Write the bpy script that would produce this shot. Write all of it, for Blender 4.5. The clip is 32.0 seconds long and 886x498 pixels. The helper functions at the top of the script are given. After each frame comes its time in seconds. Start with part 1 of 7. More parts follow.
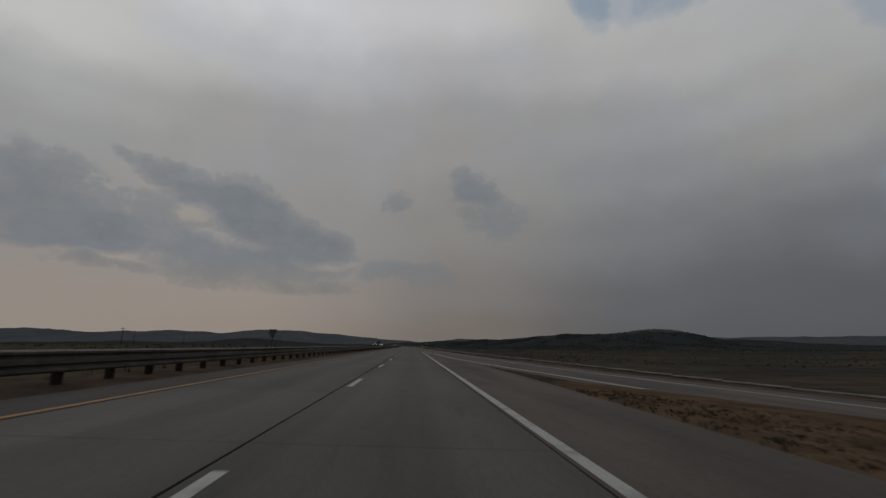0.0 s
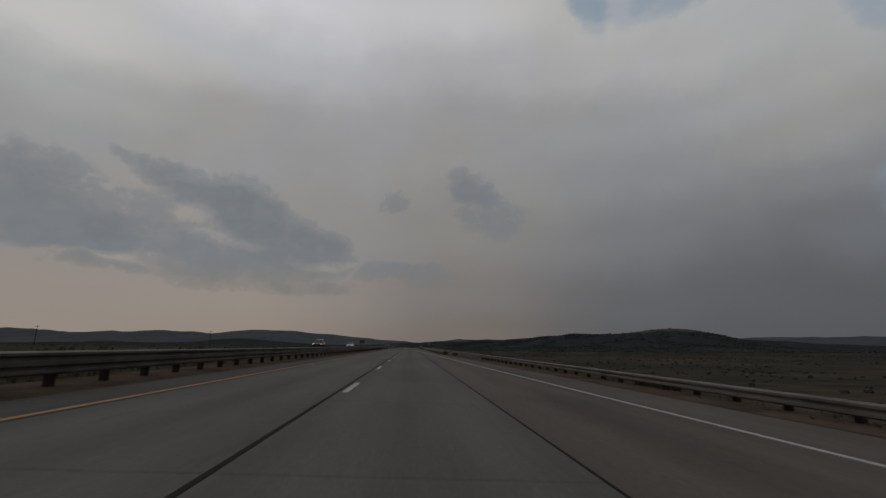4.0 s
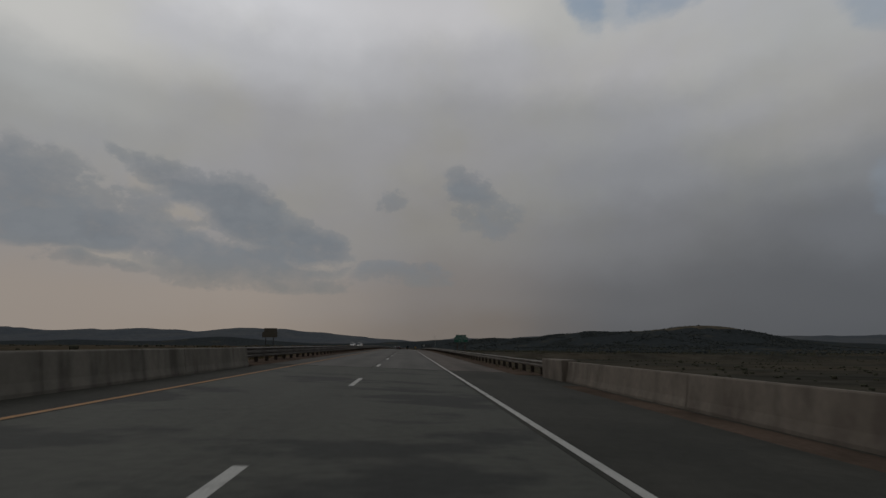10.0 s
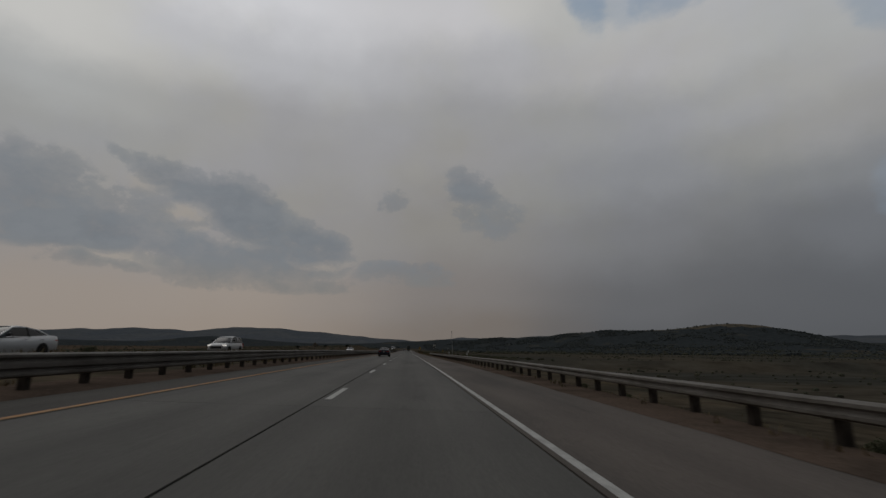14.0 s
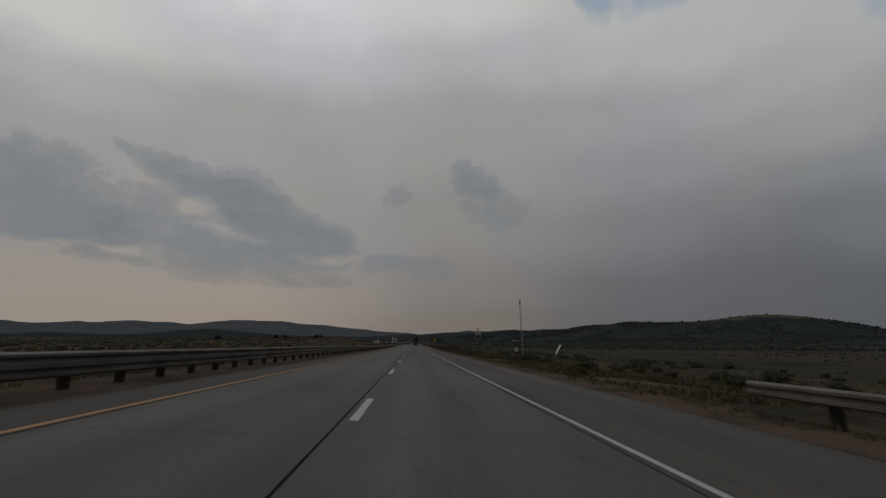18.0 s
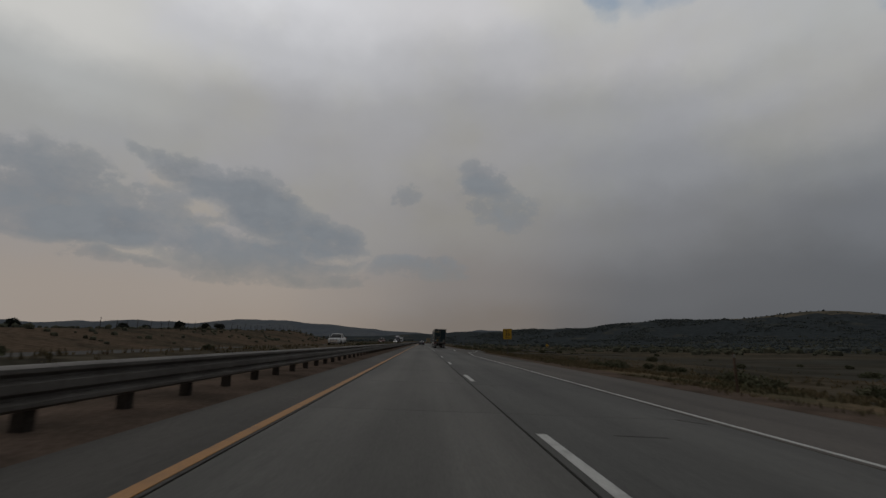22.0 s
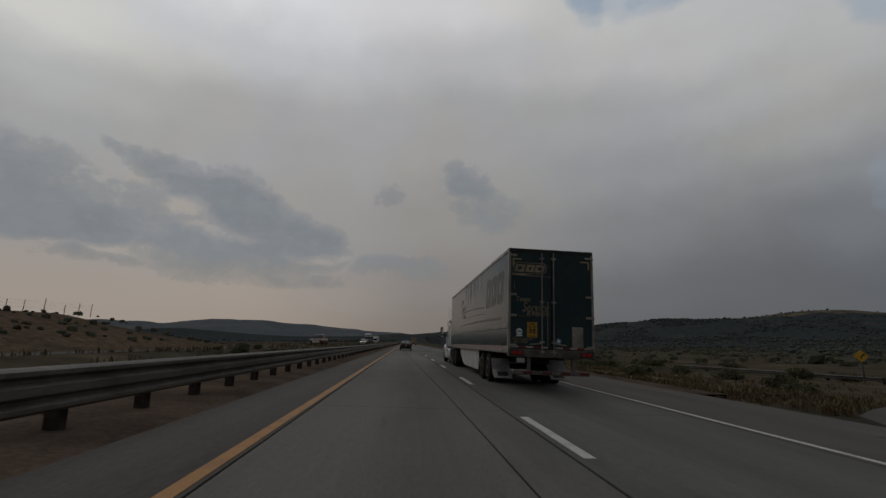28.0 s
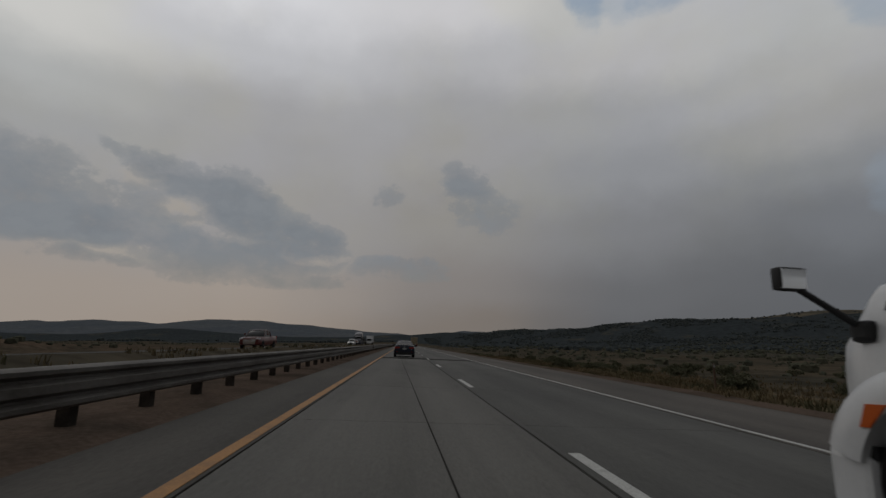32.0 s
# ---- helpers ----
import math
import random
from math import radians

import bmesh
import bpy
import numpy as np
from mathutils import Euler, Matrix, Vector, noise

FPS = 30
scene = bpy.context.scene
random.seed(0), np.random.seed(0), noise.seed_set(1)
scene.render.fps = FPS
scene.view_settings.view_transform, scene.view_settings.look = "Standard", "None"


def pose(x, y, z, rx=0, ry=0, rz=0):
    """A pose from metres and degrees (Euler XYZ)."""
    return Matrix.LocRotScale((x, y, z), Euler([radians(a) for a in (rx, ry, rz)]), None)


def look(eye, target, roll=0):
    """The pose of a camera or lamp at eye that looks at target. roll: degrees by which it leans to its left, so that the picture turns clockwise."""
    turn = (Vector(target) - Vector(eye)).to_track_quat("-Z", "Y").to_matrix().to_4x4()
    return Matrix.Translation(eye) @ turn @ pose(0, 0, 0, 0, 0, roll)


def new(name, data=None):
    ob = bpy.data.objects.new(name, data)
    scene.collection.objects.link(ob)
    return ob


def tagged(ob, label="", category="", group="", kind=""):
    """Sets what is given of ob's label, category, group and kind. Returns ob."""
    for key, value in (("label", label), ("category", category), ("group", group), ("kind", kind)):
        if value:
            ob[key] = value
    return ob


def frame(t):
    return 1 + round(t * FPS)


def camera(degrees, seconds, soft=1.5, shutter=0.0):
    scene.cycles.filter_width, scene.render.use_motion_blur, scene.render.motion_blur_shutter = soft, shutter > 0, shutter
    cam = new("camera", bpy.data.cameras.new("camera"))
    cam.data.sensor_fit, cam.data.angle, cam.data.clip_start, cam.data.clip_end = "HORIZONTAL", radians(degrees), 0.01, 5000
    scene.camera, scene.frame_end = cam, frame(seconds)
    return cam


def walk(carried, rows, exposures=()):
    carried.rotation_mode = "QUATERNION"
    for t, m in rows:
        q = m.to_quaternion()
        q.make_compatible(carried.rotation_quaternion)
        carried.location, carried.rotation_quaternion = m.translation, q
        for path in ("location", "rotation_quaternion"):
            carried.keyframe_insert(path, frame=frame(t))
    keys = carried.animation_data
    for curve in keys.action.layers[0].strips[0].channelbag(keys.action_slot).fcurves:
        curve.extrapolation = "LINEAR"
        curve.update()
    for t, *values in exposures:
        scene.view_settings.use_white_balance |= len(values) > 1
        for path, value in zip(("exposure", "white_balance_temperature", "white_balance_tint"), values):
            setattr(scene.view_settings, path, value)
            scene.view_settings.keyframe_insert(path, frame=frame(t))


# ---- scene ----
SEC = 32.0
cam = camera(88.0, SEC, soft=1.5, shutter=0.09)
CROSS = 0.04        # the carriageway falls four per cent to the right


# the road climbs gently to a crest and dips beyond it: distance along the road, slope
SLOPES = [(-400, 0.007), (430, 0.007), (530, -0.0055), (690, -0.0055), (770, 0.0), (6000, 0.0)]
_ys = np.arange(-400.0, 801.0, 2.0)
_sl = np.interp(_ys, [q[0] for q in SLOPES], [q[1] for q in SLOPES])
_zs = np.concatenate([[0.0], np.cumsum((_sl[1:] + _sl[:-1]) * 1.0)])
_zs -= _zs[-1]


def grade(y):
    """Height of the road's long profile."""
    return float(np.interp(y, _ys, _zs))


def slope(y):
    """Its slope, in degrees."""
    return math.degrees(math.atan(float(np.interp(y, _ys, _sl))))


def road_z(x, y):
    return grade(y) - CROSS * x


# seconds, distance along the road, sideways place, yaw, pitch
PATH = [
    (0.0, 0, 1.79, -3.75, 11.85), (1.0, 34.0, 1.70, -3.75, 11.85), (2.0, 68.0, 1.50, -3.8, 11.9),
    (3.0, 101.7, 1.54, -3.9, 11.9), (4.5, 152.4, 1.72, -4.1, 11.95), (6.0, 203.0, 1.81, -4.17, 12.0),
    (7.0, 237.8, 1.72, -4.0, 11.7), (8.0, 272.4, 1.70, -4.0, 11.7), (9.0, 307.2, 1.53, -4.2, 11.8),
    (10.0, 341.1, 1.62, -4.4, 11.8), (11.0, 375.4, 1.78, -4.5, 11.85), (12.0, 409.4, 1.90, -4.5, 11.95),
    (13.0, 443.7, 1.88, -4.4, 12.1), (14.5, 495.2, 1.80, -4.2, 12.1), (16.0, 546.6, 1.66, -4.08, 11.9),
    (17.0, 581.2, 1.38, -3.8, 11.8), (18.0, 615.6, 0.94, -3.65, 11.75), (19.0, 650.3, 0.42, -3.3, 11.7),
    (20.0, 685.1, -0.20, -2.7, 11.55), (21.0, 719.2, -0.98, -2.5, 11.5), (22.0, 753.6, -1.73, -2.5, 11.5),
    (22.5, 770.7, -1.98, -2.5, 11.45), (23.0, 787.8, -2.14, -2.55, 11.4), (23.25, 796.2, -2.17, -2.6, 11.4),
    (23.5, 803.2, -2.19, -2.6, 11.4), (23.75, 808.7, -2.2, -2.65, 11.4), (24.0, 812.6, -2.2, -2.7, 11.4),
    (24.25, 815.3, -2.2, -2.75, 11.4), (24.5, 817.4, -2.2, -2.8, 11.4), (25.0, 821.2, -2.21, -2.95, 11.4),
    (25.5, 825.1, -2.2, -3.4, 11.45), (26.5, 833.0, -2.19, -4.0, 11.5), (27.5, 840.8, -2.18, -4.5, 11.5),
    (28.0, 844.65, -2.17, -4.65, 11.5), (29.0, 852.5, -2.10, -4.7, 11.45), (30.0, 860.4, -2.05, -4.75, 11.4),
    (31.0, 868.4, -2.0, -4.8, 11.4), (31.5, 872.5, -2.05, -4.8, 11.5), (32.0, 876.7, -2.1, -4.8, 11.6),
]
EYE = 1.24
walk(cam, [(t, pose(x, s, road_z(x, s) + EYE, 90 + p + slope(s), 0, yaw)) for t, s, x, yaw, p in PATH],
     [(0.0, -0.12), (7.0, -0.12), (13.0, -0.08), (19.0, -0.02), (25.0, 0.08), (28.0, 0.1), (29.0, 0.14), (30.0, 0.24), (31.0, 0.22), (32.0, 0.05)])

# ---- world: clear sky behind a broken overcast ----
world = bpy.data.worlds.new("overcast")
scene.world = world
world.use_nodes = True
SUN_EL, SUN_AZ = 38.0, -40.0       # degrees; azimuth right of the road's direction


def sky_nodes():
    nt = world.node_tree
    nt.nodes.clear()
    N, L = nt.nodes, nt.links

    def node(kind, **kw):
        n = N.new(kind)
        for k, val in kw.items():
            n.inputs[k].default_value = val
        return n

    def m(op, a, b=None, c=None, clamp=False):
        n = N.new("ShaderNodeMath")
        n.operation, n.use_clamp = op, clamp
        for i, val in enumerate((a, b, c)):
            if val is None:
                continue
            if isinstance(val, (int, float)):
                n.inputs[i].default_value = val
            else:
                L.new(val, n.inputs[i])
        return n.outputs[0]

    def mix(fac, a, b):
        n = N.new("ShaderNodeMix")
        n.data_type = "RGBA"
        for sock, val in ((n.inputs[0], fac), (n.inputs[6], a), (n.inputs[7], b)):
            if isinstance(val, (int, float)):
                sock.default_value = val
            elif isinstance(val, tuple):
                sock.default_value = (*val, 1)
            else:
                L.new(val, sock)
        return n.outputs[2]

    def ramp(x, lo, hi):
        n = N.new("ShaderNodeMapRange")
        n.interpolation_type = "SMOOTHSTEP"
        L.new(x, n.inputs[0])
        n.inputs[1].default_value, n.inputs[2].default_value = lo, hi
        return n.outputs[0]

    def fbm(vec, scale, detail, rough, stretch=(1, 1, 1), shift=(0, 0, 0)):
        mp = N.new("ShaderNodeMapping")
        mp.inputs["Scale"].default_value = stretch
        mp.inputs["Location"].default_value = shift
        L.new(vec, mp.inputs[0])
        n = node("ShaderNodeTexNoise", Scale=scale, Detail=detail, Roughness=rough)
        L.new(mp.outputs[0], n.inputs["Vector"])
        return n.outputs[0]

    tc = N.new("ShaderNodeTexCoord")
    d = tc.outputs["Generated"]
    sep = N.new("ShaderNodeSeparateXYZ")
    L.new(d, sep.inputs[0])
    dx, dy, dz = sep.outputs
    el = m("MULTIPLY", m("ARCSINE", dz), 57.2958)
    az = m("MULTIPLY", m("ARCTAN2", dx, dy), 57.2958)

    sky = N.new("ShaderNodeTexSky")
    sky.sky_type, sky.sun_disc = "NISHITA", False
    sky.sun_elevation, sky.sun_rotation = radians(SUN_EL), radians(SUN_AZ)
    blue = mix(1.0, (0, 0, 0), sky.outputs[0])
    sc = N.new("ShaderNodeVectorMath")
    sc.operation = "SCALE"
    L.new(blue, sc.inputs[0])
    sc.inputs["Scale"].default_value = SKY_CLEAR

    # the overcast: brightness and warmth by elevation, at five bearings
    n_big = fbm(d, 2.4, 6, 0.5, (1, 1, 1.3), (3.1, 0.4, 1.7))
    n_mid = fbm(d, 6.5, 7, 0.55, (1, 1, 1.3), (0.2, 5.3, 2.2))
    n_hue = fbm(d, 3.6, 4, 0.5, (1, 1, 1.2), (8.2, 2.1, 6.0))
    sway_e = m("ADD", el, m("ADD", m("MULTIPLY", m("SUBTRACT", n_big, 0.5), 7.0), m("MULTIPLY", m("SUBTRACT", n_mid, 0.5), 3.5)))
    sway_a = m("ADD", az, m("ADD", m("MULTIPLY", m("SUBTRACT", n_mid, 0.5), 6.0), m("MULTIPLY", m("SUBTRACT", n_hue, 0.5), 6.0)))
    col = None
    before = None
    for bearing, stops in SKY_DECK:
        rp = N.new("ShaderNodeValToRGB")
        L.new(m("DIVIDE", m("ADD", sway_e, 5.0), 70.0), rp.inputs[0])
        rp.color_ramp.interpolation = "EASE"
        while len(rp.color_ramp.elements) < len(stops):
            rp.color_ramp.elements.new(0.5)
        for k, (ev, lum, warm) in enumerate(stops):
            rp.color_ramp.elements[k].position = (ev + 5.0) / 70.0
            rp.color_ramp.elements[k].color = (lum * (1 + 1.0 * warm), lum, lum * (1 - 1.0 * warm), 1)
        here = rp.outputs[0]
        col = here if col is None else mix(ramp(sway_a, before, bearing), col, here)
        before = bearing
    # soft light and dark swells, and faint cool and yellowish patches in the cloud deck
    swell = m("ADD", m("MULTIPLY", m("SUBTRACT", n_big, 0.5), 0.16), m("MULTIPLY", m("SUBTRACT", n_mid, 0.5), 0.13))
    swell = m("MULTIPLY", swell, ramp(el, 3, 18))
    gain = N.new("ShaderNodeVectorMath")
    gain.operation = "SCALE"
    L.new(col, gain.inputs[0])
    L.new(m("ADD", swell, 1.0), gain.inputs["Scale"])
    tint = mix(m("MULTIPLY", ramp(n_hue, 0.38, 0.62), ramp(el, 7, 16)), (0.988, 0.992, 1.03), (1.008, 1.002, 0.972))
    tn = N.new("ShaderNodeVectorMath")
    tn.operation = "MULTIPLY"
    L.new(gain.outputs[0], tn.inputs[0])
    L.new(tint, tn.inputs[1])
    col = tn.outputs[0]

    # ragged grey cumulus under the deck: bearing, elevation, half width, half height, tilt, weight, elevation of the flat base
    nx = fbm(d, 7, 5, 0.55, (1, 1, 1.3), (7.7, 1.0, 0))
    ny = fbm(d, 7, 5, 0.55, (1, 1, 1.3), (1.3, 9.0, 4))
    nf = fbm(d, 17, 9, 0.62, (1, 1, 1.5), (2.0, 3.0, 0))
    nh = fbm(d, 30, 6, 0.6, (1, 1, 1.4), (4.0, 1.0, 2.0))
    nt_ = fbm(d, 110, 4, 0.6, (1, 1, 1.3), (1.0, 6.0, 3.0))
    ni = fbm(d, 11, 7, 0.6, (1, 1, 1.9), (5.0, 8.0, 1.0))
    waz = m("ADD", az, m("MULTIPLY", m("SUBTRACT", nx, 0.5), 7.0))
    wel = m("ADD", el, m("MULTIPLY", m("SUBTRACT", ny, 0.5), 5.0))
    flat_el = m("ADD", el, m("MULTIPLY", m("SUBTRACT", ni, 0.5), 1.6))
    lump = None
    for ca, ce, ha, he, tilt, dens, floor_el in CLOUDS:
        a = m("SUBTRACT", waz, ca)
        e = m("SUBTRACT", wel, ce)
        c, s = math.cos(radians(tilt)), math.sin(radians(tilt))
        p = m("DIVIDE", m("ADD", m("MULTIPLY", a, c), m("MULTIPLY", e, s)), ha)
        q = m("DIVIDE", m("SUBTRACT", m("MULTIPLY", e, c), m("MULTIPLY", a, s)), he)
        r = m("ADD", m("MULTIPLY", p, p), m("MULTIPLY", q, q))
        b = m("MULTIPLY", ramp(r, 2.6, 0.0), dens)
        if floor_el > 0:
            b = m("MULTIPLY", b, ramp(flat_el, floor_el - 0.5, floor_el + 0.7))
        lump = b if lump is None else m("MAXIMUM", lump, b)
    for ca, ce, ha, he, tilt, dens in HOLES:
        a = m("SUBTRACT", waz, ca)
        e = m("SUBTRACT", wel, ce)
        c, s = math.cos(radians(tilt)), math.sin(radians(tilt))
        p = m("DIVIDE", m("ADD", m("MULTIPLY", a, c), m("MULTIPLY", e, s)), ha)
        q = m("DIVIDE", m("SUBTRACT", m("MULTIPLY", e, c), m("MULTIPLY", a, s)), he)
        r = m("ADD", m("MULTIPLY", p, p), m("MULTIPLY", q, q))
        lump = m("SUBTRACT", lump, m("MULTIPLY", ramp(r, 2.2, 0.0), dens))
    field = m("ADD", lump, m("ADD", m("MULTIPLY", m("SUBTRACT", nf, 0.5), 1.7), m("MULTIPLY", m("SUBTRACT", ni, 0.5), 1.4)))
    rim = m("ADD", field, m("ADD", m("MULTIPLY", m("SUBTRACT", nh, 0.5), 2.0), m("MULTIPLY", m("SUBTRACT", nt_, 0.5), 0.7)))
    body = m("ADD", m("MULTIPLY", ramp(rim, -0.05, 0.55), 0.42), m("MULTIPLY", ramp(m("ADD", field, m("MULTIPLY", m("SUBTRACT", nh, 0.5), 0.6)), 0.42, 1.3), 0.48))
    dark = m("MULTIPLY", body, ramp(lump, 0.02, 0.4))
    shade = mix(ramp(m("ADD", m("MULTIPLY", nf, 0.5), m("MULTIPLY", ni, 0.5)), 0.36, 0.62), SKY_CLOUD_DEEP, SKY_CLOUD)
    shade = mix(ramp(el, 11, 6.5), shade, SKY_CLOUD_LOW)
    # pale lit edges and bases
    pale = None
    for ca, ce, ha, he, dens in PALE:
        p = m("DIVIDE", m("SUBTRACT", waz, ca), ha)
        q = m("DIVIDE", m("SUBTRACT", wel, ce), he)
        b = m("MULTIPLY", ramp(m("ADD", m("MULTIPLY", p, p), m("MULTIPLY", q, q)), 1.8, 0.1), dens)
        pale = b if pale is None else m("MAXIMUM", pale, b)
    col = mix(m("MULTIPLY", pale, ramp(nf, 0.35, 0.6)), col, SKY_PALE)
    col = mix(dark, col, shade)
    # gaps where the clear sky shows through a thin torn veil
    veil = mix(0.65, sc.outputs[0], SKY_VEIL)
    for ca, ce, ha, he, tilt, dens in GAPS:
        a = m("SUBTRACT", waz, ca)
        e = m("SUBTRACT", wel, ce)
        c, s = math.cos(radians(tilt)), math.sin(radians(tilt))
        p = m("DIVIDE", m("ADD", m("MULTIPLY", a, c), m("MULTIPLY", e, s)), ha)
        q = m("DIVIDE", m("SUBTRACT", m("MULTIPLY", e, c), m("MULTIPLY", a, s)), he)
        r = m("ADD", m("MULTIPLY", p, p), m("MULTIPLY", q, q))
        torn = m("MULTIPLY", ramp(m("ADD", ramp(r, 1.9, 0.1), m("MULTIPLY", m("SUBTRACT", ni, 0.5), 1.6)), 0.05, 1.1), ramp(r, 2.1, 0.9))
        col = mix(m("MULTIPLY", torn, dens), col, veil)
    # the unseen sky behind is dimmed, to lessen the light on the ground
    fade = N.new("ShaderNodeVectorMath")
    fade.operation = "SCALE"
    L.new(col, fade.inputs[0])
    L.new(m("ADD", m("MULTIPLY", ramp(dy, -0.3, 0.58), 1 - SKY_BEHIND), SKY_BEHIND), fade.inputs["Scale"])
    col = fade.outputs[0]
    bg = N.new("ShaderNodeBackground")
    L.new(col, bg.inputs[0])
    bg.inputs[1].default_value = SKY_STRENGTH
    out = N.new("ShaderNodeOutputWorld")
    L.new(bg.outputs[0], out.inputs[0])


SKY_CLEAR, SKY_STRENGTH, SKY_BEHIND = 0.075, 1.0, 0.42
# elevation, brightness and warmth of the overcast at each bearing
# the last stop, the unseen zenith, is lowered to keep the road dark
DECK_FAR_WEST = [(1.5, 0.270, 0.158), (5, 0.275, 0.150), (11, 0.28, 0.055), (17, 0.310, 0.015), (21, 0.325, -0.015), (25.6, 0.395, -0.027), (29.7, 0.548, 0.000), (48, 0.50, -0.005), (65, 0.36, -0.005)]
DECK_WEST = [(1.5, 0.262, 0.178), (6, 0.279, 0.150), (13, 0.284, 0.035), (22, 0.32, 0.01), (27, 0.334, 0.007), (33, 0.462, -0.006), (38, 0.635, 0.000), (48, 0.50, -0.005), (65, 0.36, -0.005)]
DECK_AHEAD = [(1.5, 0.166, 0.146), (6.4, 0.200, 0.085), (14.8, 0.25, 0.03), (23.2, 0.307, 0.015), (28.5, 0.325, 0.000), (34.7, 0.406, 0.000), (40, 0.535, 0.012), (48, 0.50, -0.005), (65, 0.36, -0.005)]
DECK_EAST = [(1.5, 0.114, -0.02), (5.8, 0.131, -0.02), (13.5, 0.194, -0.02), (20, 0.258, -0.025), (26.3, 0.310, -0.015), (32, 0.411, 0.007), (38, 0.450, -0.013), (48, 0.50, -0.011), (65, 0.36, -0.011)]
DECK_FAR_EAST = [(1.5, 0.104, -0.049), (4.7, 0.113, -0.048), (10.8, 0.168, -0.05), (15.5, 0.228, -0.04), (20.8, 0.315, 0.000), (26, 0.374, -0.007), (31, 0.400, -0.027), (48, 0.50, -0.011), (65, 0.36, -0.011)]
SKY_DECK = [(-42, DECK_FAR_WEST), (-20, DECK_WEST), (4.5, DECK_AHEAD), (28, DECK_EAST), (50, DECK_FAR_EAST)]
SKY_VEIL = (0.285, 0.36, 0.435)
SKY_CLOUD, SKY_CLOUD_LOW, SKY_CLOUD_DEEP, SKY_PALE = (0.194, 0.213, 0.234), (0.200, 0.203, 0.199), (0.150, 0.172, 0.197), (0.345, 0.315, 0.278)
CLOUDS_WEST = [(-35.5, 11.5, 6.4, 2.2, 6, 1.2, 9.4), (-39.9, 14.6, 6.1, 3.8, 1, 0.95, 8.8), (-33.1, 8.7, 3.6, 0.7, -3, 0.85, 7.9), (-19.9, 14.9, 6.8, 2.5, -18, 1.2, -9), (-12.3, 12.5, 4.2, 1.9, -21, 1.15, -9),
               (-26.7, 18.2, 4.2, 1.3, -20, 0.95, -9)]
CLOUDS_LOW = [(-31.1, 19.5, 2.4, 0.6, -27, 0.6, -9), (-22, 9.2, 6.4, 2.3, -4, 1, 6.2), (-15.8, 10.6, 6.6, 2.7, -4, 1.05, 7), (-13, 7.2, 5.4, 0.8, -1, 0.85, 6.1), (-20.1, 17.7, 3.4, 1.6, -17, 0.5, -9),
              (-29.5, 13.6, 5.0, 2.4, -12, 0.72, -9), (-25.5, 11.0, 4.4, 1.8, -6, 0.9, 8.2)]
CLOUDS_AHEAD = [(-2.0, 18.4, 2.2, 0.95, 10, 0.6, -9), (8.4, 19.3, 3.2, 1.9, -26, 1, -9), (10.2, 16.5, 3.3, 2.2, -1, 0.7, -9), (-1.1, 8.7, 4.8, 1.3, 1, 0.8, 7.3), (2.4, 8.4, 2.3, 1.6, 0, 0.8, 7.3)]
CLOUDS = CLOUDS_WEST + CLOUDS_LOW + CLOUDS_AHEAD
HOLES = [(-26.0, 14.6, 1.4, 1.0, -7, 0.5), (-21.4, 12.1, 3.8, 0.6, -10, 0.35), (-10.8, 9.8, 2.9, 0.5, -2, 0.5)]
PALE = [(-31, 9.6, 5, 1.0, 0.8), (-28.5, 17.2, 2.2, 1.6, 0.5), (-26.4, 14.0, 2.6, 1.6, 0.7), (-9, 9.4, 2.5, 1.4, 0.4)]
GAPS = [(29, 41, 7.5, 4.5, 5, 0.42), (23.5, 40.5, 3.0, 5.0, 10, 0.75), (34.5, 38.2, 4.6, 2.8, 12, 0.6), (53, 30.5, 3.5, 2.6, 0, 0.5), (52, 14.5, 3, 4, 0, 0.25)]
sky_nodes()

sun = new("sun", bpy.data.lights.new("sun", "SUN"))
sun.data.energy, sun.data.angle, sun.data.color = 0.12, radians(25), (1.0, 0.95, 0.88)
a, e = radians(SUN_AZ), radians(SUN_EL)
sun.matrix_world = look((0, 0, 50), (-math.sin(a) * math.cos(e), -math.cos(a) * math.cos(e), 50 - math.sin(e)))

# ---- materials ----


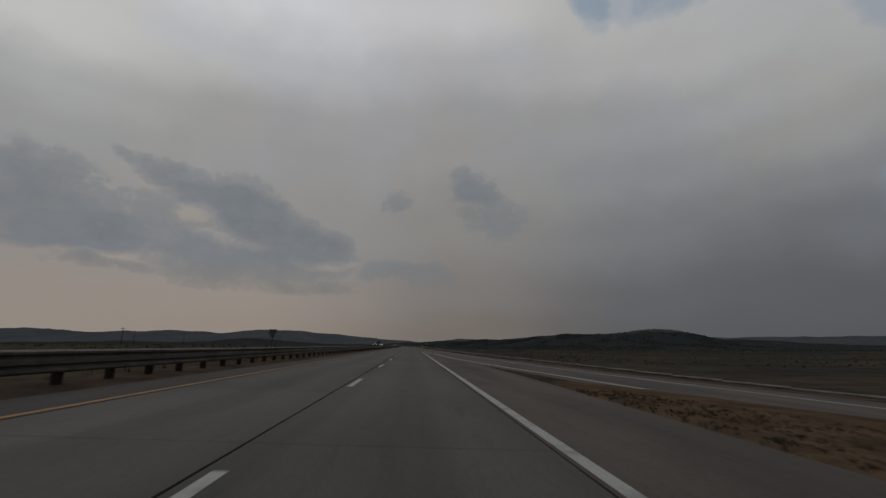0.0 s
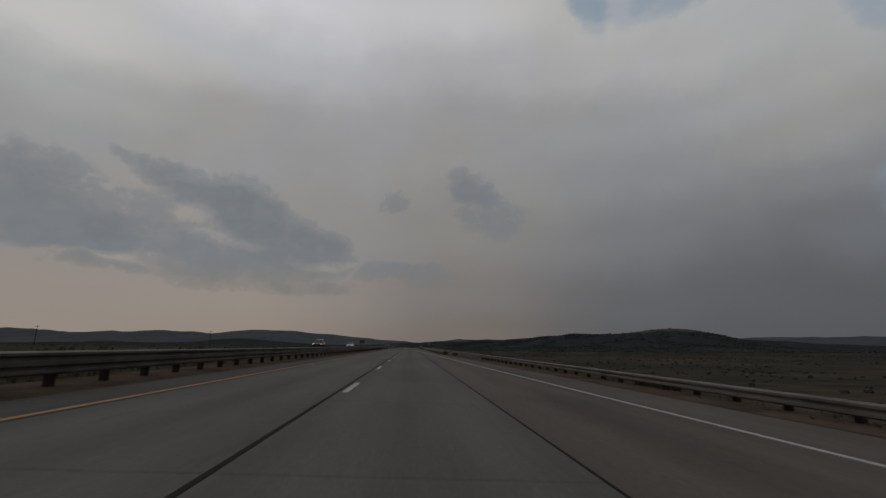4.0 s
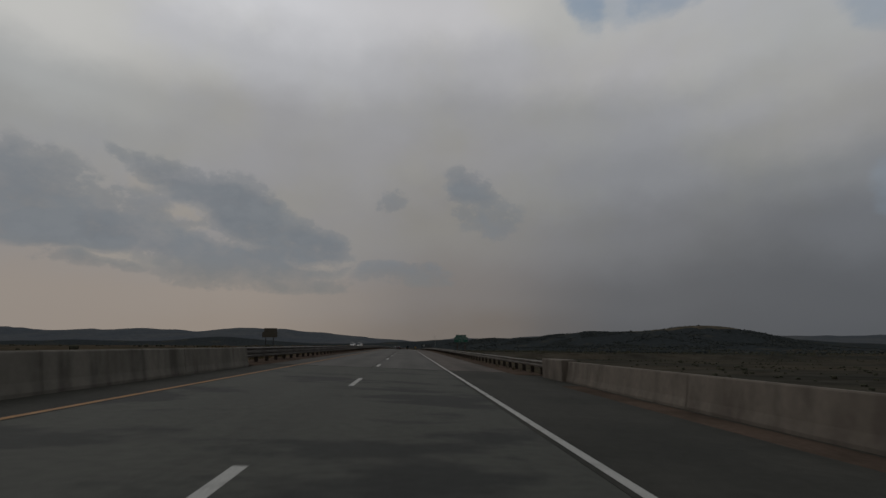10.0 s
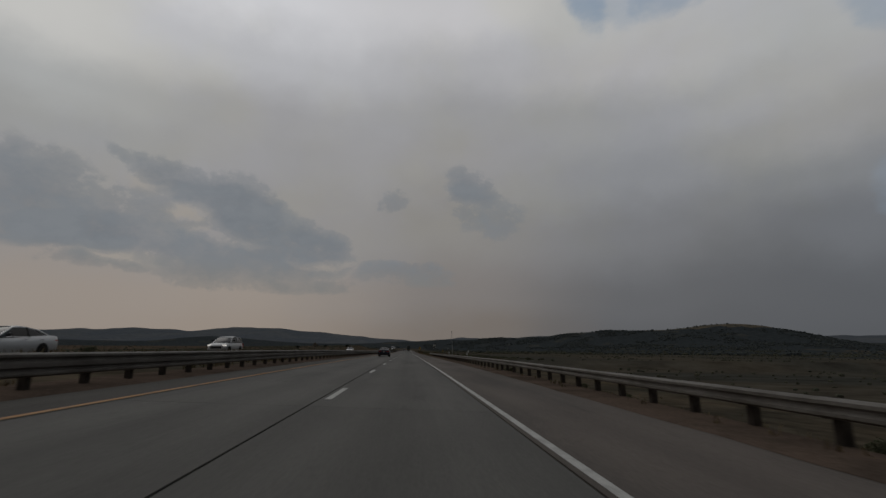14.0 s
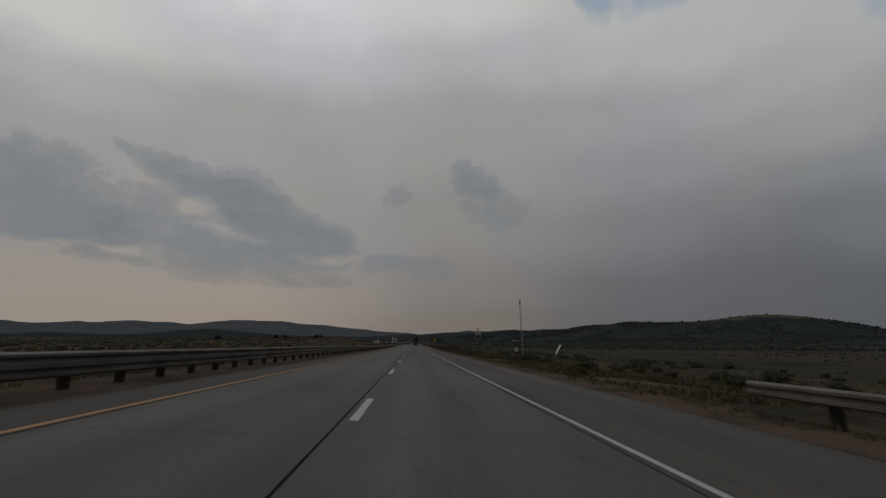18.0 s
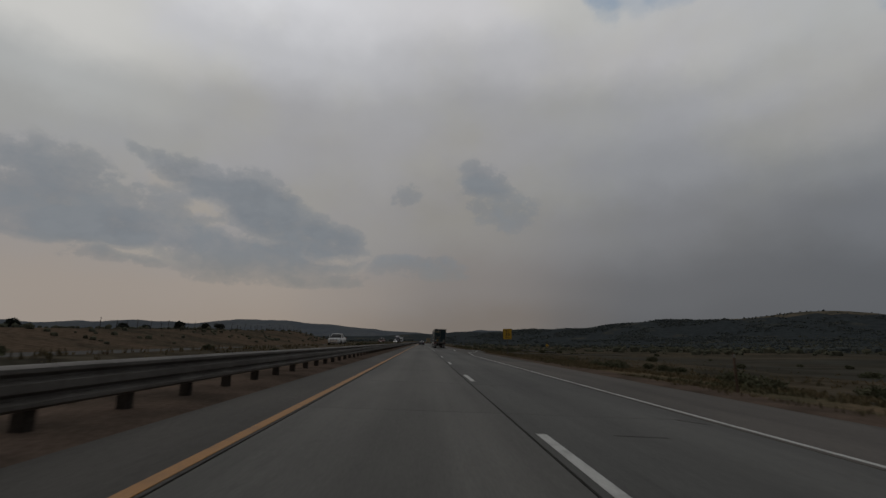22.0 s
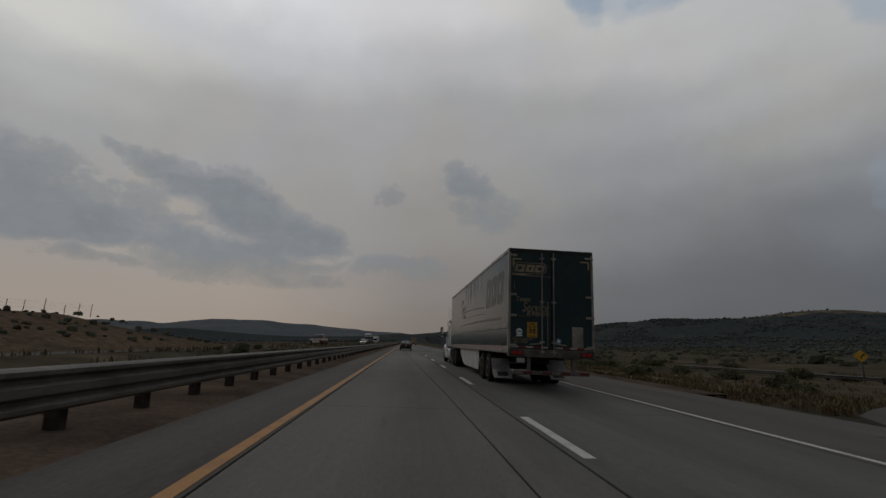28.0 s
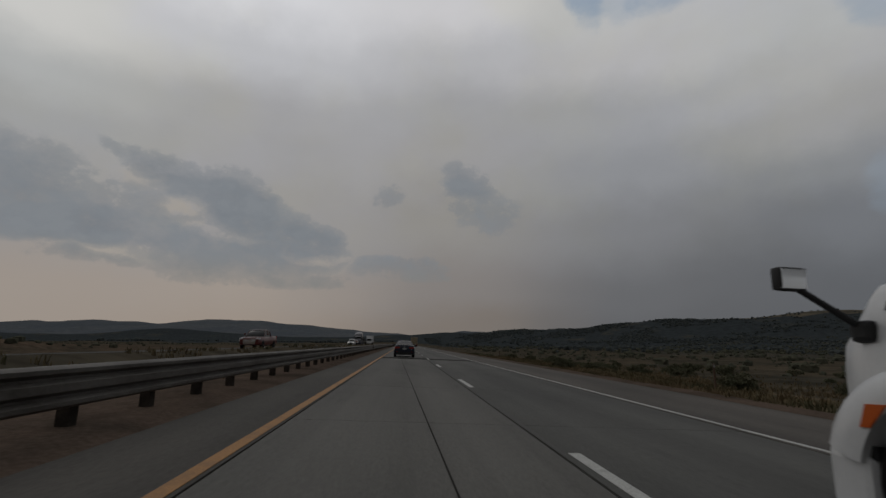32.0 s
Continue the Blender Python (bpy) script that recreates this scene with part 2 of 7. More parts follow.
def material(name, colour, rough=0.7, metal=0.0, second=None, scale=3.0, fine=40.0, grain=0.12, bump=0.0, bump_scale=60.0,
             spec=0.5, glow=None, coat=0.0, per_piece=0.0, stretch=(1, 1, 1), lo=0.42, hi=0.62):
    """Base colour with a second colour in large patches, fine grain, and relief."""
    mt = bpy.data.materials.new(name)
    mt.use_nodes = True
    nt = mt.node_tree
    N, L = nt.nodes, nt.links
    p = N["Principled BSDF"]
    p.inputs["Roughness"].default_value, p.inputs["Metallic"].default_value = rough, metal
    p.inputs["Specular IOR Level"].default_value = spec
    p.inputs["Coat Weight"].default_value = coat
    tc = N.new("ShaderNodeTexCoord")
    mp = N.new("ShaderNodeMapping")
    mp.inputs["Scale"].default_value = stretch
    geo = N.new("ShaderNodeNewGeometry")
    L.new(geo.outputs["Position"], mp.inputs[0])

    def noise_tex(s, d, r=0.6):
        n = N.new("ShaderNodeTexNoise")
        n.inputs["Scale"].default_value, n.inputs["Detail"].default_value, n.inputs["Roughness"].default_value = s, d, r
        L.new(mp.outputs[0], n.inputs["Vector"])
        return n.outputs[0]

    def mixc(f, a, b, blend="MIX"):
        n = N.new("ShaderNodeMix")
        n.data_type, n.blend_type = "RGBA", blend
        for sock, val in ((n.inputs[0], f), (n.inputs[6], a), (n.inputs[7], b)):
            if isinstance(val, (int, float)):
                sock.default_value = val
            elif isinstance(val, tuple):
                sock.default_value = (*val, 1)
            else:
                L.new(val, sock)
        return n.outputs[2]

    def ranged(x, lo, hi, a=0.0, b=1.0):
        n = N.new("ShaderNodeMapRange")
        L.new(x, n.inputs[0])
        for i, val in enumerate((lo, hi, a, b)):
            n.inputs[i + 1].default_value = val
        return n.outputs[0]

    col = colour
    if second:
        col = mixc(ranged(noise_tex(scale, 6), lo, hi), colour, second)
    if grain:
        g = ranged(noise_tex(fine, 3, 0.7), 0.25, 0.75, 1 - grain, 1 + grain)
        col = mixc(1.0, col, g, "MULTIPLY")
    if per_piece:
        info = N.new("ShaderNodeObjectInfo")
        col = mixc(1.0, col, ranged(info.outputs["Random"], 0, 1, 1 - per_piece, 1 + per_piece), "MULTIPLY")
    if isinstance(col, tuple):
        p.inputs["Base Color"].default_value = (*col, 1)
    else:
        L.new(col, p.inputs["Base Color"])
    if bump:
        b = N.new("ShaderNodeBump")
        b.inputs["Strength"].default_value = bump
        b.inputs["Distance"].default_value = 0.02
        L.new(noise_tex(bump_scale, 4), b.inputs["Height"])
        L.new(b.outputs[0], p.inputs["Normal"])
    if glow:
        p.inputs["Emission Color"].default_value = (*glow[0], 1)
        p.inputs["Emission Strength"].default_value = glow[1]
    return mt


CONCRETE = material("road_concrete", (0.117, 0.113, 0.103), 0.78, second=(0.094, 0.091, 0.083), scale=0.35, fine=30, grain=0.16, bump=0.25, per_piece=0.06, stretch=(1, 0.25, 1), spec=0.3)


def wear(mt, depth=0.1, blots=0.3):
    """Wheel paths polished paler along both lanes, oil-darkened lane middles, and dark drips."""
    N, L = mt.node_tree.nodes, mt.node_tree.links
    p = N["Principled BSDF"]
    src = p.inputs["Base Color"].links[0].from_socket
    geo = N.new("ShaderNodeNewGeometry")
    sep = N.new("ShaderNodeSeparateXYZ")
    L.new(geo.outputs["Position"], sep.inputs[0])

    def m(op, a, b):
        n = N.new("ShaderNodeMath")
        n.operation = op
        for i, val in enumerate((a, b)):
            if isinstance(val, (int, float)):
                n.inputs[i].default_value = val
            else:
                L.new(val, n.inputs[i])
        return n.outputs[0]

    def tex(scale, stretch, detail=5, rough=0.6):
        mp = N.new("ShaderNodeMapping")
        mp.inputs["Scale"].default_value = stretch
        L.new(geo.outputs["Position"], mp.inputs[0])
        n = N.new("ShaderNodeTexNoise")
        n.inputs["Scale"].default_value, n.inputs["Detail"].default_value, n.inputs["Roughness"].default_value = scale, detail, rough
        L.new(mp.outputs[0], n.inputs["Vector"])
        return n.outputs[0]
    sway = m("MULTIPLY", m("SUBTRACT", tex(0.08, (0, 1, 0), 2), 0.5), 1.2)
    band = m("MULTIPLY", m("COSINE", m("MULTIPLY", m("ADD", m("ADD", sep.outputs[0], sway), 2.03 - 0.93), 2 * math.pi / 1.87), 0.0), depth)
    streak = m("MULTIPLY", m("SUBTRACT", tex(3.2, (1, 0.012, 1), 6, 0.7), 0.5), depth * 4.5)
    patchy = m("MULTIPLY", m("SUBTRACT", tex(0.16, (1.6, 0.6, 1), 5, 0.6), 0.5), depth * 4)
    drip = N.new("ShaderNodeMapRange")
    L.new(tex(1.1, (1.3, 0.22, 1), 8, 0.72), drip.inputs[0])
    for i, val in enumerate((0.58, 0.74, 0.0, blots)):
        drip.inputs[i + 1].default_value = val
    k = m("SUBTRACT", m("ADD", 1.0, m("ADD", band, m("ADD", streak, patchy))), drip.outputs[0])
    n = N.new("ShaderNodeMix")
    n.data_type, n.blend_type = "RGBA", "MULTIPLY"
    n.inputs[0].default_value = 1.0
    L.new(src, n.inputs[6])
    L.new(k, n.inputs[7])
    L.new(n.outputs[2], p.inputs["Base Color"])


wear(CONCRETE, 0.1, 0.3)
SHOULDER = material("shoulder_concrete", (0.132, 0.112, 0.098), 0.85, second=(0.094, 0.082, 0.072), scale=0.3, fine=25, grain=0.2, bump=0.3, stretch=(1, 0.3, 1), spec=0.25)
DECK = material("bridge_deck", (0.072, 0.074, 0.063), 0.7, second=(0.033, 0.035, 0.032), scale=0.42, fine=9, grain=0.3, bump=0.2, stretch=(0.55, 1.15, 1), lo=0.51, hi=0.575, spec=0.2)
DECK_EDGE = material("bridge_deck_edge", (0.054, 0.053, 0.045), 0.8, second=(0.040, 0.040, 0.034), scale=0.5, fine=9, grain=0.25, bump=0.2, stretch=(0.6, 1.0, 1), spec=0.15)
wear(SHOULDER, 0.08, 0.3)
wear(DECK, 0.05, 0.25)
wear(DECK_EDGE, 0.05, 0.2)
JOINT = material("joint_sealant", (0.034, 0.032, 0.030), 0.95, grain=0.2, spec=0.05)
PAINT_W = material("white_road_paint", (0.48, 0.48, 0.455), 0.65, second=(0.30, 0.295, 0.28), scale=2.5, fine=30, grain=0.25, lo=0.5, hi=0.72)
PAINT_Y = material("yellow_road_paint", (0.36, 0.165, 0.034), 0.65, second=(0.20, 0.10, 0.034), scale=2.0, fine=30, grain=0.25, lo=0.48, hi=0.72)
GALV = material("weathered_galvanised_steel", (0.122, 0.114, 0.104), 0.55, 0.25, second=(0.078, 0.071, 0.063), scale=1.6, fine=20, grain=0.2, spec=0.2, stretch=(1, 0.5, 1))
GALV_PALE = material("paler_galvanised_steel", (0.185, 0.172, 0.154), 0.55, 0.25, second=(0.12, 0.108, 0.094), scale=1.6, fine=20, grain=0.2, spec=0.25, stretch=(1, 0.5, 1))
POSTWOOD = material("weathered_post", (0.062, 0.052, 0.044), 0.95, second=(0.04, 0.034, 0.029), scale=4, grain=0.25, spec=0.1)
BARRIER = material("barrier_concrete", (0.235, 0.205, 0.172), 0.9, second=(0.15, 0.128, 0.108), scale=0.9, fine=14, grain=0.18, bump=0.3, stretch=(1, 1.1, 0.35), spec=0.25)
BARRIER_OLD = material("stained_barrier_concrete", (0.21, 0.195, 0.168), 0.9, second=(0.142, 0.133, 0.114), scale=0.9, fine=14, grain=0.18, bump=0.3, stretch=(1, 1.1, 0.35), spec=0.2)


def rain_streaks(mt, depth, scale):
    """Dark drips that rain has drawn down a concrete face."""
    N, L = mt.node_tree.nodes, mt.node_tree.links
    p = N["Principled BSDF"]
    src = p.inputs["Base Color"].links[0].from_socket
    geo, mp, n, r, x = N.new("ShaderNodeNewGeometry"), N.new("ShaderNodeMapping"), N.new("ShaderNodeTexNoise"), N.new("ShaderNodeMapRange"), N.new("ShaderNodeMix")
    mp.inputs["Scale"].default_value = (0.0, 1.0, 0.12)
    L.new(geo.outputs["Position"], mp.inputs[0])
    L.new(mp.outputs[0], n.inputs["Vector"])
    n.inputs["Scale"].default_value, n.inputs["Detail"].default_value, n.inputs["Roughness"].default_value = scale, 5, 0.65
    L.new(n.outputs[0], r.inputs[0])
    for i, val in enumerate((0.5, 0.66, 1.0, 1.0 - depth)):
        r.inputs[i + 1].default_value = val
    x.data_type, x.blend_type = "RGBA", "MULTIPLY"
    x.inputs[0].default_value = 1.0
    L.new(src, x.inputs[6])
    L.new(r.outputs[0], x.inputs[7])
    L.new(x.outputs[2], p.inputs["Base Color"])


rain_streaks(BARRIER, 0.16, 1.2)
rain_streaks(BARRIER_OLD, 0.45, 1.5)
PLAIN = material("dusky_prairie", (0.090, 0.078, 0.060), 0.97, second=(0.056, 0.055, 0.047), scale=0.02, fine=0.16, grain=0.5, lo=0.4, hi=0.6, spec=0.0, stretch=(0.6, 1, 1))
BANK = material("brown_bank", (0.108, 0.080, 0.058), 0.97, second=(0.066, 0.056, 0.042), scale=0.12, fine=1.6, grain=0.5, lo=0.45, hi=0.6, spec=0.0)
GROUND = material("prairie_ground", (0.092, 0.075, 0.054), 0.97, second=(0.056, 0.052, 0.041), scale=0.045, fine=0.35, grain=0.55, spec=0.0)
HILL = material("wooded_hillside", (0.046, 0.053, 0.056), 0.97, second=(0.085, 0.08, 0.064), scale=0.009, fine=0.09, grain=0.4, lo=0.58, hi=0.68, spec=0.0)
# far range: distance haze is mixed into the base colour, paler and bluer
RANGE = material("hazed_range", (0.098, 0.11, 0.125), 0.97, second=(0.12, 0.128, 0.135), scale=0.003, fine=0.03, grain=0.2, spec=0.0)
DIRT = material("verge_dirt", (0.13, 0.097, 0.077), 0.97, second=(0.08, 0.063, 0.051), scale=0.5, fine=12, grain=0.3, bump=0.4, spec=0.0)
GRASS = material("dry_grass", (0.175, 0.132, 0.080), 0.95, second=(0.10, 0.094, 0.056), scale=0.22, fine=5, grain=0.3, spec=0.0)
SAGE = material("sagebrush", (0.105, 0.112, 0.07), 0.95, second=(0.14, 0.132, 0.088), scale=2, fine=20, grain=0.35, spec=0.0)
JUNIPER = material("juniper", (0.040, 0.046, 0.038), 0.95, second=(0.054, 0.059, 0.046), scale=1, fine=8, grain=0.35, spec=0.0)
HILLTOP = material("bald_hilltop", (0.135, 0.115, 0.085), 0.97, second=(0.075, 0.07, 0.056), scale=0.03, fine=0.3, grain=0.3, spec=0.0)
# distant trees: some haze goes into this colour, paler and bluer than JUNIPER
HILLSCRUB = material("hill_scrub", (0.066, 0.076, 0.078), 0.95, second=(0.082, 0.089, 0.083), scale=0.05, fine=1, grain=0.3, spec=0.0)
OLIVE = material("olive_scrub", (0.082, 0.085, 0.064), 0.95, second=(0.10, 0.096, 0.068), scale=0.1, fine=1, grain=0.3, spec=0.0)
BARK = material("bark", (0.07, 0.052, 0.04), 0.95, grain=0.3)
STEELDARK = material("dark_steel", (0.06, 0.058, 0.055), 0.6, 0.4, grain=0.15)
SIGN_GREEN = material("sign_green", (0.012, 0.145, 0.10), 0.45, grain=0.06)
SIGN_WHITE = material("sign_white", (0.68, 0.70, 0.68), 0.5, grain=0.04)
SIGN_YELLOW = material("sign_yellow", (0.55, 0.32, 0.02), 0.5, grain=0.06)
SIGN_BLACK = material("sign_black", (0.02, 0.02, 0.02), 0.6, grain=0.05)
SIGN_BACK = material("sign_back_brown", (0.12, 0.105, 0.08), 0.7, grain=0.15)
RUST = material("brown_sign_post", (0.10, 0.06, 0.04), 0.8, grain=0.25)
UNLIT = material("unlit_display", (0.045, 0.035, 0.03), 0.5, grain=0.1)

# ---- mesh helpers ----


def bm_box(bm, x0, x1, y0, y1, z0, z1, bevel=0.0):
    v = [bm.verts.new((x, y, z)) for z in (z0, z1) for y in (y0, y1) for x in (x0, x1)]
    f = [bm.faces.new([v[i] for i in q]) for q in ((0, 2, 3, 1), (4, 5, 7, 6), (0, 1, 5, 4), (1, 3, 7, 5), (3, 2, 6, 7), (2, 0, 4, 6))]
    if bevel:
        bmesh.ops.bevel(bm, geom=list({e for q in f for e in q.edges}), offset=bevel, segments=2, affect="EDGES", profile=0.6)


def bm_tube(bm, p0, p1, r0, r1=None, n=10, cap=True):
    r1 = r0 if r1 is None else r1
    p0, p1 = Vector(p0), Vector(p1)
    q = (p1 - p0).to_track_quat("Z", "Y")
    rings = []
    for p, r in ((p0, r0), (p1, r1)):
        rings.append([bm.verts.new(p + q @ Vector((r * math.cos(2 * math.pi * i / n), r * math.sin(2 * math.pi * i / n), 0))) for i in range(n)])
    for i in range(n):
        bm.faces.new((rings[0][i], rings[0][(i + 1) % n], rings[1][(i + 1) % n], rings[1][i]))
    if cap:
        bm.faces.new(rings[0][::-1])
        bm.faces.new(rings[1])


def bm_lathe(bm, profile, n=24, axis="X", at=(0, 0, 0), closed=True):
    """profile: (along the axis, radius) pairs."""
    rings = []
    for a, r in profile:
        ring = []
        for i in range(n):
            c, s = r * math.cos(2 * math.pi * i / n), r * math.sin(2 * math.pi * i / n)
            p = {"X": (a, c, s), "Y": (c, a, s), "Z": (c, s, a)}[axis]
            ring.append(bm.verts.new((p[0] + at[0], p[1] + at[1], p[2] + at[2])))
        rings.append(ring)
    for a, b in zip(rings, rings[1:]):
        for i in range(n):
            bm.faces.new((a[i], a[(i + 1) % n], b[(i + 1) % n], b[i]))
    if closed:
        bm.faces.new(rings[0][::-1])
        bm.faces.new(rings[-1])
    bmesh.ops.recalc_face_normals(bm, faces=bm.faces[:])


def bm_loft(bm, loops, cap=True, ring=True):
    """Skin through loops of equal length."""
    vs = [[bm.verts.new(p) for p in lp] for lp in loops]
    k = len(vs[0])
    for a, b in zip(vs, vs[1:]):
        for i in range(k if ring else k - 1):
            bm.faces.new((a[i], a[(i + 1) % k], b[(i + 1) % k], b[i]))
    if cap and ring:
        bm.faces.new(vs[0][::-1])
        bm.faces.new(vs[-1])
    bmesh.ops.recalc_face_normals(bm, faces=bm.faces[:])


def bm_prism(bm, poly, axis, a, b, bevel=0.0):
    """Extrude a polygon of two coordinates along an axis from a to b."""
    def put(p, d):
        return {"X": (d, p[0], p[1]), "Y": (p[0], d, p[1]), "Z": (p[0], p[1], d)}[axis]
    v0 = [bm.verts.new(put(p, a)) for p in poly]
    v1 = [bm.verts.new(put(p, b)) for p in poly]
    k = len(poly)
    fs = [bm.faces.new(v0[::-1]), bm.faces.new(v1)]
    for i in range(k):
        fs.append(bm.faces.new((v0[i], v0[(i + 1) % k], v1[(i + 1) % k], v1[i])))
    bmesh.ops.recalc_face_normals(bm, faces=fs)
    if bevel:
        ed = {e for f in fs for e in f.edges}
        bmesh.ops.bevel(bm, geom=list(ed), offset=bevel, segments=2, affect="EDGES", profile=0.6)


def finish(name, bm, mat, smooth=False):
    me = bpy.data.meshes.new(name)
    bm.to_mesh(me)
    bm.free()
    for mt in (mat if isinstance(mat, (list, tuple)) else [mat]):
        me.materials.append(mt)
    if smooth:
        for p in me.polygons:
            p.use_smooth = True
        me.set_sharp_from_angle(angle=radians(38))
    return me


def part(name, bm, mat, parent, label="", smooth=False):
    ob = new(name, finish(name, bm, mat, smooth))
    ob.parent = parent
    if label:
        tagged(ob, label)
    return ob


def raw(name, verts, faces, mat, smooth=False):
    me = bpy.data.meshes.new(name)
    me.from_pydata(verts, [], faces)
    me.materials.append(mat)
    if smooth:
        for p in me.polygons:
            p.use_smooth = True
    return new(name, me)


def piece(name, me, parent, m=None):
    ob = new(name, me)
    ob.parent = parent
    if m is not None:
        ob.matrix_basis = m
    return ob


def base(name, m, label, category, group=""):
    ob = new(name)
    ob.matrix_basis = m
    return tagged(ob, label, category, group)


def on_road(x, y, turn=0.0):
    """A pose on the carriageway, leaning with its crossfall."""
    return pose(x, y, road_z(x, y), slope(y), math.degrees(math.atan(CROSS)), 0) @ pose(0, 0, 0, 0, 0, turn)


def lerp_table(table, y):
    return float(np.interp(y, [t[0] for t in table], [t[1] for t in table]))


def text_mesh(words, size, mat, parent, m, name="lettering", bold=0.0, shear=0.0, width=None):
    cu = bpy.data.curves.new(name, "FONT")
    cu.body, cu.size, cu.extrude, cu.offset, cu.shear = words, size, 0.003, bold, shear
    cu.align_x, cu.align_y = "CENTER", "CENTER"
    tmp = bpy.data.objects.new(name, cu)
    scene.collection.objects.link(tmp)
    bpy.context.view_layer.update()
    me = bpy.data.meshes.new_from_object(tmp.evaluated_get(bpy.context.evaluated_depsgraph_get()))
    bpy.data.objects.remove(tmp)
    me.materials.clear()
    me.materials.append(mat)
    ob = new(name, me)
    ob.parent = parent
    if width:
        xs = [v.co.x for v in me.vertices]
        k = width / (max(xs) - min(xs))
        me.transform(Matrix.Diagonal((k, 1, 1, 1)))
    ob.matrix_basis = m
    return ob


# ---- plan ----
OPP_Z = 0.68
LINE_R, LINE_Y, EDGE_R, EDGE_L = 3.79, -4.0, 7.1, -5.45
# outer edge line on the right: entrance ramp running out, then the exit ramp leaving
OUT = [(-120, 30), (-40, 21.5), (0, 17), (13, 15.4), (30, 12.9), (43.6, 11.4), (78.4, 9.6), (110, 8.7), (210, 5.3), (247, 3.95), (258, 3.79), (804, 3.79),
       (817.7, 4.6), (823.7, 5.7), (830.7, 7.3), (838, 7.75), (845, 7.9), (850, 8.8), (854, 11.5), (858, 17), (866, 30), (880, 60), (900, 110), (940, 210)]
RAMP_IN = [(-120, 26), (-40, 17.5), (10, 11.2), (17, 10.4), (28, 9.0), (39.4, 7.5), (56.3, 6.1), (78.4, 5.4), (89, 4.85), (108, 4.27), (117.5, 3.98)]
EXIT_IN = [(825.7, 3.8), (833, 3.84), (838, 4.0), (844, 4.5), (850, 5.6), (854, 8.0), (858, 13), (866, 25), (880, 54), (900, 104), (940, 204)]


def ground_z(x, y):
    """Height of the land under a place, off the pavement."""
    out = max(LINE_R, lerp_table(OUT, y) if y < 258 else LINE_R)
    r = out + 3.3
    if 818 < y < 940:
        r = max(r, 7.1)
    kx = [-4600, -400, -70, -45, -32, -26, -15.2, -13.3, -11.6, -9.3, -6.8, -5.5, r, r + 1.6, r + 5, r + 12, r + 40, r + 130, 600, 4600]
    rz = road_z(r, 5000)
    drop = 1.0 if y < 630 else 0.45 if y < 940 else 0.8
    berm = 0.95 + 0.1 * noise.noise((y * 0.05, 3, 0)) if not 285 < y < 375 else 0.7
    kz = [6, 2.5, 0.9, 0.6, 0.62, 0.70, 0.66, berm, berm - 0.04, 0.3, 0.2, road_z(-5.5, 5000) - 0.07, rz - 0.07, rz - 0.2, rz - 0.9 * drop, rz - 2.4 * drop,
          rz - 4.2 * drop, rz - 5.5 * drop, -7, -7]
    z = float(np.interp(x, kx, kz)) + grade(y)
    # bank with a fence beyond the other carriageway
    if x < -26 and 600 < y < 940:
        along = np.interp(y, [640, 740, 830, 906, 917, 930], [0, 0.2, 0.66, 1.0, 0.45, 0.0])
        across = np.interp(x, [-120, -60, -41, -30, -27], [0.7, 0.95, 1.0, 0.28, 0])
        z += float(along * across) * 4.1
    # far relief
    if y > 940 or abs(x) > 250:
        g = lambda cx, cy, sx, sy, h: h * math.exp(-((x - cx) / sx) ** 2 - ((y - cy) / sy) ** 2)
        z += g(1045, 1935, 300 if x < 1045 else 190, 360, 84) + g(660, 2050, 200, 330, 44) + g(380, 2300, 240, 300, 34)
        z += g(2300, 3300, 700, 500, 50) + g(250, 2900, 420, 500, 46) + g(-620, 2600, 500, 300, 26) + g(-980, 2950, 330, 220, 56) + g(-1750, 3000, 420, 230, 40)
        far = np.interp(y, [3000, 3700, 4250, 4600, 4900], [0, 0.55, 1, 0.8, 0.5])
        crest = np.interp(x, [-4600, -3600, -3300, -2950, -2750, -2300, -1900, -1700, -1250, -760, -420, -120, 160, 460, 760, 1200, 2000, 4600],
                          [120, 165, 172, 150, 138, 156, 150, 136, 166, 136, 96, 66, 62, 92, 84, 110, 100, 130])
        z += float(far * crest)
        if far > 0:
            z += float(far) * (13 * noise.noise((x * 0.0045, 8, 0)) + 7 * noise.noise((x * 0.013, 4, 0)))
        if y > 1000 or abs(x) > 400:
            k = min(1.0, (y - 1000) / 1500 if y > 1000 else 0.3)
            z += 9 * k * noise.noise((x * 0.004, y * 0.004, 0)) + 3.0 * k * noise.noise((x * 0.017, y * 0.017, 5))
    return z


# ---- ground: one sheet to the horizon ----
gx = sorted({*np.arange(-4600, -400, 60), *np.arange(-400, -60, 20), *np.arange(-60, -26, 2), *np.arange(-26, -5.6, 1.2), -15.2, -13.3, -11.6, -9.3, -6.8, -5.5,
             7.1, 8.7, *np.arange(10, 40, 1.6), *np.arange(40, 120, 8), *np.arange(120, 400, 28), *np.arange(400, 1700, 40), *np.arange(1700, 4601, 145)})
gy = [*np.arange(-240, 900, 7.5), *np.arange(900, 1300, 20), *np.arange(1300, 2600, 36), *np.arange(2600, 4960, 60)]
gx, gy = [float(q) for q in gx], [float(q) for q in gy]
nx_, ny_ = len(gx), len(gy)
verts = [(x, y, ground_z(x, y)) for y in gy for x in gx]
faces = [(j * nx_ + i, j * nx_ + i + 1, (j + 1) * nx_ + i + 1, (j + 1) * nx_ + i) for j in range(ny_ - 1) for i in range(nx_ - 1)]
ground = raw("ground", verts, faces, GROUND, True)
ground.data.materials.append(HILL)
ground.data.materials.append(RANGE)
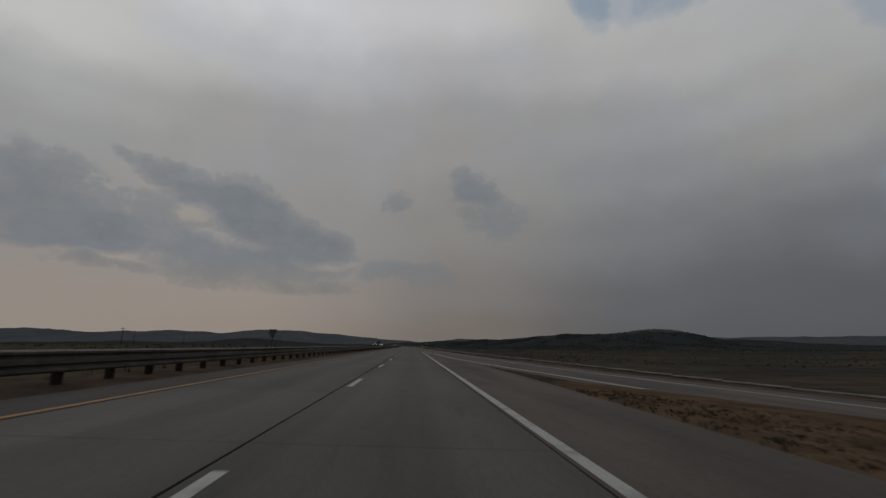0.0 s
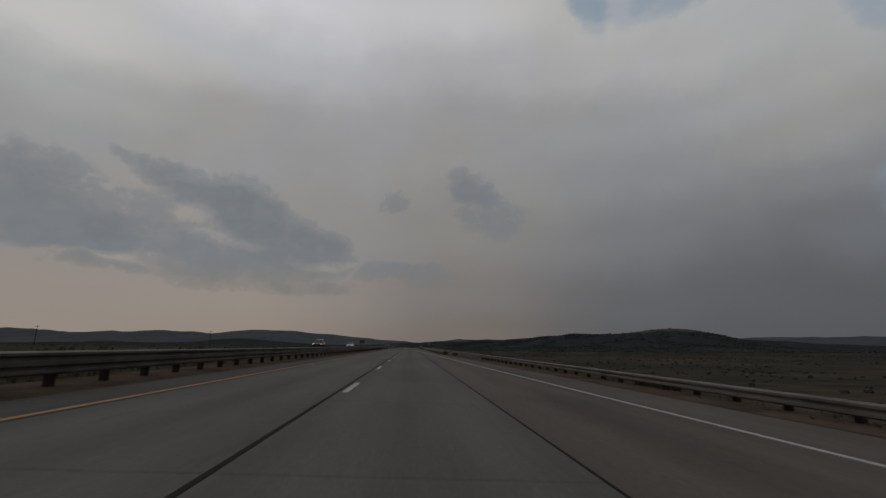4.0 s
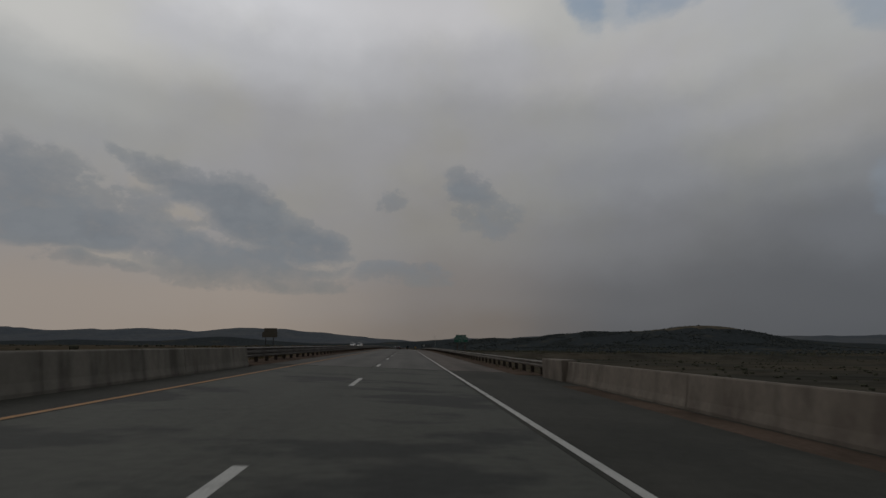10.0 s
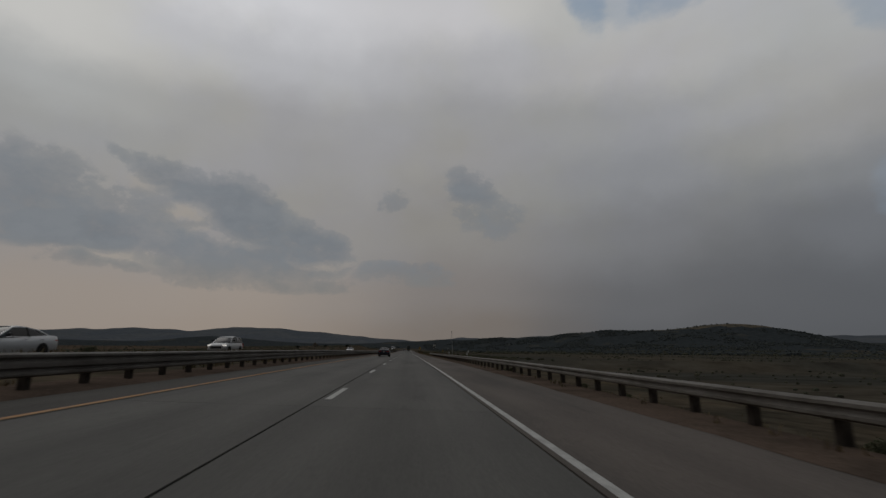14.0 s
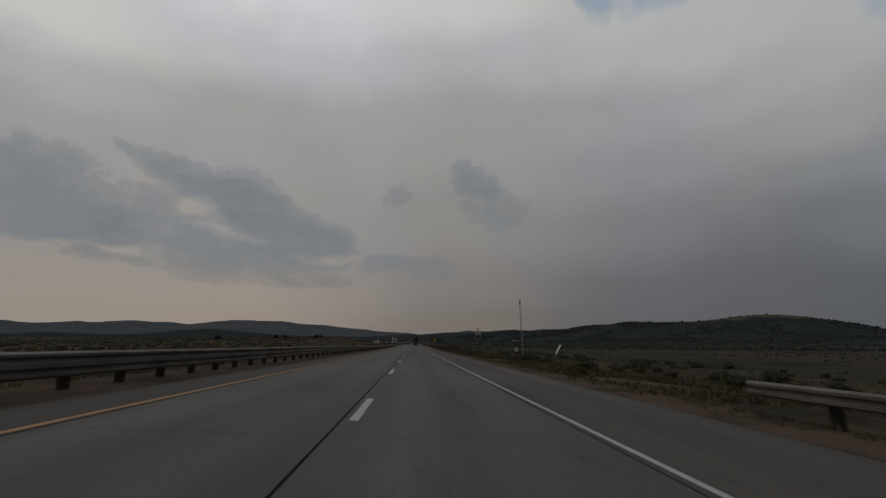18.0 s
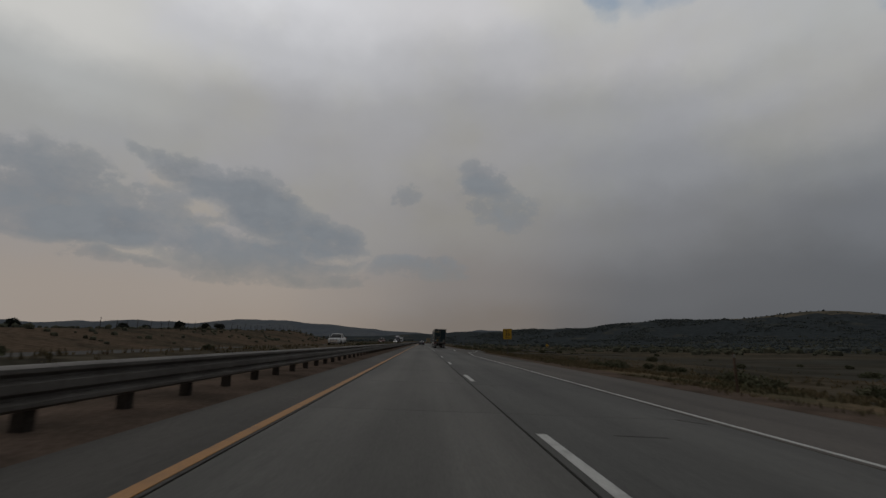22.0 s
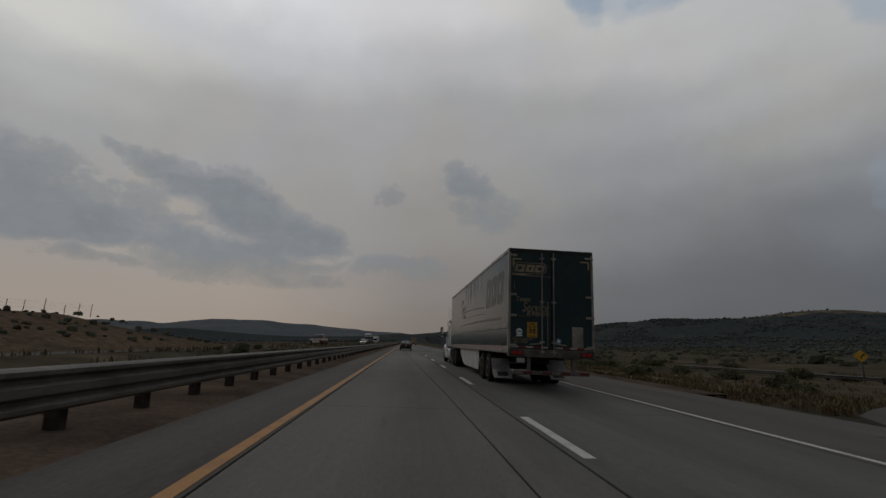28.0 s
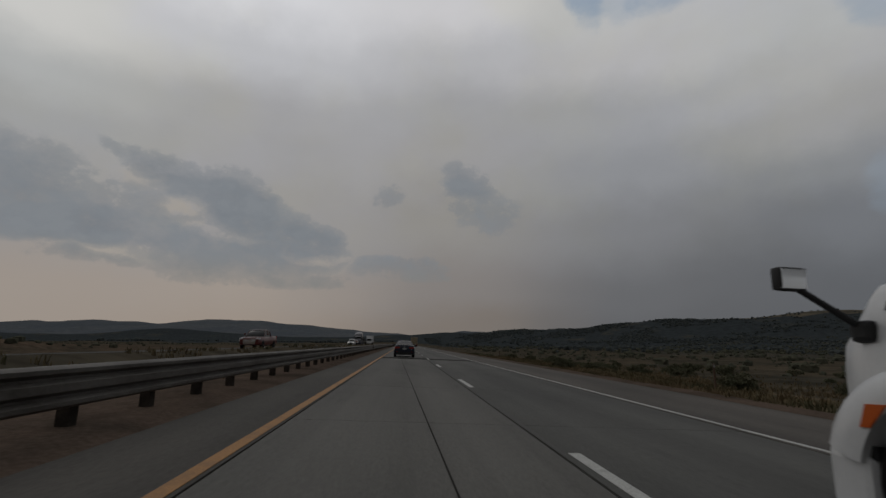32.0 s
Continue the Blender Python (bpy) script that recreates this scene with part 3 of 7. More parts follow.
ground.data.materials.append(HILLTOP)
ground.data.materials.append(PLAIN)
ground.data.materials.append(BANK)
for p in ground.data.polygons:
    c = p.center
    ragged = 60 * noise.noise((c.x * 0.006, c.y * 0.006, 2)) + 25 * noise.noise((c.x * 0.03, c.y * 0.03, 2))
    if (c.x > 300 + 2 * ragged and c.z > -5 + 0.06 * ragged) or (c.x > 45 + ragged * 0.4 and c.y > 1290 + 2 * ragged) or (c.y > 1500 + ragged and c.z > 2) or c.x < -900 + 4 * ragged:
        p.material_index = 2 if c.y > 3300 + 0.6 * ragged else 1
    elif c.x > 36 + 0.25 * ragged and (c.y < 860 or c.x > 130 + ragged):
        p.material_index = 4
    elif c.x < -26 and 610 < c.y < 1000 and c.x > -330:
        p.material_index = 5
    if c.z > 60 + 0.14 * ragged and 760 < c.x < 1150 and 1600 < c.y < 2040:
        p.material_index = 3
tagged(ground, "brown sagebrush prairie rising to dark wooded hills", "ground", kind="structure")

# ---- pavement ----


def strip(name, table_l, table_r, y0, y1, step, lift, mat, label, parent=None, level=None, settle=False):
    """A thin slab between two edges given along the road."""
    ys = sorted({*np.arange(y0, min(y1, 800), min(step, 6.1)), *np.arange(max(y0, 800), y1, step), y1})
    vs, fs = [], []
    for y in ys:
        xl = table_l if isinstance(table_l, (int, float)) else lerp_table(table_l, y)
        xr = table_r if isinstance(table_r, (int, float)) else lerp_table(table_r, y)
        for x, dz in ((xl, lift - 0.3), (xl, lift), (xr, lift), (xr, lift - 0.3)):
            z = road_z(x, y) if level is None else level + grade(y)
            if settle and x > 10:
                z = min(z, ground_z(x, y) + 0.12)
            vs.append((x, float(y), z + dz))
    for j in range(len(ys) - 1):
        o = j * 4
        for k in range(3):
            fs.append((o + k, o + k + 1, o + k + 5, o + k + 4))
    ob = raw(name, vs, fs, mat)
    if parent is None:
        tagged(ob, label, name.replace("_", " "), kind="structure")
    else:
        ob.parent = parent
        if label:
            tagged(ob, label)
    return ob


road = strip("road", EDGE_L, EDGE_R, -60, 2600, 40, -0.02, JOINT, "grey jointed concrete carriageway with two lanes and shoulders")
JX = [EDGE_L, -3.86, -0.2, 3.62, EDGE_R]      # the long joints
SLAB = 6.1


def slab_mesh(w, length, mat):
    bm = bmesh.new()
    bm_box(bm, 0.02, w - 0.02, 0.007, length - 0.007, -0.05, 0.0)
    return finish("slab", bm, mat)


def tilt(x, y, lift=0.0):
    return pose(x, y, road_z(x, y) + lift, slope(y + 3.0), math.degrees(math.atan(CROSS)), 0)


DECK_Y = (299.0, 365.98)
OLDLANE = material("worn_dark_concrete", (0.098, 0.096, 0.089), 0.8, second=(0.077, 0.076, 0.071), scale=0.35, fine=30, grain=0.18, bump=0.25, per_piece=0.06, stretch=(1, 0.25, 1), spec=0.3)
wear(OLDLANE, 0.1, 0.3)
lanes = {}
for c in (1, 2):
    lanes[c] = slab_mesh(JX[c + 1] - JX[c], SLAB, CONCRETE)
lanes[3] = slab_mesh(JX[3] - JX[2], SLAB, OLDLANE)
rows_near = [y for y in np.arange(-6.1 * 3, 912, SLAB)]
for y in rows_near:
    y = float(y)
    if DECK_Y[0] - SLAB < y < DECK_Y[1]:
        continue
    for c in (1, 2):
        piece("slab", lanes[3 if c == 2 and y > 655 else c], road, tilt(JX[c], y))
SHOULDER_IN = material("inner_shoulder_concrete", (0.086, 0.079, 0.071), 0.85, second=(0.065, 0.061, 0.055), scale=0.3, fine=25, grain=0.2, bump=0.3, stretch=(1, 0.3, 1), spec=0.25)
wear(SHOULDER_IN, 0.08, 0.3)
strip("shoulder_slab", EDGE_L + 0.01, JX[1] - 0.012, -60, DECK_Y[0], 60, 0.0, SHOULDER_IN, "", road)
strip("shoulder_slab", EDGE_L + 0.01, JX[1] - 0.012, DECK_Y[1], 2600, 60, 0.0, SHOULDER_IN, "", road)
strip("shoulder_slab", JX[3] + 0.012, EDGE_R, -60, DECK_Y[0], 60, 0.0, SHOULDER, "", road)
SHOULDER_MID = material("worn_shoulder_concrete", (0.116, 0.104, 0.093), 0.85, second=(0.088, 0.080, 0.072), scale=0.3, fine=25, grain=0.2, bump=0.3, stretch=(1, 0.3, 1), spec=0.2)
wear(SHOULDER_MID, 0.08, 0.3)
strip("shoulder_slab", JX[3] + 0.012, EDGE_R, DECK_Y[1], 560, 60, 0.0, SHOULDER, "", road)
strip("shoulder_slab", JX[3] + 0.012, EDGE_R, 560.01, 790, 60, 0.0, SHOULDER_MID, "", road)
strip("shoulder_slab", JX[3] + 0.012, EDGE_R, 790.02, 845, 60, 0.0, SHOULDER_IN, "", road)
strip("shoulder_slab", JX[3] + 0.012, EDGE_R, 845.02, 2600, 60, 0.0, SHOULDER_MID, "", road)
strip("lane_slab", JX[1], JX[2] - 0.02, 917.6, 2600, 60, 0.0, CONCRETE, "", road)
strip("lane_slab", JX[2], JX[3], 917.6, 2600, 60, 0.0, OLDLANE, "", road)
strip("bridge_deck", JX[1], JX[3], DECK_Y[0], DECK_Y[1], 12, 0.004, DECK, "dark patched bridge deck concrete", road)
strip("bridge_deck", EDGE_L, JX[1] - 0.01, DECK_Y[0], DECK_Y[1], 12, 0.004, DECK_EDGE, "dark bridge deck edge", road)
strip("bridge_deck", JX[3] + 0.01, 8.2, DECK_Y[0], DECK_Y[1], 12, 0.004, DECK_EDGE, "dark bridge deck edge", road)
for jy in (DECK_Y[0], DECK_Y[1] - 0.2):
    strip("expansion_joint", EDGE_L + 0.02, 8.18, jy, jy + 0.2, 12, 0.009, JOINT, "black rubber expansion joint", road)

# ramps
RAMP_MAT = material("ramp_surface", (0.096, 0.088, 0.078), 0.92, second=(0.074, 0.069, 0.062), scale=0.3, fine=20, grain=0.22, stretch=(1, 0.4, 1), spec=0.1)
strip("entrance_ramp", [(y, x - 1.2) for y, x in RAMP_IN] + [(125, 3.9), (260, 3.9)], [(y, max(EDGE_R + 0.02, x + 2.4)) for y, x in OUT if y < 259],
      -120, 224, 6, -0.005, SHOULDER, "pale concrete entrance ramp joining the carriageway")
strip("exit_ramp", [(y, max(EDGE_R + 0.01, x - 1.0)) for y, x in EXIT_IN], [(y, max(EDGE_R + 0.02, x + 1.4)) for y, x in OUT if y > 800],
      815, 884, 2, -0.006, RAMP_MAT, "worn grey exit ramp curving away from the carriageway", settle=True)
ASPHALT = material("opposite_asphalt", (0.075, 0.072, 0.067), 0.9, second=(0.055, 0.053, 0.05), scale=0.3, fine=20, grain=0.2, spec=0.1)
strip("opposite_carriageway", -25.2, -18.6, -240, 2600, 60, 0.024, ASPHALT, "dark worn lanes for oncoming traffic", level=OPP_Z)
strip("opposite_shoulder", -18.6, -15.0, -240, 2600, 60, 0.03, SHOULDER, "pale concrete inner edge of the opposite carriageway", level=OPP_Z)

# painted lines


def line(name, table, w, y0, y1, mat, step=6.0, label=""):
    ob = strip(name, [(y, (table if isinstance(table, float) else lerp_table(table, y)) - w / 2) for y in (y0, *np.arange(y0 + step, y1, step), y1)],
               [(y, (table if isinstance(table, float) else lerp_table(table, y)) + w / 2) for y in (y0, *np.arange(y0 + step, y1, step), y1)],
               y0, y1, step, 0.006, mat, label, road)
    return ob


line("yellow_line", LINE_Y, 0.13, -60, 740, PAINT_Y, 60, "worn yellow edge line")
line("yellow_line", LINE_Y, 0.155, 740.01, 2600, PAINT_Y, 60, "yellow edge line")
line("edge_line", LINE_R, 0.19, -60, 100, PAINT_W, 20, "wide white line beside the ramp")
line("edge_line", OUT, 0.13, -100, 258, PAINT_W, 4)
line("edge_line", RAMP_IN, 0.24, 17, 107.3, PAINT_W, 4)
line("edge_line", LINE_R, 0.135, 258, 570, PAINT_W, 40)
line("edge_line", LINE_R, 0.10, 570, 804, PAINT_W, 40)
line("edge_line", OUT, 0.10, 804, 854, PAINT_W, 2)
line("edge_line", EXIT_IN, 0.18, 833, 853, PAINT_W, 2)
line("edge_line", LINE_R, 0.105, 833, 2600, PAINT_W, 60)
DASH_STEP, DASH_LEN = 12.19, 3.05
bm = bmesh.new()
bm_box(bm, -0.075, 0.075, 0, DASH_LEN, -0.004, 0.006)
dash_me = finish("lane_dash", bm, PAINT_W)
# dash starts: regular on the open road, then beside the lorry
for y in [*(1.75 + DASH_STEP * k for k in range(-3, 66)), 821.0, 831.5, 840.5, 850.2, 859.9, 869.6, 879.5, *(891.2 + DASH_STEP * k for k in range(60))]:
    piece("lane_dash", dash_me, road, tilt(0.0, y))

# ---- guard rails ----
PANEL = 3.81
W_FACE = [(0.0, 0.50), (0.035, 0.512), (0.083, 0.545), (0.083, 0.60), (0.012, 0.645), (0.012, 0.675), (0.083, 0.72), (0.083, 0.775), (0.035, 0.808), (0.0, 0.82)]


THRIE = [(0.0, 0.31), (0.035, 0.322), (0.083, 0.352), (0.083, 0.40), (0.012, 0.445), (0.012, 0.472), (0.083, 0.517), (0.083, 0.612), (0.012, 0.657), (0.012, 0.684), (0.083, 0.73), (0.083, 0.778), (0.035, 0.808), (0.0, 0.82)]


def w_panel(length, side, face=None, mat=GALV):
    """A W-beam panel; side +1 faces right, -1 faces left."""
    bm = bmesh.new()
    face = face or W_FACE
    loop = [(side * x, z) for x, z in face] + [(side * (x - 0.012), z) for x, z in face[::-1]]
    bm_loft(bm, [[(x, y, z) for x, z in loop] for y in (0.0, length)])
    return finish("rail_panel", bm, mat, True)


def post_mesh(side, drop=0.3):
    bm = bmesh.new()
    x0, x1 = sorted((-side * 0.19, -side * 0.36))
    bm_box(bm, x0, x1, -0.085, 0.085, -drop, 0.79, 0.012)
    return finish("post", bm, POSTWOOD)


def block_mesh(side):
    bm = bmesh.new()
    x0, x1 = sorted((-side * 0.015, -side * 0.188))
    bm_box(bm, x0, x1, -0.075, 0.075, 0.49, 0.82, 0.01)
    return finish("blockout", bm, POSTWOOD)


def guardrail(table, y0, y1, side, label, sink=0.0, drop=0.3, low=False, face=None):
    rail = base("guardrail", pose(0, 0, 0), label, "guardrail", "guard rails beside the carriageway")
    pan, pst, blk = w_panel(PANEL + 0.05, side, face, GALV if side > 0 else GALV_PALE), post_mesh(side, drop), block_mesh(side)
    k = int((y1 - y0) / PANEL)
    depth = sink
    for i in range(k):
        ya, yb = y0 + i * PANEL, y0 + (i + 1) * PANEL
        sink = depth if isinstance(depth, float) else lerp_table(depth, ya)
        xa, xb = (table, table) if isinstance(table, float) else (lerp_table(table, ya), lerp_table(table, yb))
        turn = -math.degrees(math.atan2(xb - xa, yb - ya))
        wob = 0.012 * noise.noise((ya * 0.07, side, 0))
        piece("rail_panel", pan, rail, pose(xa, ya, road_z(xa, ya) - sink + wob, slope(ya + 1.9), 0, turn))
        if low:
            piece("rail_panel", pan, rail, pose(xa, ya, road_z(xa, ya) - sink - 0.32, slope(ya + 1.9), 0, turn))
        for h in (0.0, 0.5):
            x, y = xa + (xb - xa) * h, ya + PANEL * h
            lean = 1.2 * noise.noise((y * 0.3, 2.0, side))
            piece("post", pst, rail, pose(x, y + 0.06, road_z(x, y) - sink, 0, lean, turn))
            piece("blockout", blk, rail, pose(x, y + 0.06, road_z(x, y) - sink, 0, 0, turn))
    return rail


RAIL_L = -6.15
guardrail(RAIL_L, -38.0, 297, 1, "weathered three-ridged steel guardrail on wooden posts in the dirt median", face=THRIE)
guardrail(RAIL_L, 363.2, 940, 1, "weathered three-ridged steel guardrail on dark wooden posts beside the yellow line", face=THRIE)
guardrail(RAIL_L, 940.0, 1500, 1, "long steel guardrail running on along the median", face=THRIE)
RAMP_RAIL = [(-60, 25), (0, 20.2), (30, 16.8), (60, 13.6), (84, 12.0), (112, 11.0), (168, 11.0), (217, 10.45)]
guardrail(RAMP_RAIL, 8.0, 195, -1, "steel W-beam guardrail on posts beyond the entrance ramp", sink=[(0, 0.75), (30, 0.6), (70, 0.42), (150, 0.32), (190, 0.28)], drop=0.5)
guardrail(RAMP_RAIL, 194.5, 214, -1, "three-beam steel transition rail bolted to the concrete barrier", sink=0.27, drop=0.6, low=True)
guardrail([(363, 8.35), (400, 8.35), (610, 8.35), (622, 8.7)], 363.2, 627, -1, "weathered steel W-beam guardrail on wooden posts beside the shoulder", sink=0.08, drop=0.7)

def ramp_rail():
    """Short pale rail inside the exit ramp, half hidden by shrubs."""
    rail = base("guardrail", pose(0, 0, 0), "short pale steel guardrail among shrubs inside the exit ramp", "guardrail", "guard rails beside the carriageway")
    pan, pst = w_panel(PANEL + 0.05, -1), post_mesh(-1, 0.5)
    for i in range(5):
        x, y = 33.6 - 1.05 * i, 877.6 + 3.66 * i
        m = pose(x, y, ground_z(x, y) - 0.3, 0, 0, 16)
        piece("rail_panel", pan, rail, m)
        piece("post", pst, rail, m)


ramp_rail()

# ---- bridge barriers ----


def barrier(table, y0, y1, side, label, sunk=((0, 0.0), (1, 0.0)), mat=BARRIER):
    wall = base("concrete_barrier", pose(0, 0, 0), label, "barrier", "bridge barriers")
    prof = [(0.0, -0.15), (0.0, 0.075), (0.06, 0.26), (0.15, 0.80), (0.17, 0.83), (0.36, 0.83), (0.38, 0.80), (0.38, -0.15)]
    y = y0
    while y < y1 - 0.5:
        ln = min(6.0, y1 - y)
        xa = table if isinstance(table, float) else lerp_table(table, y)
        xb = table if isinstance(table, float) else lerp_table(table, y + ln)
        bm = bmesh.new()
        g = 0.012
        bm_loft(bm, [[(x0 + side * px, yy, road_z(x0 + side * px, yy) + pz - lerp_table(sunk, yy)) for px, pz in prof] for x0, yy in ((xa, y + g), (xb, y + ln - g))])
        part("wall_segment", bm, mat, wall)
        y += ln
    return wall


barrier(-5.45, 297, 363, -1, "grey rain-streaked concrete bridge barrier along the median side", mat=BARRIER_OLD)
RB = [(213, 10.35), (235, 9.35), (262, 8.45), (300, 8.2), (363, 8.2)]
rb = barrier(RB, 214, 363, 1, "weathered buff concrete barrier along bridge and approach", [(213, 0.24), (262, 0.04), (290, 0.0)])
bm = bmesh.new()
bm_box(bm, 8.05, 8.75, 360.4, 363.2, road_z(8.3, 362) - 0.2, road_z(8.3, 362) + 0.88, 0.05)
part("end_block", bm, BARRIER, rb)
bm = bmesh.new()
bm_box(bm, 8.19, 8.23, 342.0, 342.06, road_z(8.2, 342), road_z(8.2, 342) + 0.84)
part("expansion_joint", bm, JOINT, rb)

# ---- signs ----


def sign_panel(bm, w, h, z0, t=0.02, r=0.06):
    """A board in the x-z plane facing -y with rounded corners."""
    pts = []
    for cx, cz, a0 in ((w / 2 - r, z0 + h - r, 0), (-w / 2 + r, z0 + h - r, 90), (-w / 2 + r, z0 + r, 180), (w / 2 - r, z0 + r, 270)):
        for k in range(4):
            a = radians(a0 + 30 * k)
            pts.append((cx + r * math.cos(a), cz + r * math.sin(a)))
    bm_prism(bm, pts, "Y", 0.0, t)


FACE = pose(0, 0, 0, 90, 0, 0)


def exit_sign():
    gz = grade(464) - 1.15
    s = base("exit_sign", pose(15.85, 464.0, gz, 0, 0, -1.5), "large green exit sign with white lettering on brown posts", "road sign")
    w, h, z0 = 3.62, 1.32, 3.05
    bm = bmesh.new(); sign_panel(bm, w, h, z0); part("border", bm, SIGN_WHITE, s)
    bm = bmesh.new(); sign_panel(bm, w - 0.06, h - 0.06, z0 + 0.03, 0.03); p = part("panel", bm, SIGN_GREEN, s); p.location.y = -0.014
    bm = bmesh.new(); sign_panel(bm, 2.75, 0.62, z0 + h + 0.01); p = part("border", bm, SIGN_WHITE, s)
    bm = bmesh.new(); sign_panel(bm, 2.70, 0.57, z0 + h + 0.035, 0.03); p = part("panel", bm, SIGN_GREEN, s); p.location.y = -0.014
    for words, size, x, z, wd in (("EXIT", 0.36, -0.55, z0 + h + 0.31, 0.85), ("23", 0.50, 0.60, z0 + h + 0.31, 0.74),
                                  ("Bar Hat Rd", 0.52, 0.0, z0 + 0.88, 2.95), ("1/4", 0.40, -0.48, z0 + 0.33, 0.42), ("MILE", 0.30, 0.42, z0 + 0.33, 0.72)):
        text_mesh(words, size, SIGN_WHITE, s, pose(x, -0.02, z) @ FACE, bold=0.006, width=wd)
    for x in (-1.0, 1.05):
        bm = bmesh.new()
        bm_box(bm, x - 0.09, x + 0.09, 0.04, 0.2, -0.6, z0 + h + 0.3, 0.01)
        part("post", bm, RUST, s)
    for z in (z0 + 0.25, z0 + h - 0.25):
        bm = bmesh.new(); bm_box(bm, -1.7, 1.7, 0.02, 0.045, z - 0.04, z + 0.04); part("stringer", bm, GALV, s)


def back_sign():
    s = base("sign_back", pose(-30.4, 453.0, grade(453) + 0.6, 0, 0, 183), "brown unpainted back of a guide sign facing oncoming traffic", "road sign")
    bm = bmesh.new(); sign_panel(bm, 3.4, 1.3, 2.3); part("panel", bm, SIGN_BACK, s)
    bm = bmesh.new(); sign_panel(bm, 2.9, 0.8, 3.62); p = part("panel", bm, SIGN_BACK, s); p.location.x = -0.1
    for x in (-0.85, 0.85):
        bm = bmesh.new(); bm_box(bm, x - 0.07, x + 0.07, -0.16, -0.02, -0.6, 4.2); part("post", bm, STEELDARK, s)


def speed_sign():
    x, y = 15.2, 718.2
    gz = ground_z(x, y)
    s = base("speed_limit_sign", pose(x, y, gz, 0, 0, -2), "white speed limit sign with dark unlit display and flasher", "road sign")
    z0 = 2.55 - gz
    bm = bmesh.new(); sign_panel(bm, 1.22, 1.62, z0); part("border", bm, SIGN_BLACK, s)
    bm = bmesh.new(); sign_panel(bm, 1.17, 1.57, z0 + 0.025, 0.03); p = part("panel", bm, SIGN_WHITE, s); p.location.y = -0.014
    text_mesh("SPEED", 0.26, SIGN_BLACK, s, pose(0, -0.02, z0 + 1.36) @ FACE, bold=0.006, width=0.86)
    text_mesh("LIMIT", 0.26, SIGN_BLACK, s, pose(0, -0.02, z0 + 1.02) @ FACE, bold=0.006, width=0.74)
    bm = bmesh.new(); bm_box(bm, -0.48, 0.48, -0.06, 0.0, z0 + 0.1, z0 + 0.82, 0.02); part("display", bm, SIGN_BLACK, s)
    for k in range(7):
        bm = bmesh.new(); bm_box(bm, -0.44, 0.44, -0.066, -0.06, z0 + 0.15 + 0.094 * k, z0 + 0.21 + 0.094 * k); part("lamp_row", bm, UNLIT, s)
    bm = bmesh.new(); bm_tube(bm, (0, 0.09, -0.5), (0, 0.09, z0 + 2.2), 0.057, n=12); part("pole", bm, GALV, s, smooth=True)
    bm = bmesh.new(); bm_lathe(bm, [(-0.02, 0.10), (0.0, 0.16), (0.10, 0.17), (0.16, 0.10)], 16, "Y", (0.05, -0.02, z0 + 2.15)); part("beacon", bm, SIGN_BLACK, s, "round amber flasher, unlit", True)


def yellow_sign():
    x, y = 10.2, 818.9
    gz = ground_z(x, y)
    s = base("advisory_sign", pose(x, y, gz, 0, 0, -3), "yellow exit speed plaque with black lettering on a thin post", "road sign")
    z0 = 1.65 - gz
    bm = bmesh.new(); sign_panel(bm, 1.22, 1.46, z0); part("border", bm, SIGN_BLACK, s)
    bm = bmesh.new(); sign_panel(bm, 1.18, 1.42, z0 + 0.02, 0.03); p = part("panel", bm, SIGN_YELLOW, s); p.location.y = -0.014
    text_mesh("EXIT", 0.26, SIGN_BLACK, s, pose(0, -0.02, z0 + 1.18) @ FACE, bold=0.004, width=0.6)
    text_mesh("35", 0.60, SIGN_BLACK, s, pose(0, -0.02, z0 + 0.70) @ FACE, bold=0.012, width=0.66)
    text_mesh("M.P.H.", 0.2, SIGN_BLACK, s, pose(0, -0.02, z0 + 0.24) @ FACE, bold=0.004, width=0.62)
    bm = bmesh.new(); bm_box(bm, -0.05, 0.05, 0.04, 0.12, -0.6, z0 + 1.3); part("post", bm, GALV, s)


def diamond_sign(x, y, turn):
    gz = ground_z(x, y)
    s = base("warning_sign", pose(x, y, gz, 0, 0, turn), "back of a diamond warning sign on a post", "road sign")
    bm = bmesh.new(); bm_prism(bm, [(0, 1.35), (0.75, 2.1), (0, 2.85), (-0.75, 2.1)], "Y", 0, 0.012); part("panel", bm, SIGN_BACK, s)
    bm = bmesh.new(); bm_box(bm, -0.05, 0.05, 0.02, 0.1, -0.5, 2.5); part("post", bm, STEELDARK, s)


def yield_back():
    s = base("regulatory_sign", pose(-27.2, 99.0, grade(99) + 1.0, 0, 0, 186), "dark back of a roadside sign on a single post", "road sign")
    bm = bmesh.new(); sign_panel(bm, 1.45, 1.0, 2.4); part("panel", bm, SIGN_BACK, s)
    bm = bmesh.new(); sign_panel(bm, 0.9, 0.55, 1.8); part("plaque", bm, SIGN_BACK, s)
    bm = bmesh.new(); bm_box(bm, -0.06, 0.06, -0.14, -0.02, -0.6, 3.3); part("post", bm, STEELDARK, s)


PLATE_DULL = material("dull_reflector", (0.26, 0.26, 0.25), 0.6, grain=0.1)


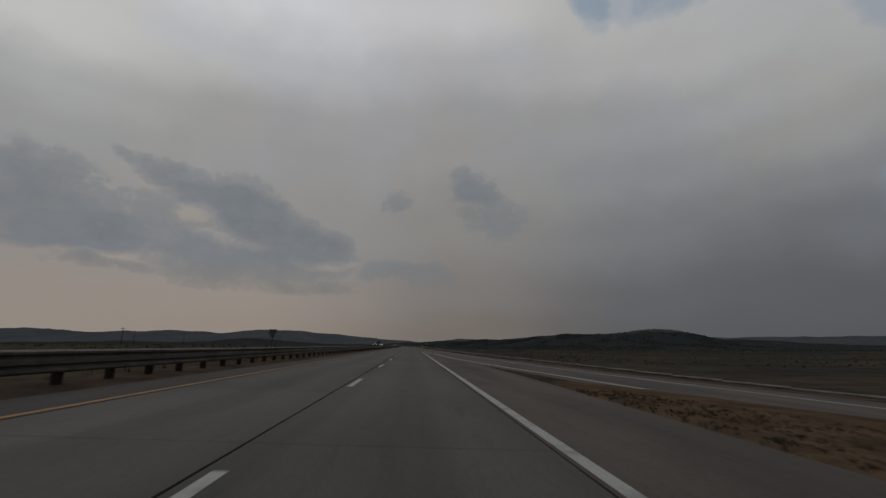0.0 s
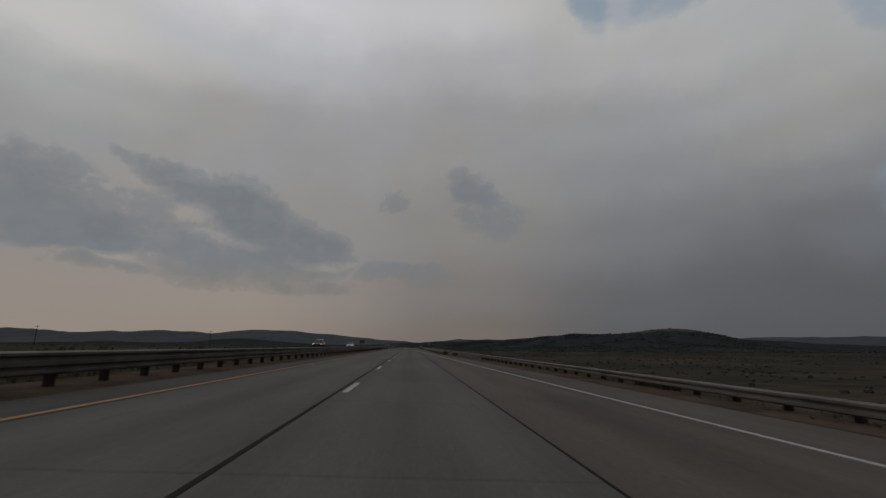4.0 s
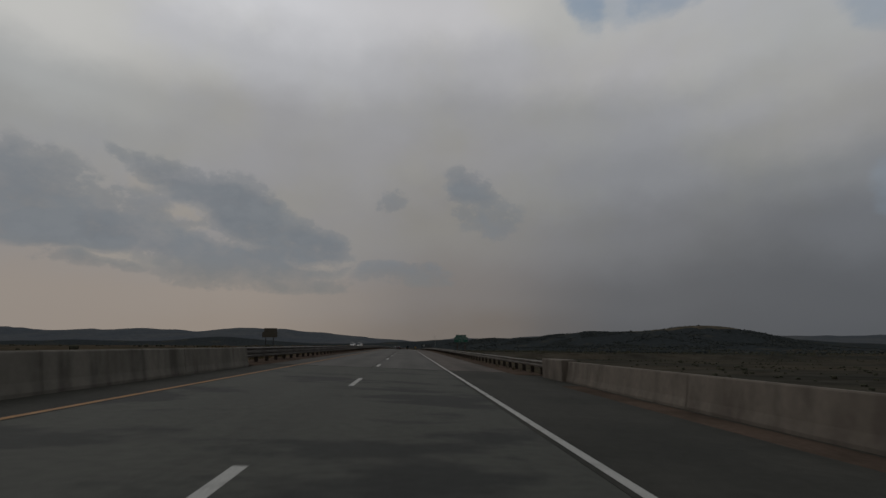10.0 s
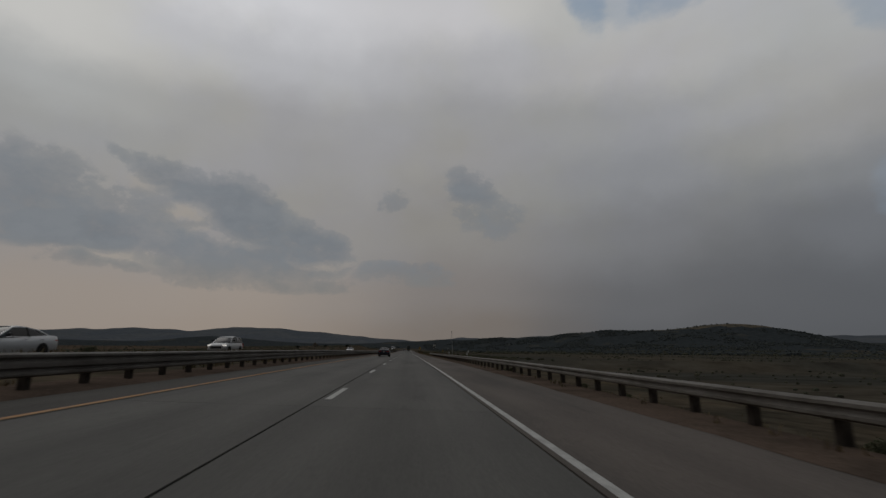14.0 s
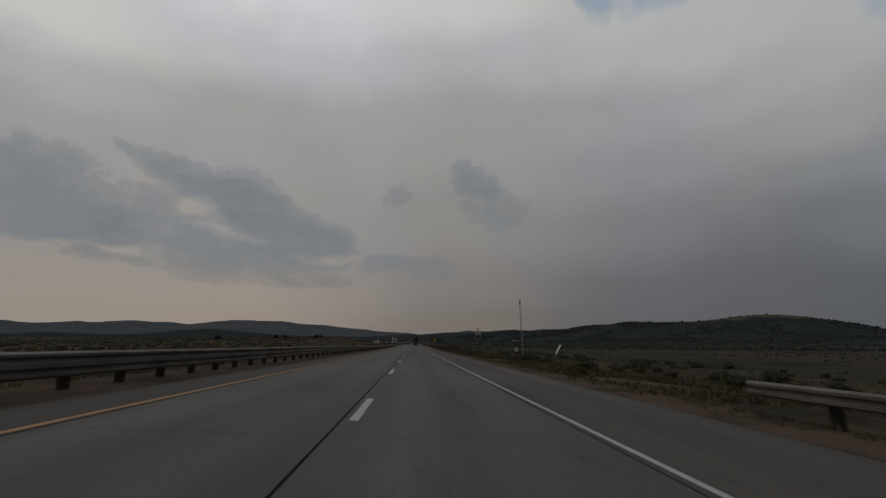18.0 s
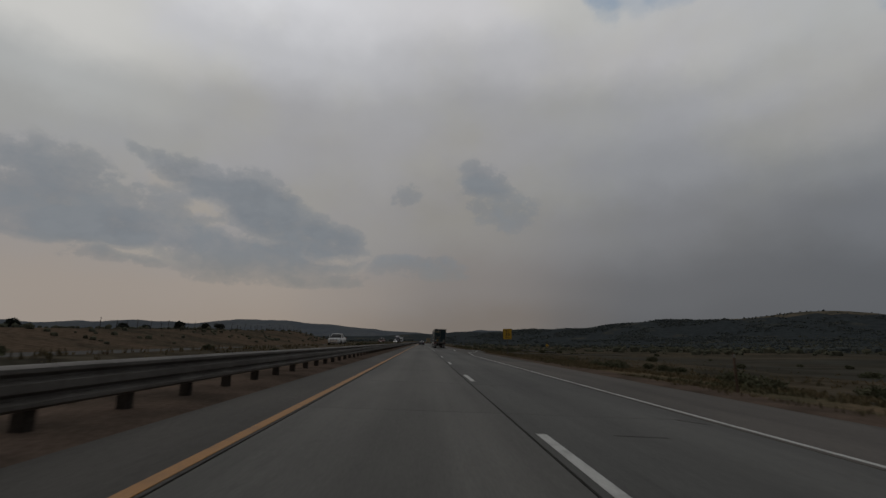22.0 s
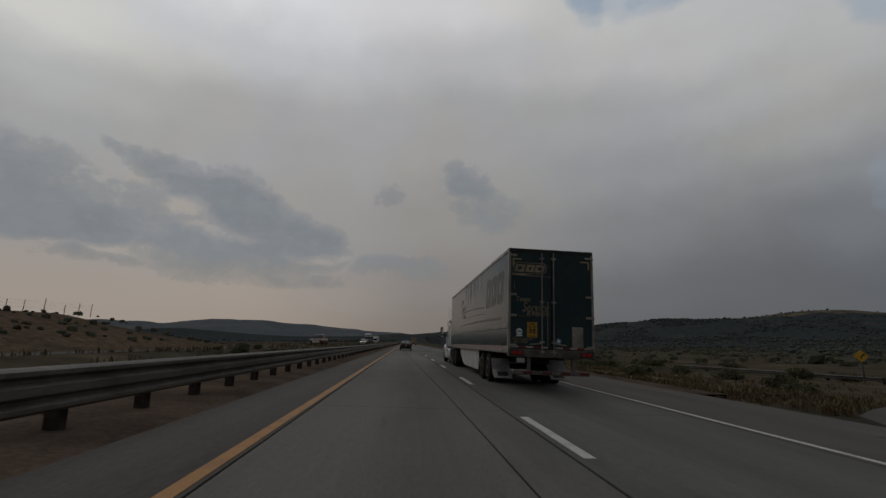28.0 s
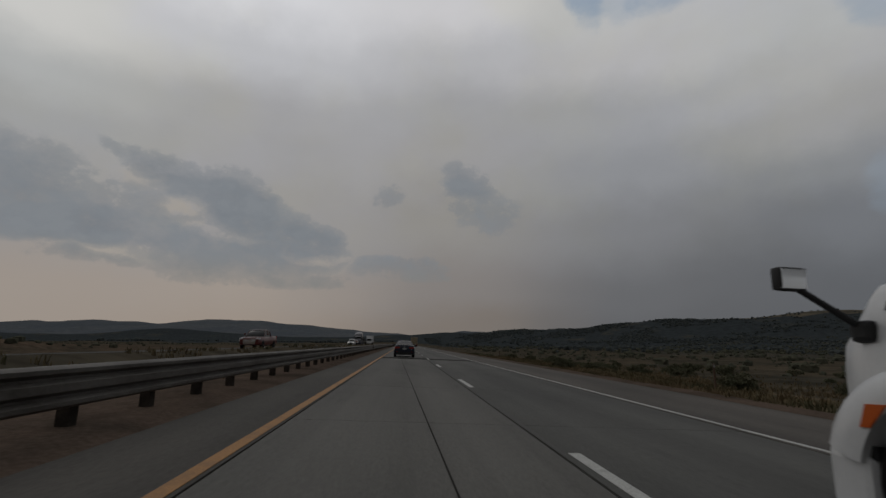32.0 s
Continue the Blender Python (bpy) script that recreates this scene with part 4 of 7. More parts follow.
def delineator(x, y, tall=1.55):
    gz = ground_z(x, y)
    s = base("delineator", pose(x, y, gz, random.uniform(-2, 2), random.uniform(-2, 2), 0), "thin dark delineator post with a white reflector at the verge", "marker post", "delineator posts")
    bm = bmesh.new(); bm_box(bm, -0.036, 0.036, -0.02, 0.02, -0.4, tall, 0.004); part("post", bm, RUST, s)
    bm = bmesh.new(); bm_box(bm, -0.04, 0.04, -0.026, -0.021, tall - 0.16, tall - 0.04); part("reflector", bm, PLATE_DULL, s)


exit_sign(); back_sign(); speed_sign(); yellow_sign(); yield_back()
diamond_sign(-25.6, 619.0, 182)
for x, y in ((14.6, 50), (9.45, 110.3), (8.6, 215.0), (8.3, 710.3), (9.4, 770), (10.5, 895), (9.9, 935)):
    delineator(x, y, 1.1 if y > 890 else 1.45)


def road_marker(x, y):
    gz = ground_z(x, y)
    s = base("orange_marker", pose(x, y, gz, 0, 0, 0), "small orange marker panel on a post in the grass", "marker")
    bm = bmesh.new(); sign_panel(bm, 0.5, 0.5, 1.2); part("panel", bm, RUST, s)
    bm = bmesh.new(); bm_box(bm, -0.04, 0.04, 0.02, 0.08, -0.4, 1.6); part("post", bm, STEELDARK, s)


road_marker(-27.5, 762)


PALESTEEL = material("pale_galvanised_steel", (0.42, 0.42, 0.41), 0.6, 0.1, second=(0.30, 0.30, 0.29), scale=3, grain=0.1)


def weather_mast():
    x, y = 24.05, 713.4
    gz = ground_z(x, y)
    s = base("weather_mast", pose(x, y, gz, 0, -1.5, 0), "slender pale lattice weather mast with instruments and an equipment cabinet", "mast")
    top, w = 12.3, 0.25
    legs = [(w, 0), (-w * 0.5, w * 0.87), (-w * 0.5, -w * 0.87)]
    for lx, ly in legs:
        bm = bmesh.new(); bm_tube(bm, (lx, ly, -0.3), (lx * 0.6, ly * 0.6, top), 0.03, n=6); part("leg", bm, PALESTEEL, s)
    bm = bmesh.new()
    for k in range(38):
        z, z2 = k * top / 38, (k + 1) * top / 38
        for a in range(3):
            f, f2 = 1 - 0.4 * z / top, 1 - 0.4 * z2 / top
            p, q = legs[a], legs[(a + 1) % 3]
            bm_tube(bm, (p[0] * f, p[1] * f, z), (q[0] * f2, q[1] * f2, z2), 0.012, n=4, cap=False)
    part("lattice", bm, PALESTEEL, s)
    bm = bmesh.new(); bm_tube(bm, (-0.55, 0, top - 0.15), (0.2, 0, top - 0.15), 0.025, n=6); bm_lathe(bm, [(-0.1, 0.02), (-0.05, 0.08), (0.08, 0.08), (0.1, 0.02)], 10, "Z", (-0.55, 0, top - 0.02)); part("wind_gauge", bm, SIGN_WHITE, s)
    bm = bmesh.new(); bm_box(bm, -0.2, 0.12, -0.12, 0.1, top - 0.75, top - 0.45, 0.02); part("sensor_box", bm, SIGN_WHITE, s)
    bm = bmesh.new(); bm_tube(bm, (0, -0.3, 7.2), (0, 0, 7.2), 0.05, n=8); part("camera_arm", bm, GALV, s)


def equipment_post(x, y):
    gz = ground_z(x, y)
    s = base("equipment_post", pose(x, y, gz), "pale grey roadside instrument post with a metal cabinet and sensor arm", "cabinet")
    bm = bmesh.new(); bm_box(bm, -0.3, 0.3, -0.15, 0.15, 0.9, 3.3, 0.03); part("housing", bm, GALV, s)
    bm = bmesh.new(); bm_box(bm, -0.42, 0.15, -0.45, -0.155, 1.25, 2.0, 0.02); part("cabinet_box", bm, SIGN_WHITE, s)
    bm = bmesh.new(); bm_tube(bm, (0.05, 0, -0.4), (0.05, 0, 0.95), 0.11, n=10); part("pole", bm, GALV, s)
    bm = bmesh.new(); bm_tube(bm, (-0.8, -0.1, 3.36), (0.3, -0.1, 3.36), 0.03, n=6); bm_box(bm, -0.95, -0.6, -0.2, 0.0, 3.3, 3.42, 0.02); part("sensor_arm", bm, SIGN_WHITE, s)


def utility_box(x, y):
    s = base("utility_box", pose(x, y, ground_z(x, y)), "small grey metal utility box standing in dry grass", "utility box")
    bm = bmesh.new(); bm_box(bm, -0.4, 0.4, -0.3, 0.3, -0.2, 1.25, 0.05); part("body", bm, GALV, s)
    bm = bmesh.new(); bm_box(bm, -0.44, 0.44, -0.34, 0.34, 1.25, 1.33, 0.02); part("lid", bm, GALV, s)


def solar_panel(x, y):
    s = base("solar_panel", pose(x, y, ground_z(x, y)), "tilted pale solar panel on a short pole in the grass", "solar panel")
    bm = bmesh.new(); bm_tube(bm, (0, 0, -0.4), (0, 0, 1.7), 0.06, n=8); part("pole", bm, GALV, s)
    bm = bmesh.new(); bm_prism(bm, [(-0.5, 0.9), (-0.44, 0.86), (0.56, 2.75), (0.5, 2.79)], "Y", -0.5, 0.5); part("panel", bm, SIGN_WHITE, s)


weather_mast(); equipment_post(22.4, 711.8); utility_box(20.5, 712.5); solar_panel(31.8, 714)

# far traffic signs near the exit
s = base("warning_sign", pose(31.3, 876.7, ground_z(31.3, 876.7), 0, 0, -30), "yellow diamond warning sign beside the exit ramp", "road sign")
bm = bmesh.new(); bm_prism(bm, [(0, 1.6), (0.46, 2.06), (0, 2.52), (-0.46, 2.06)], "Y", 0, 0.012); part("panel", bm, SIGN_YELLOW, s)
bm = bmesh.new(); bm_prism(bm, [(-0.04, 1.85), (0.04, 1.85), (0.05, 2.02), (0.16, 2.1), (0.19, 2.04), (0.26, 2.2), (0.1, 2.24), (0.13, 2.17), (-0.02, 2.07)], "Y", -0.004, 0.0); part("arrow", bm, SIGN_BLACK, s)
bm = bmesh.new(); bm_box(bm, -0.05, 0.05, 0.02, 0.1, -0.6, 2.3); part("post", bm, GALV, s)


def utility_pole(x, y, h=9.0):
    gz = ground_z(x, y)
    s = base("utility_pole", pose(x, y, gz), "weathered wooden utility pole out on the prairie", "utility pole", "utility poles")
    bm = bmesh.new(); bm_tube(bm, (0, 0, -0.5), (0, 0, h), 0.16, 0.11, 8); part("pole", bm, POSTWOOD, s)
    bm = bmesh.new(); bm_box(bm, -1.1, 1.1, -0.06, 0.06, h - 0.6, h - 0.45); part("crossarm", bm, POSTWOOD, s)


for x, y in ((-150, 255), (-174, 308), (-168, 360), (-120, 430)):
    utility_pole(x, y)


def field_fence():
    s = base("wire_fence", pose(0, 0, 0), "wire fence on crooked wooden posts along the bank crest", "fence")
    ys = np.arange(812, 908, 2.6)
    tops = []
    for i, y in enumerate(ys):
        y = float(y)
        x = -41.0 + 0.25 * math.sin(i * 1.7)
        gz = ground_z(x, y)
        h = 1.1 + 0.3 * noise.noise((i * 0.9, 0, 0)) + (0.25 if i % 3 == 0 else 0)
        bm = bmesh.new()
        bm_tube(bm, (x, y, gz - 0.3), (x + random.uniform(-0.06, 0.06), y + random.uniform(-0.08, 0.08), gz + h), 0.04, 0.032, 6)
        part("post", bm, POSTWOOD, s)
        tops.append((x, y, gz))
    for h in (0.4, 0.75, 1.05):
        bm = bmesh.new()
        for a, b in zip(tops, tops[1:]):
            bm_tube(bm, (a[0], a[1], a[2] + h), (b[0], b[1], b[2] + h), 0.006, n=3, cap=False)
        part("wire", bm, STEELDARK, s)


field_fence()

# the dirt tongue between ramp and carriageway, verge dirt, and road litter
GORE = material("gore_grass_dirt", (0.15, 0.105, 0.07), 0.97, second=(0.095, 0.07, 0.048), scale=0.8, fine=10, grain=0.35, bump=0.4, spec=0.0)
gore = [(-50, 6.9, 20.4), (-20, 6.9, 17.2), (-6, 6.9, 15.8), (4, 6.95, 14.3), (10, 7.0, 12.4), (15, 7.05, 10.6), (17.2, 7.1, 9.9), (19, 7.5, 8.6), (19.6, 7.9, 8.1)]
vs, fs = [], []
for y, a, b in gore:
    for x, dz in ((a, 0.0), (a + 0.15, 0.05), ((a + b) / 2, 0.07), (b - 0.1 if b - a > 0.3 else b, 0.05), (b, 0.0)):
        vs.append((x, y, road_z(x, y) + dz - 0.002))
for j in range(len(gore) - 1):
    for k in range(4):
        o = j * 5 + k
        fs.append((o, o + 1, o + 6, o + 5))
tagged(raw("gore_dirt", vs, fs, GORE), "brown dirt island between ramp and carriageway", "dirt", kind="structure")


def dirt_strip(name, tl, tr, y0, y1, label):
    vs, fs = [], []
    ys = list(np.arange(y0, y1, 2.0))
    for y in ys:
        y = float(y)
        xl = (tl if isinstance(tl, float) else lerp_table(tl, y)) + 0.10 * noise.noise((y * 0.4, 1, 0)) + 0.05 * noise.noise((y * 1.7, 2, 0))
        xr = tr if isinstance(tr, float) else lerp_table(tr, y)
        for k in range(5):
            x = xl + (xr - xl) * k / 4
            z = road_z(x, y) + (0.004 if k == 0 else 0.025 + 0.02 * noise.noise((x * 2, y * 0.6, 4)))
            if k == 4:
                z = min(z, ground_z(x, y) + 0.02)
            vs.append((x, y, z))
    for j in range(len(ys) - 1):
        for k in range(4):
            o = j * 5 + k
            fs.append((o, o + 1, o + 6, o + 5))
    tagged(raw(name, vs, fs, DIRT, True), label, "dirt", kind="structure")


dirt_strip("verge_median", -7.6, -5.2, -40, 296, "bare reddish dirt under the median guardrail")
dirt_strip("verge_median_far", -7.6, -5.2, 364, 1000, "bare reddish dirt under the median guardrail")
dirt_strip("verge_right", [(222, 6.9), (262, 6.85), (299, 7.3)], [(218, 10.3), (235, 9.4), (262, 8.5), (299, 8.25)], 218, 299, "dirt and dry weeds against the barrier")
dirt_strip("verge_right_far", [(363, 7.0), (626, 7.0)], [(363, 9.2), (626, 9.2)], 364, 826, "bare dirt verge beside the shoulder")
dirt_strip("verge_right_end", 7.0, 8.4, 859, 1000, "bare dirt verge beside the shoulder")
dirt_strip("verge_ramp", [(y, x + 2.35) for y, x in OUT if y < 225], [(y, x + 4.6) for y, x in OUT if y < 225], -60, 222, "dirt verge beside the entrance ramp")
dirt_strip("deck_grit", 7.2, 8.22, 300, 360, "grit gathered at the foot of the barrier")


def turf_strip(name, tl, width, y0, y1, label):
    """Thin brown turf lying on the land beside the shoulder, ragged at both edges."""
    vs, fs = [], []
    ys = list(np.arange(y0, y1, 2.5))
    for y in ys:
        y = float(y)
        xl = tl if isinstance(tl, float) else lerp_table(tl, y)
        w = width * (1 + 0.3 * noise.noise((y * 0.05, 6, 0)) + 0.15 * noise.noise((y * 0.4, 2, 0)))
        for k in range(9):
            x = xl + 0.12 * noise.noise((y * 0.7, 3, 0)) + w * k / 8
            vs.append((x, y, ground_z(x, y) + (0.012 if k in (0, 8) else 0.05 + 0.03 * noise.noise((x, y * 0.5, 8)))))
    for j in range(len(ys) - 1):
        for k in range(8):
            o = j * 9 + k
            fs.append((o, o + 1, o + 10, o + 9))
    tagged(raw(name, vs, fs, TURF, True), label, "grass", kind="structure")


TURF = material("brown_turf", (0.150, 0.112, 0.074), 0.97, second=(0.09, 0.08, 0.052), scale=0.35, fine=6, grain=0.45, bump=0.5, bump_scale=14, spec=0.0)
turf_strip("turf_verge", 8.3, 6.5, 624, 816, "dry brown turf along the right-hand verge")
turf_strip("turf_verge_far", 7.9, 7.0, 862, 1010, "dry brown turf along the right-hand verge")
turf_strip("turf_ramp", [(816, 8.4), (824, 8.4), (831, 9.0), (838, 9.5), (846, 10.8), (850, 12.4)], 6.0, 816, 850, "dry brown turf beside the exit ramp")


def litter(x, y, size, mat, label):
    bm = bmesh.new()
    bmesh.ops.create_icosphere(bm, subdivisions=2, radius=size)
    for v in bm.verts:
        v.co *= 1 + 0.5 * noise.noise(v.co * (1.6 / size) + Vector((x, y, 0)))
        v.co.z = max(v.co.z * 0.42, -size * 0.12)
    ob = new("road_debris", finish("road_debris", bm, mat, True))
    ob.matrix_basis = pose(x, y, road_z(x, y) + size * 0.12, 0, 0, x * 40)
    tagged(ob, label, "debris", "road debris")


litter(4.8, 657.1, 0.16, STEELDARK, "dark scrap of torn tyre lying on the shoulder")
litter(5.3, 78.0, 0.07, STEELDARK, "small dark stone on the shoulder")
litter(-0.4, 839.5, 0.05, STEELDARK, "small dark rubber scrap on the lane")
litter(6.0, 362.0, 0.06, STEELDARK, "small dark stone on the bridge shoulder")
for x, y in ((-7.0, 731), (-6.9, 215), (-7.0, 262), (-7.1, 596), (-7.2, 838)):
    litter(x, y, 0.09, SIGN_WHITE, "pale scrap of paper caught under the guardrail")


def skid(x, y, ln, turn, w=0.035):
    bm = bmesh.new()
    bm_box(bm, -w / 2, w / 2, 0, ln, 0.0015, 0.003)
    ob = new("crack", finish("crack", bm, JOINT))
    ob.parent = road
    ob.matrix_basis = tilt(x, y) @ pose(0, 0, 0, 0, 0, turn)


for x, y, ln, turn, *wide in ((1.4, 41.3, 0.8, 40), (5.4, 44.5, 1.6, 88), (1.0, 74.5, 0.5, 80), (2.2, 415.3, 0.62, -91, 0.045), (2.85, 415.28, 0.4, -88, 0.03), (3.2, 657.6, 0.7, 10), (-2.6, 827.6, 0.5, 35),
                       (1.9, 760.6, 0.8, 86), (3.4, 762.0, 0.6, 40), (5.4, 455.0, 1.2, 88), (6.3, 852.0, 0.6, 70), (5.9, 851.2, 0.5, 90)):
    skid(x, y, ln, turn, *wide)
# wheel-path seams between patched slabs, and thin sealed cracks
line("sealed_seam", -0.2, 0.075, 84, 205, JOINT, 12)
line("sealed_seam", 3.62, 0.035, 104, 298, JOINT, 12)
line("sealed_seam", [(827, -0.75), (856, -1.1), (872, -1.44), (930, -2.6)], 0.018, 827, 930, JOINT, 6)

# ---- planting ----


def foliage(bm, c, rx, ry, rz, n, size, rnd):
    """Many small leaf blades through an uneven clump."""
    for _ in range(n):
        u = Vector((rnd.gauss(0, 1), rnd.gauss(0, 1), rnd.gauss(0, 1))).normalized() * rnd.uniform(0.45, 1.0) ** 0.6
        lump = 0.78 + 0.45 * noise.noise(u * 2.2 + Vector(c))
        p = Vector((c[0] + u.x * rx * lump, c[1] + u.y * ry * lump, c[2] + u.z * rz * lump))
        d = Vector((rnd.uniform(-1, 1), rnd.uniform(-1, 1), rnd.uniform(-0.3, 1.2))).normalized()
        s = d.cross(Vector((rnd.uniform(-1, 1), rnd.uniform(-1, 1), rnd.uniform(-1, 1)))).normalized()
        k = size * rnd.uniform(0.6, 1.5)
        a = [bm.verts.new(q) for q in (p - s * k * 0.35, p + s * k * 0.35, p + d * k * 1.5 + s * k * 0.15, p + d * k * 1.5 - s * k * 0.15)]
        bm.faces.new(a)


def bush_meshes(seed, r, h, mat, n):
    rnd = random.Random(seed)
    bm = bmesh.new()
    for k in range(7):
        a = rnd.uniform(0, 6.28)
        bm_tube(bm, (0, 0, -0.1), (0.6 * r * math.cos(a), 0.6 * r * math.sin(a), h * rnd.uniform(0.5, 0.8)), 0.018, 0.006, 4, False)
    stems = finish("woody_base", bm, BARK)
    bm = bmesh.new()
    foliage(bm, (0, 0, h * 0.36), r, r, h * 0.55, n, 0.085 * max(r, 0.5), rnd)
    return stems, finish("foliage", bm, mat)


BUSHES = [bush_meshes(k, r, h, SAGE, n) for k, (r, h, n) in enumerate(((0.72, 0.66, 1500), (0.55, 0.46, 1000), (0.95, 0.85, 1900)))]


def bush(x, y, k, sc, label, z=None):
    s = base("bush", pose(x, y, ground_z(x, y) if z is None else z, 0, 0, (x * 91 + y * 37) % 360), label, "bush", "roadside bushes")
    s.scale = (sc, sc, sc)
    piece("woody_base", BUSHES[k][0], s)
    piece("foliage", BUSHES[k][1], s)


for x, y, k, sc in ((9.35, 214.9, 0, 0.85), (9.2, 213.0, 0, 0.85), (8.75, 228.5, 0, 0.95), (8.05, 248.2, 1, 0.75), (8.3, 239.5, 1, 0.6), (8.3, 262, 1, 0.6)):
    bush(x, y, k, sc, "olive green bush growing in dirt against the barrier", road_z(x, y) - 0.05)
bush(11.7, 120.3, 2, 0.85, "grey-green sagebrush against the ramp guardrail")
rb_ = random.Random(11)
for _ in range(70):
    y = rb_.uniform(630, 1000)
    x = rb_.uniform(9.2, 24) if rb_.random() < 0.75 else rb_.uniform(24, 60)
    if 822 < y < 935 and x > lerp_table(EXIT_IN, y) - 2.5 and x < lerp_table(OUT, y) + 4:
        continue
    if 800 < y < 852 and x < 15:
        continue
    bush(x, y, rb_.randrange(3), rb_.uniform(0.6, 1.15), "grey-green sagebrush in the dry grass verge")
for _ in range(34):
    y = rb_.uniform(880, 965)
    bush(rb_.uniform(11, 32), y, rb_.randrange(3), rb_.uniform(0.6, 1.2), "dark green shrub behind the grassy verge")
for _ in range(80):
    y = rb_.uniform(360, 1000)
    bush(rb_.uniform(-13.6, -8.4), y, rb_.randrange(3), rb_.uniform(0.35, 0.7), "low grey-green weed clump in the median")
for _ in range(30):
    y = rb_.uniform(10, 620)
    bush(lerp_table(RAMP_RAIL, y) + rb_.uniform(1.5, 12) if y < 214 else rb_.uniform(10.5, 22), y, rb_.randrange(3), rb_.uniform(0.6, 1.2), "grey-green sagebrush on the embankment")


def shrubs(name, count, seed, label):
    """Low shrubs behind the verge, joined."""
    rnd, vs, fs, o = random.Random(seed), [], [], 0
    me = BUSHES[1][1]
    v0 = np.array([v.co[:] for v in me.vertices])
    f0 = np.array([p.vertices[:] for p in me.polygons])
    while len(vs) < count:
        y, x = rnd.uniform(640, 1010), rnd.uniform(13, 46)
        if 800 < y < 868:
            continue
        k, a = rnd.uniform(0.7, 2.3), rnd.uniform(0, 6.28)
        c, sn = math.cos(a) * k, math.sin(a) * k
        vs.append(np.stack([v0[:, 0] * c - v0[:, 1] * sn + x, v0[:, 0] * sn + v0[:, 1] * c + y, v0[:, 2] * k * rnd.uniform(0.7, 1.1) + ground_z(x, y) - 0.05], 1))
        fs.append(f0 + o)
        o += len(v0)
    tagged(raw(name, np.concatenate(vs).tolist(), np.concatenate(fs).tolist(), SAGE), label, "shrubs", kind="stuff")


shrubs("verge_shrubs", 190, 17, "dusky green sagebrush behind the grassy verge")


def tufts(name, spots, hmin, hmax, mat, label, seed):
    rnd = random.Random(seed)
    vs, fs = [], []
    for x, y, z in spots:
        for _ in range(6):
            a = rnd.uniform(0, 6.28)
            h = rnd.uniform(hmin, hmax)
            w = 0.012 + 0.01 * rnd.random()
            bx, by = x + rnd.uniform(-0.1, 0.1), y + rnd.uniform(-0.1, 0.1)
            lx, ly = math.cos(a) * h * 0.4, math.sin(a) * h * 0.4
            px, py = -math.sin(a) * w, math.cos(a) * w
            o = len(vs)
            vs += [(bx - px, by - py, z - 0.03), (bx + px, by + py, z - 0.03), (bx + lx * 0.4 + px, by + ly * 0.4 + py, z + h * 0.65),
                   (bx + lx * 0.4 - px, by + ly * 0.4 - py, z + h * 0.65), (bx + lx, by + ly, z + h)]
            fs += [(o, o + 1, o + 2, o + 3), (o + 3, o + 2, o + 4)]
    tagged(raw(name, vs, fs, mat), label, "grass", kind="stuff")


rg = random.Random(5)
spots = []
while len(spots) < 26000:
    y = rg.uniform(615, 960)
    x = 7.7 + rg.expovariate(0.16)
    if x > 50 or (812 < y < 900 and lerp_table(EXIT_IN, y) - 1.2 < x < lerp_table(OUT, y) + 1.6):
        continue
    if noise.noise((x * 0.25, y * 0.12, 7)) < -0.2 or (x < 8.3 and rg.random() < 0.6):
        continue
    spots.append((x, y, ground_z(x, y)))
tufts("verge_grass", spots, 0.08, 0.30, GRASS, "tall dry yellow grass on the right-hand verge", 1)
spots = []
while len(spots) < 7000:
    y = rg.uniform(-20, 960)
    x = rg.uniform(-14.5, -7.3)
    if 296 < y < 364 or noise.noise((x * 0.4, y * 0.2, 3)) < 0.0:
        continue
    spots.append((x, y, ground_z(x, y)))
tufts("median_grass", spots, 0.08, 0.28, GRASS, "thin dry grass in the median", 2)
spots = []
while len(spots) < 2600:
    y = rg.uniform(0, 620)
    if 212 < y < 363:
        x = rg.uniform(7.3, 8.1) if y < 298 else 99
    else:
        x = (lerp_table(RAMP_RAIL, y) if y < 214 else 8.4) + rg.expovariate(0.25) - 0.6
    if x > 50:
        continue
    spots.append((x, y, max(ground_z(x, y), road_z(x, y) if x < 8.2 else -99)))
gore_spots = []
for _ in range(900):
    y = rg.uniform(-6, 15)
    w = float(np.interp(y, [-6, 4, 15], [14, 12, 8.5]))
    x = rg.uniform(7.05, w)
    gore_spots.append((x, y, road_z(x, y) + 0.03))
tufts("gore_grass", gore_spots, 0.03, 0.09, TURF, "short brown grass on the gore island", 11)
tufts("embankment_grass", spots, 0.06, 0.24, GRASS, "dry weeds along the guardrail and barrier", 3)


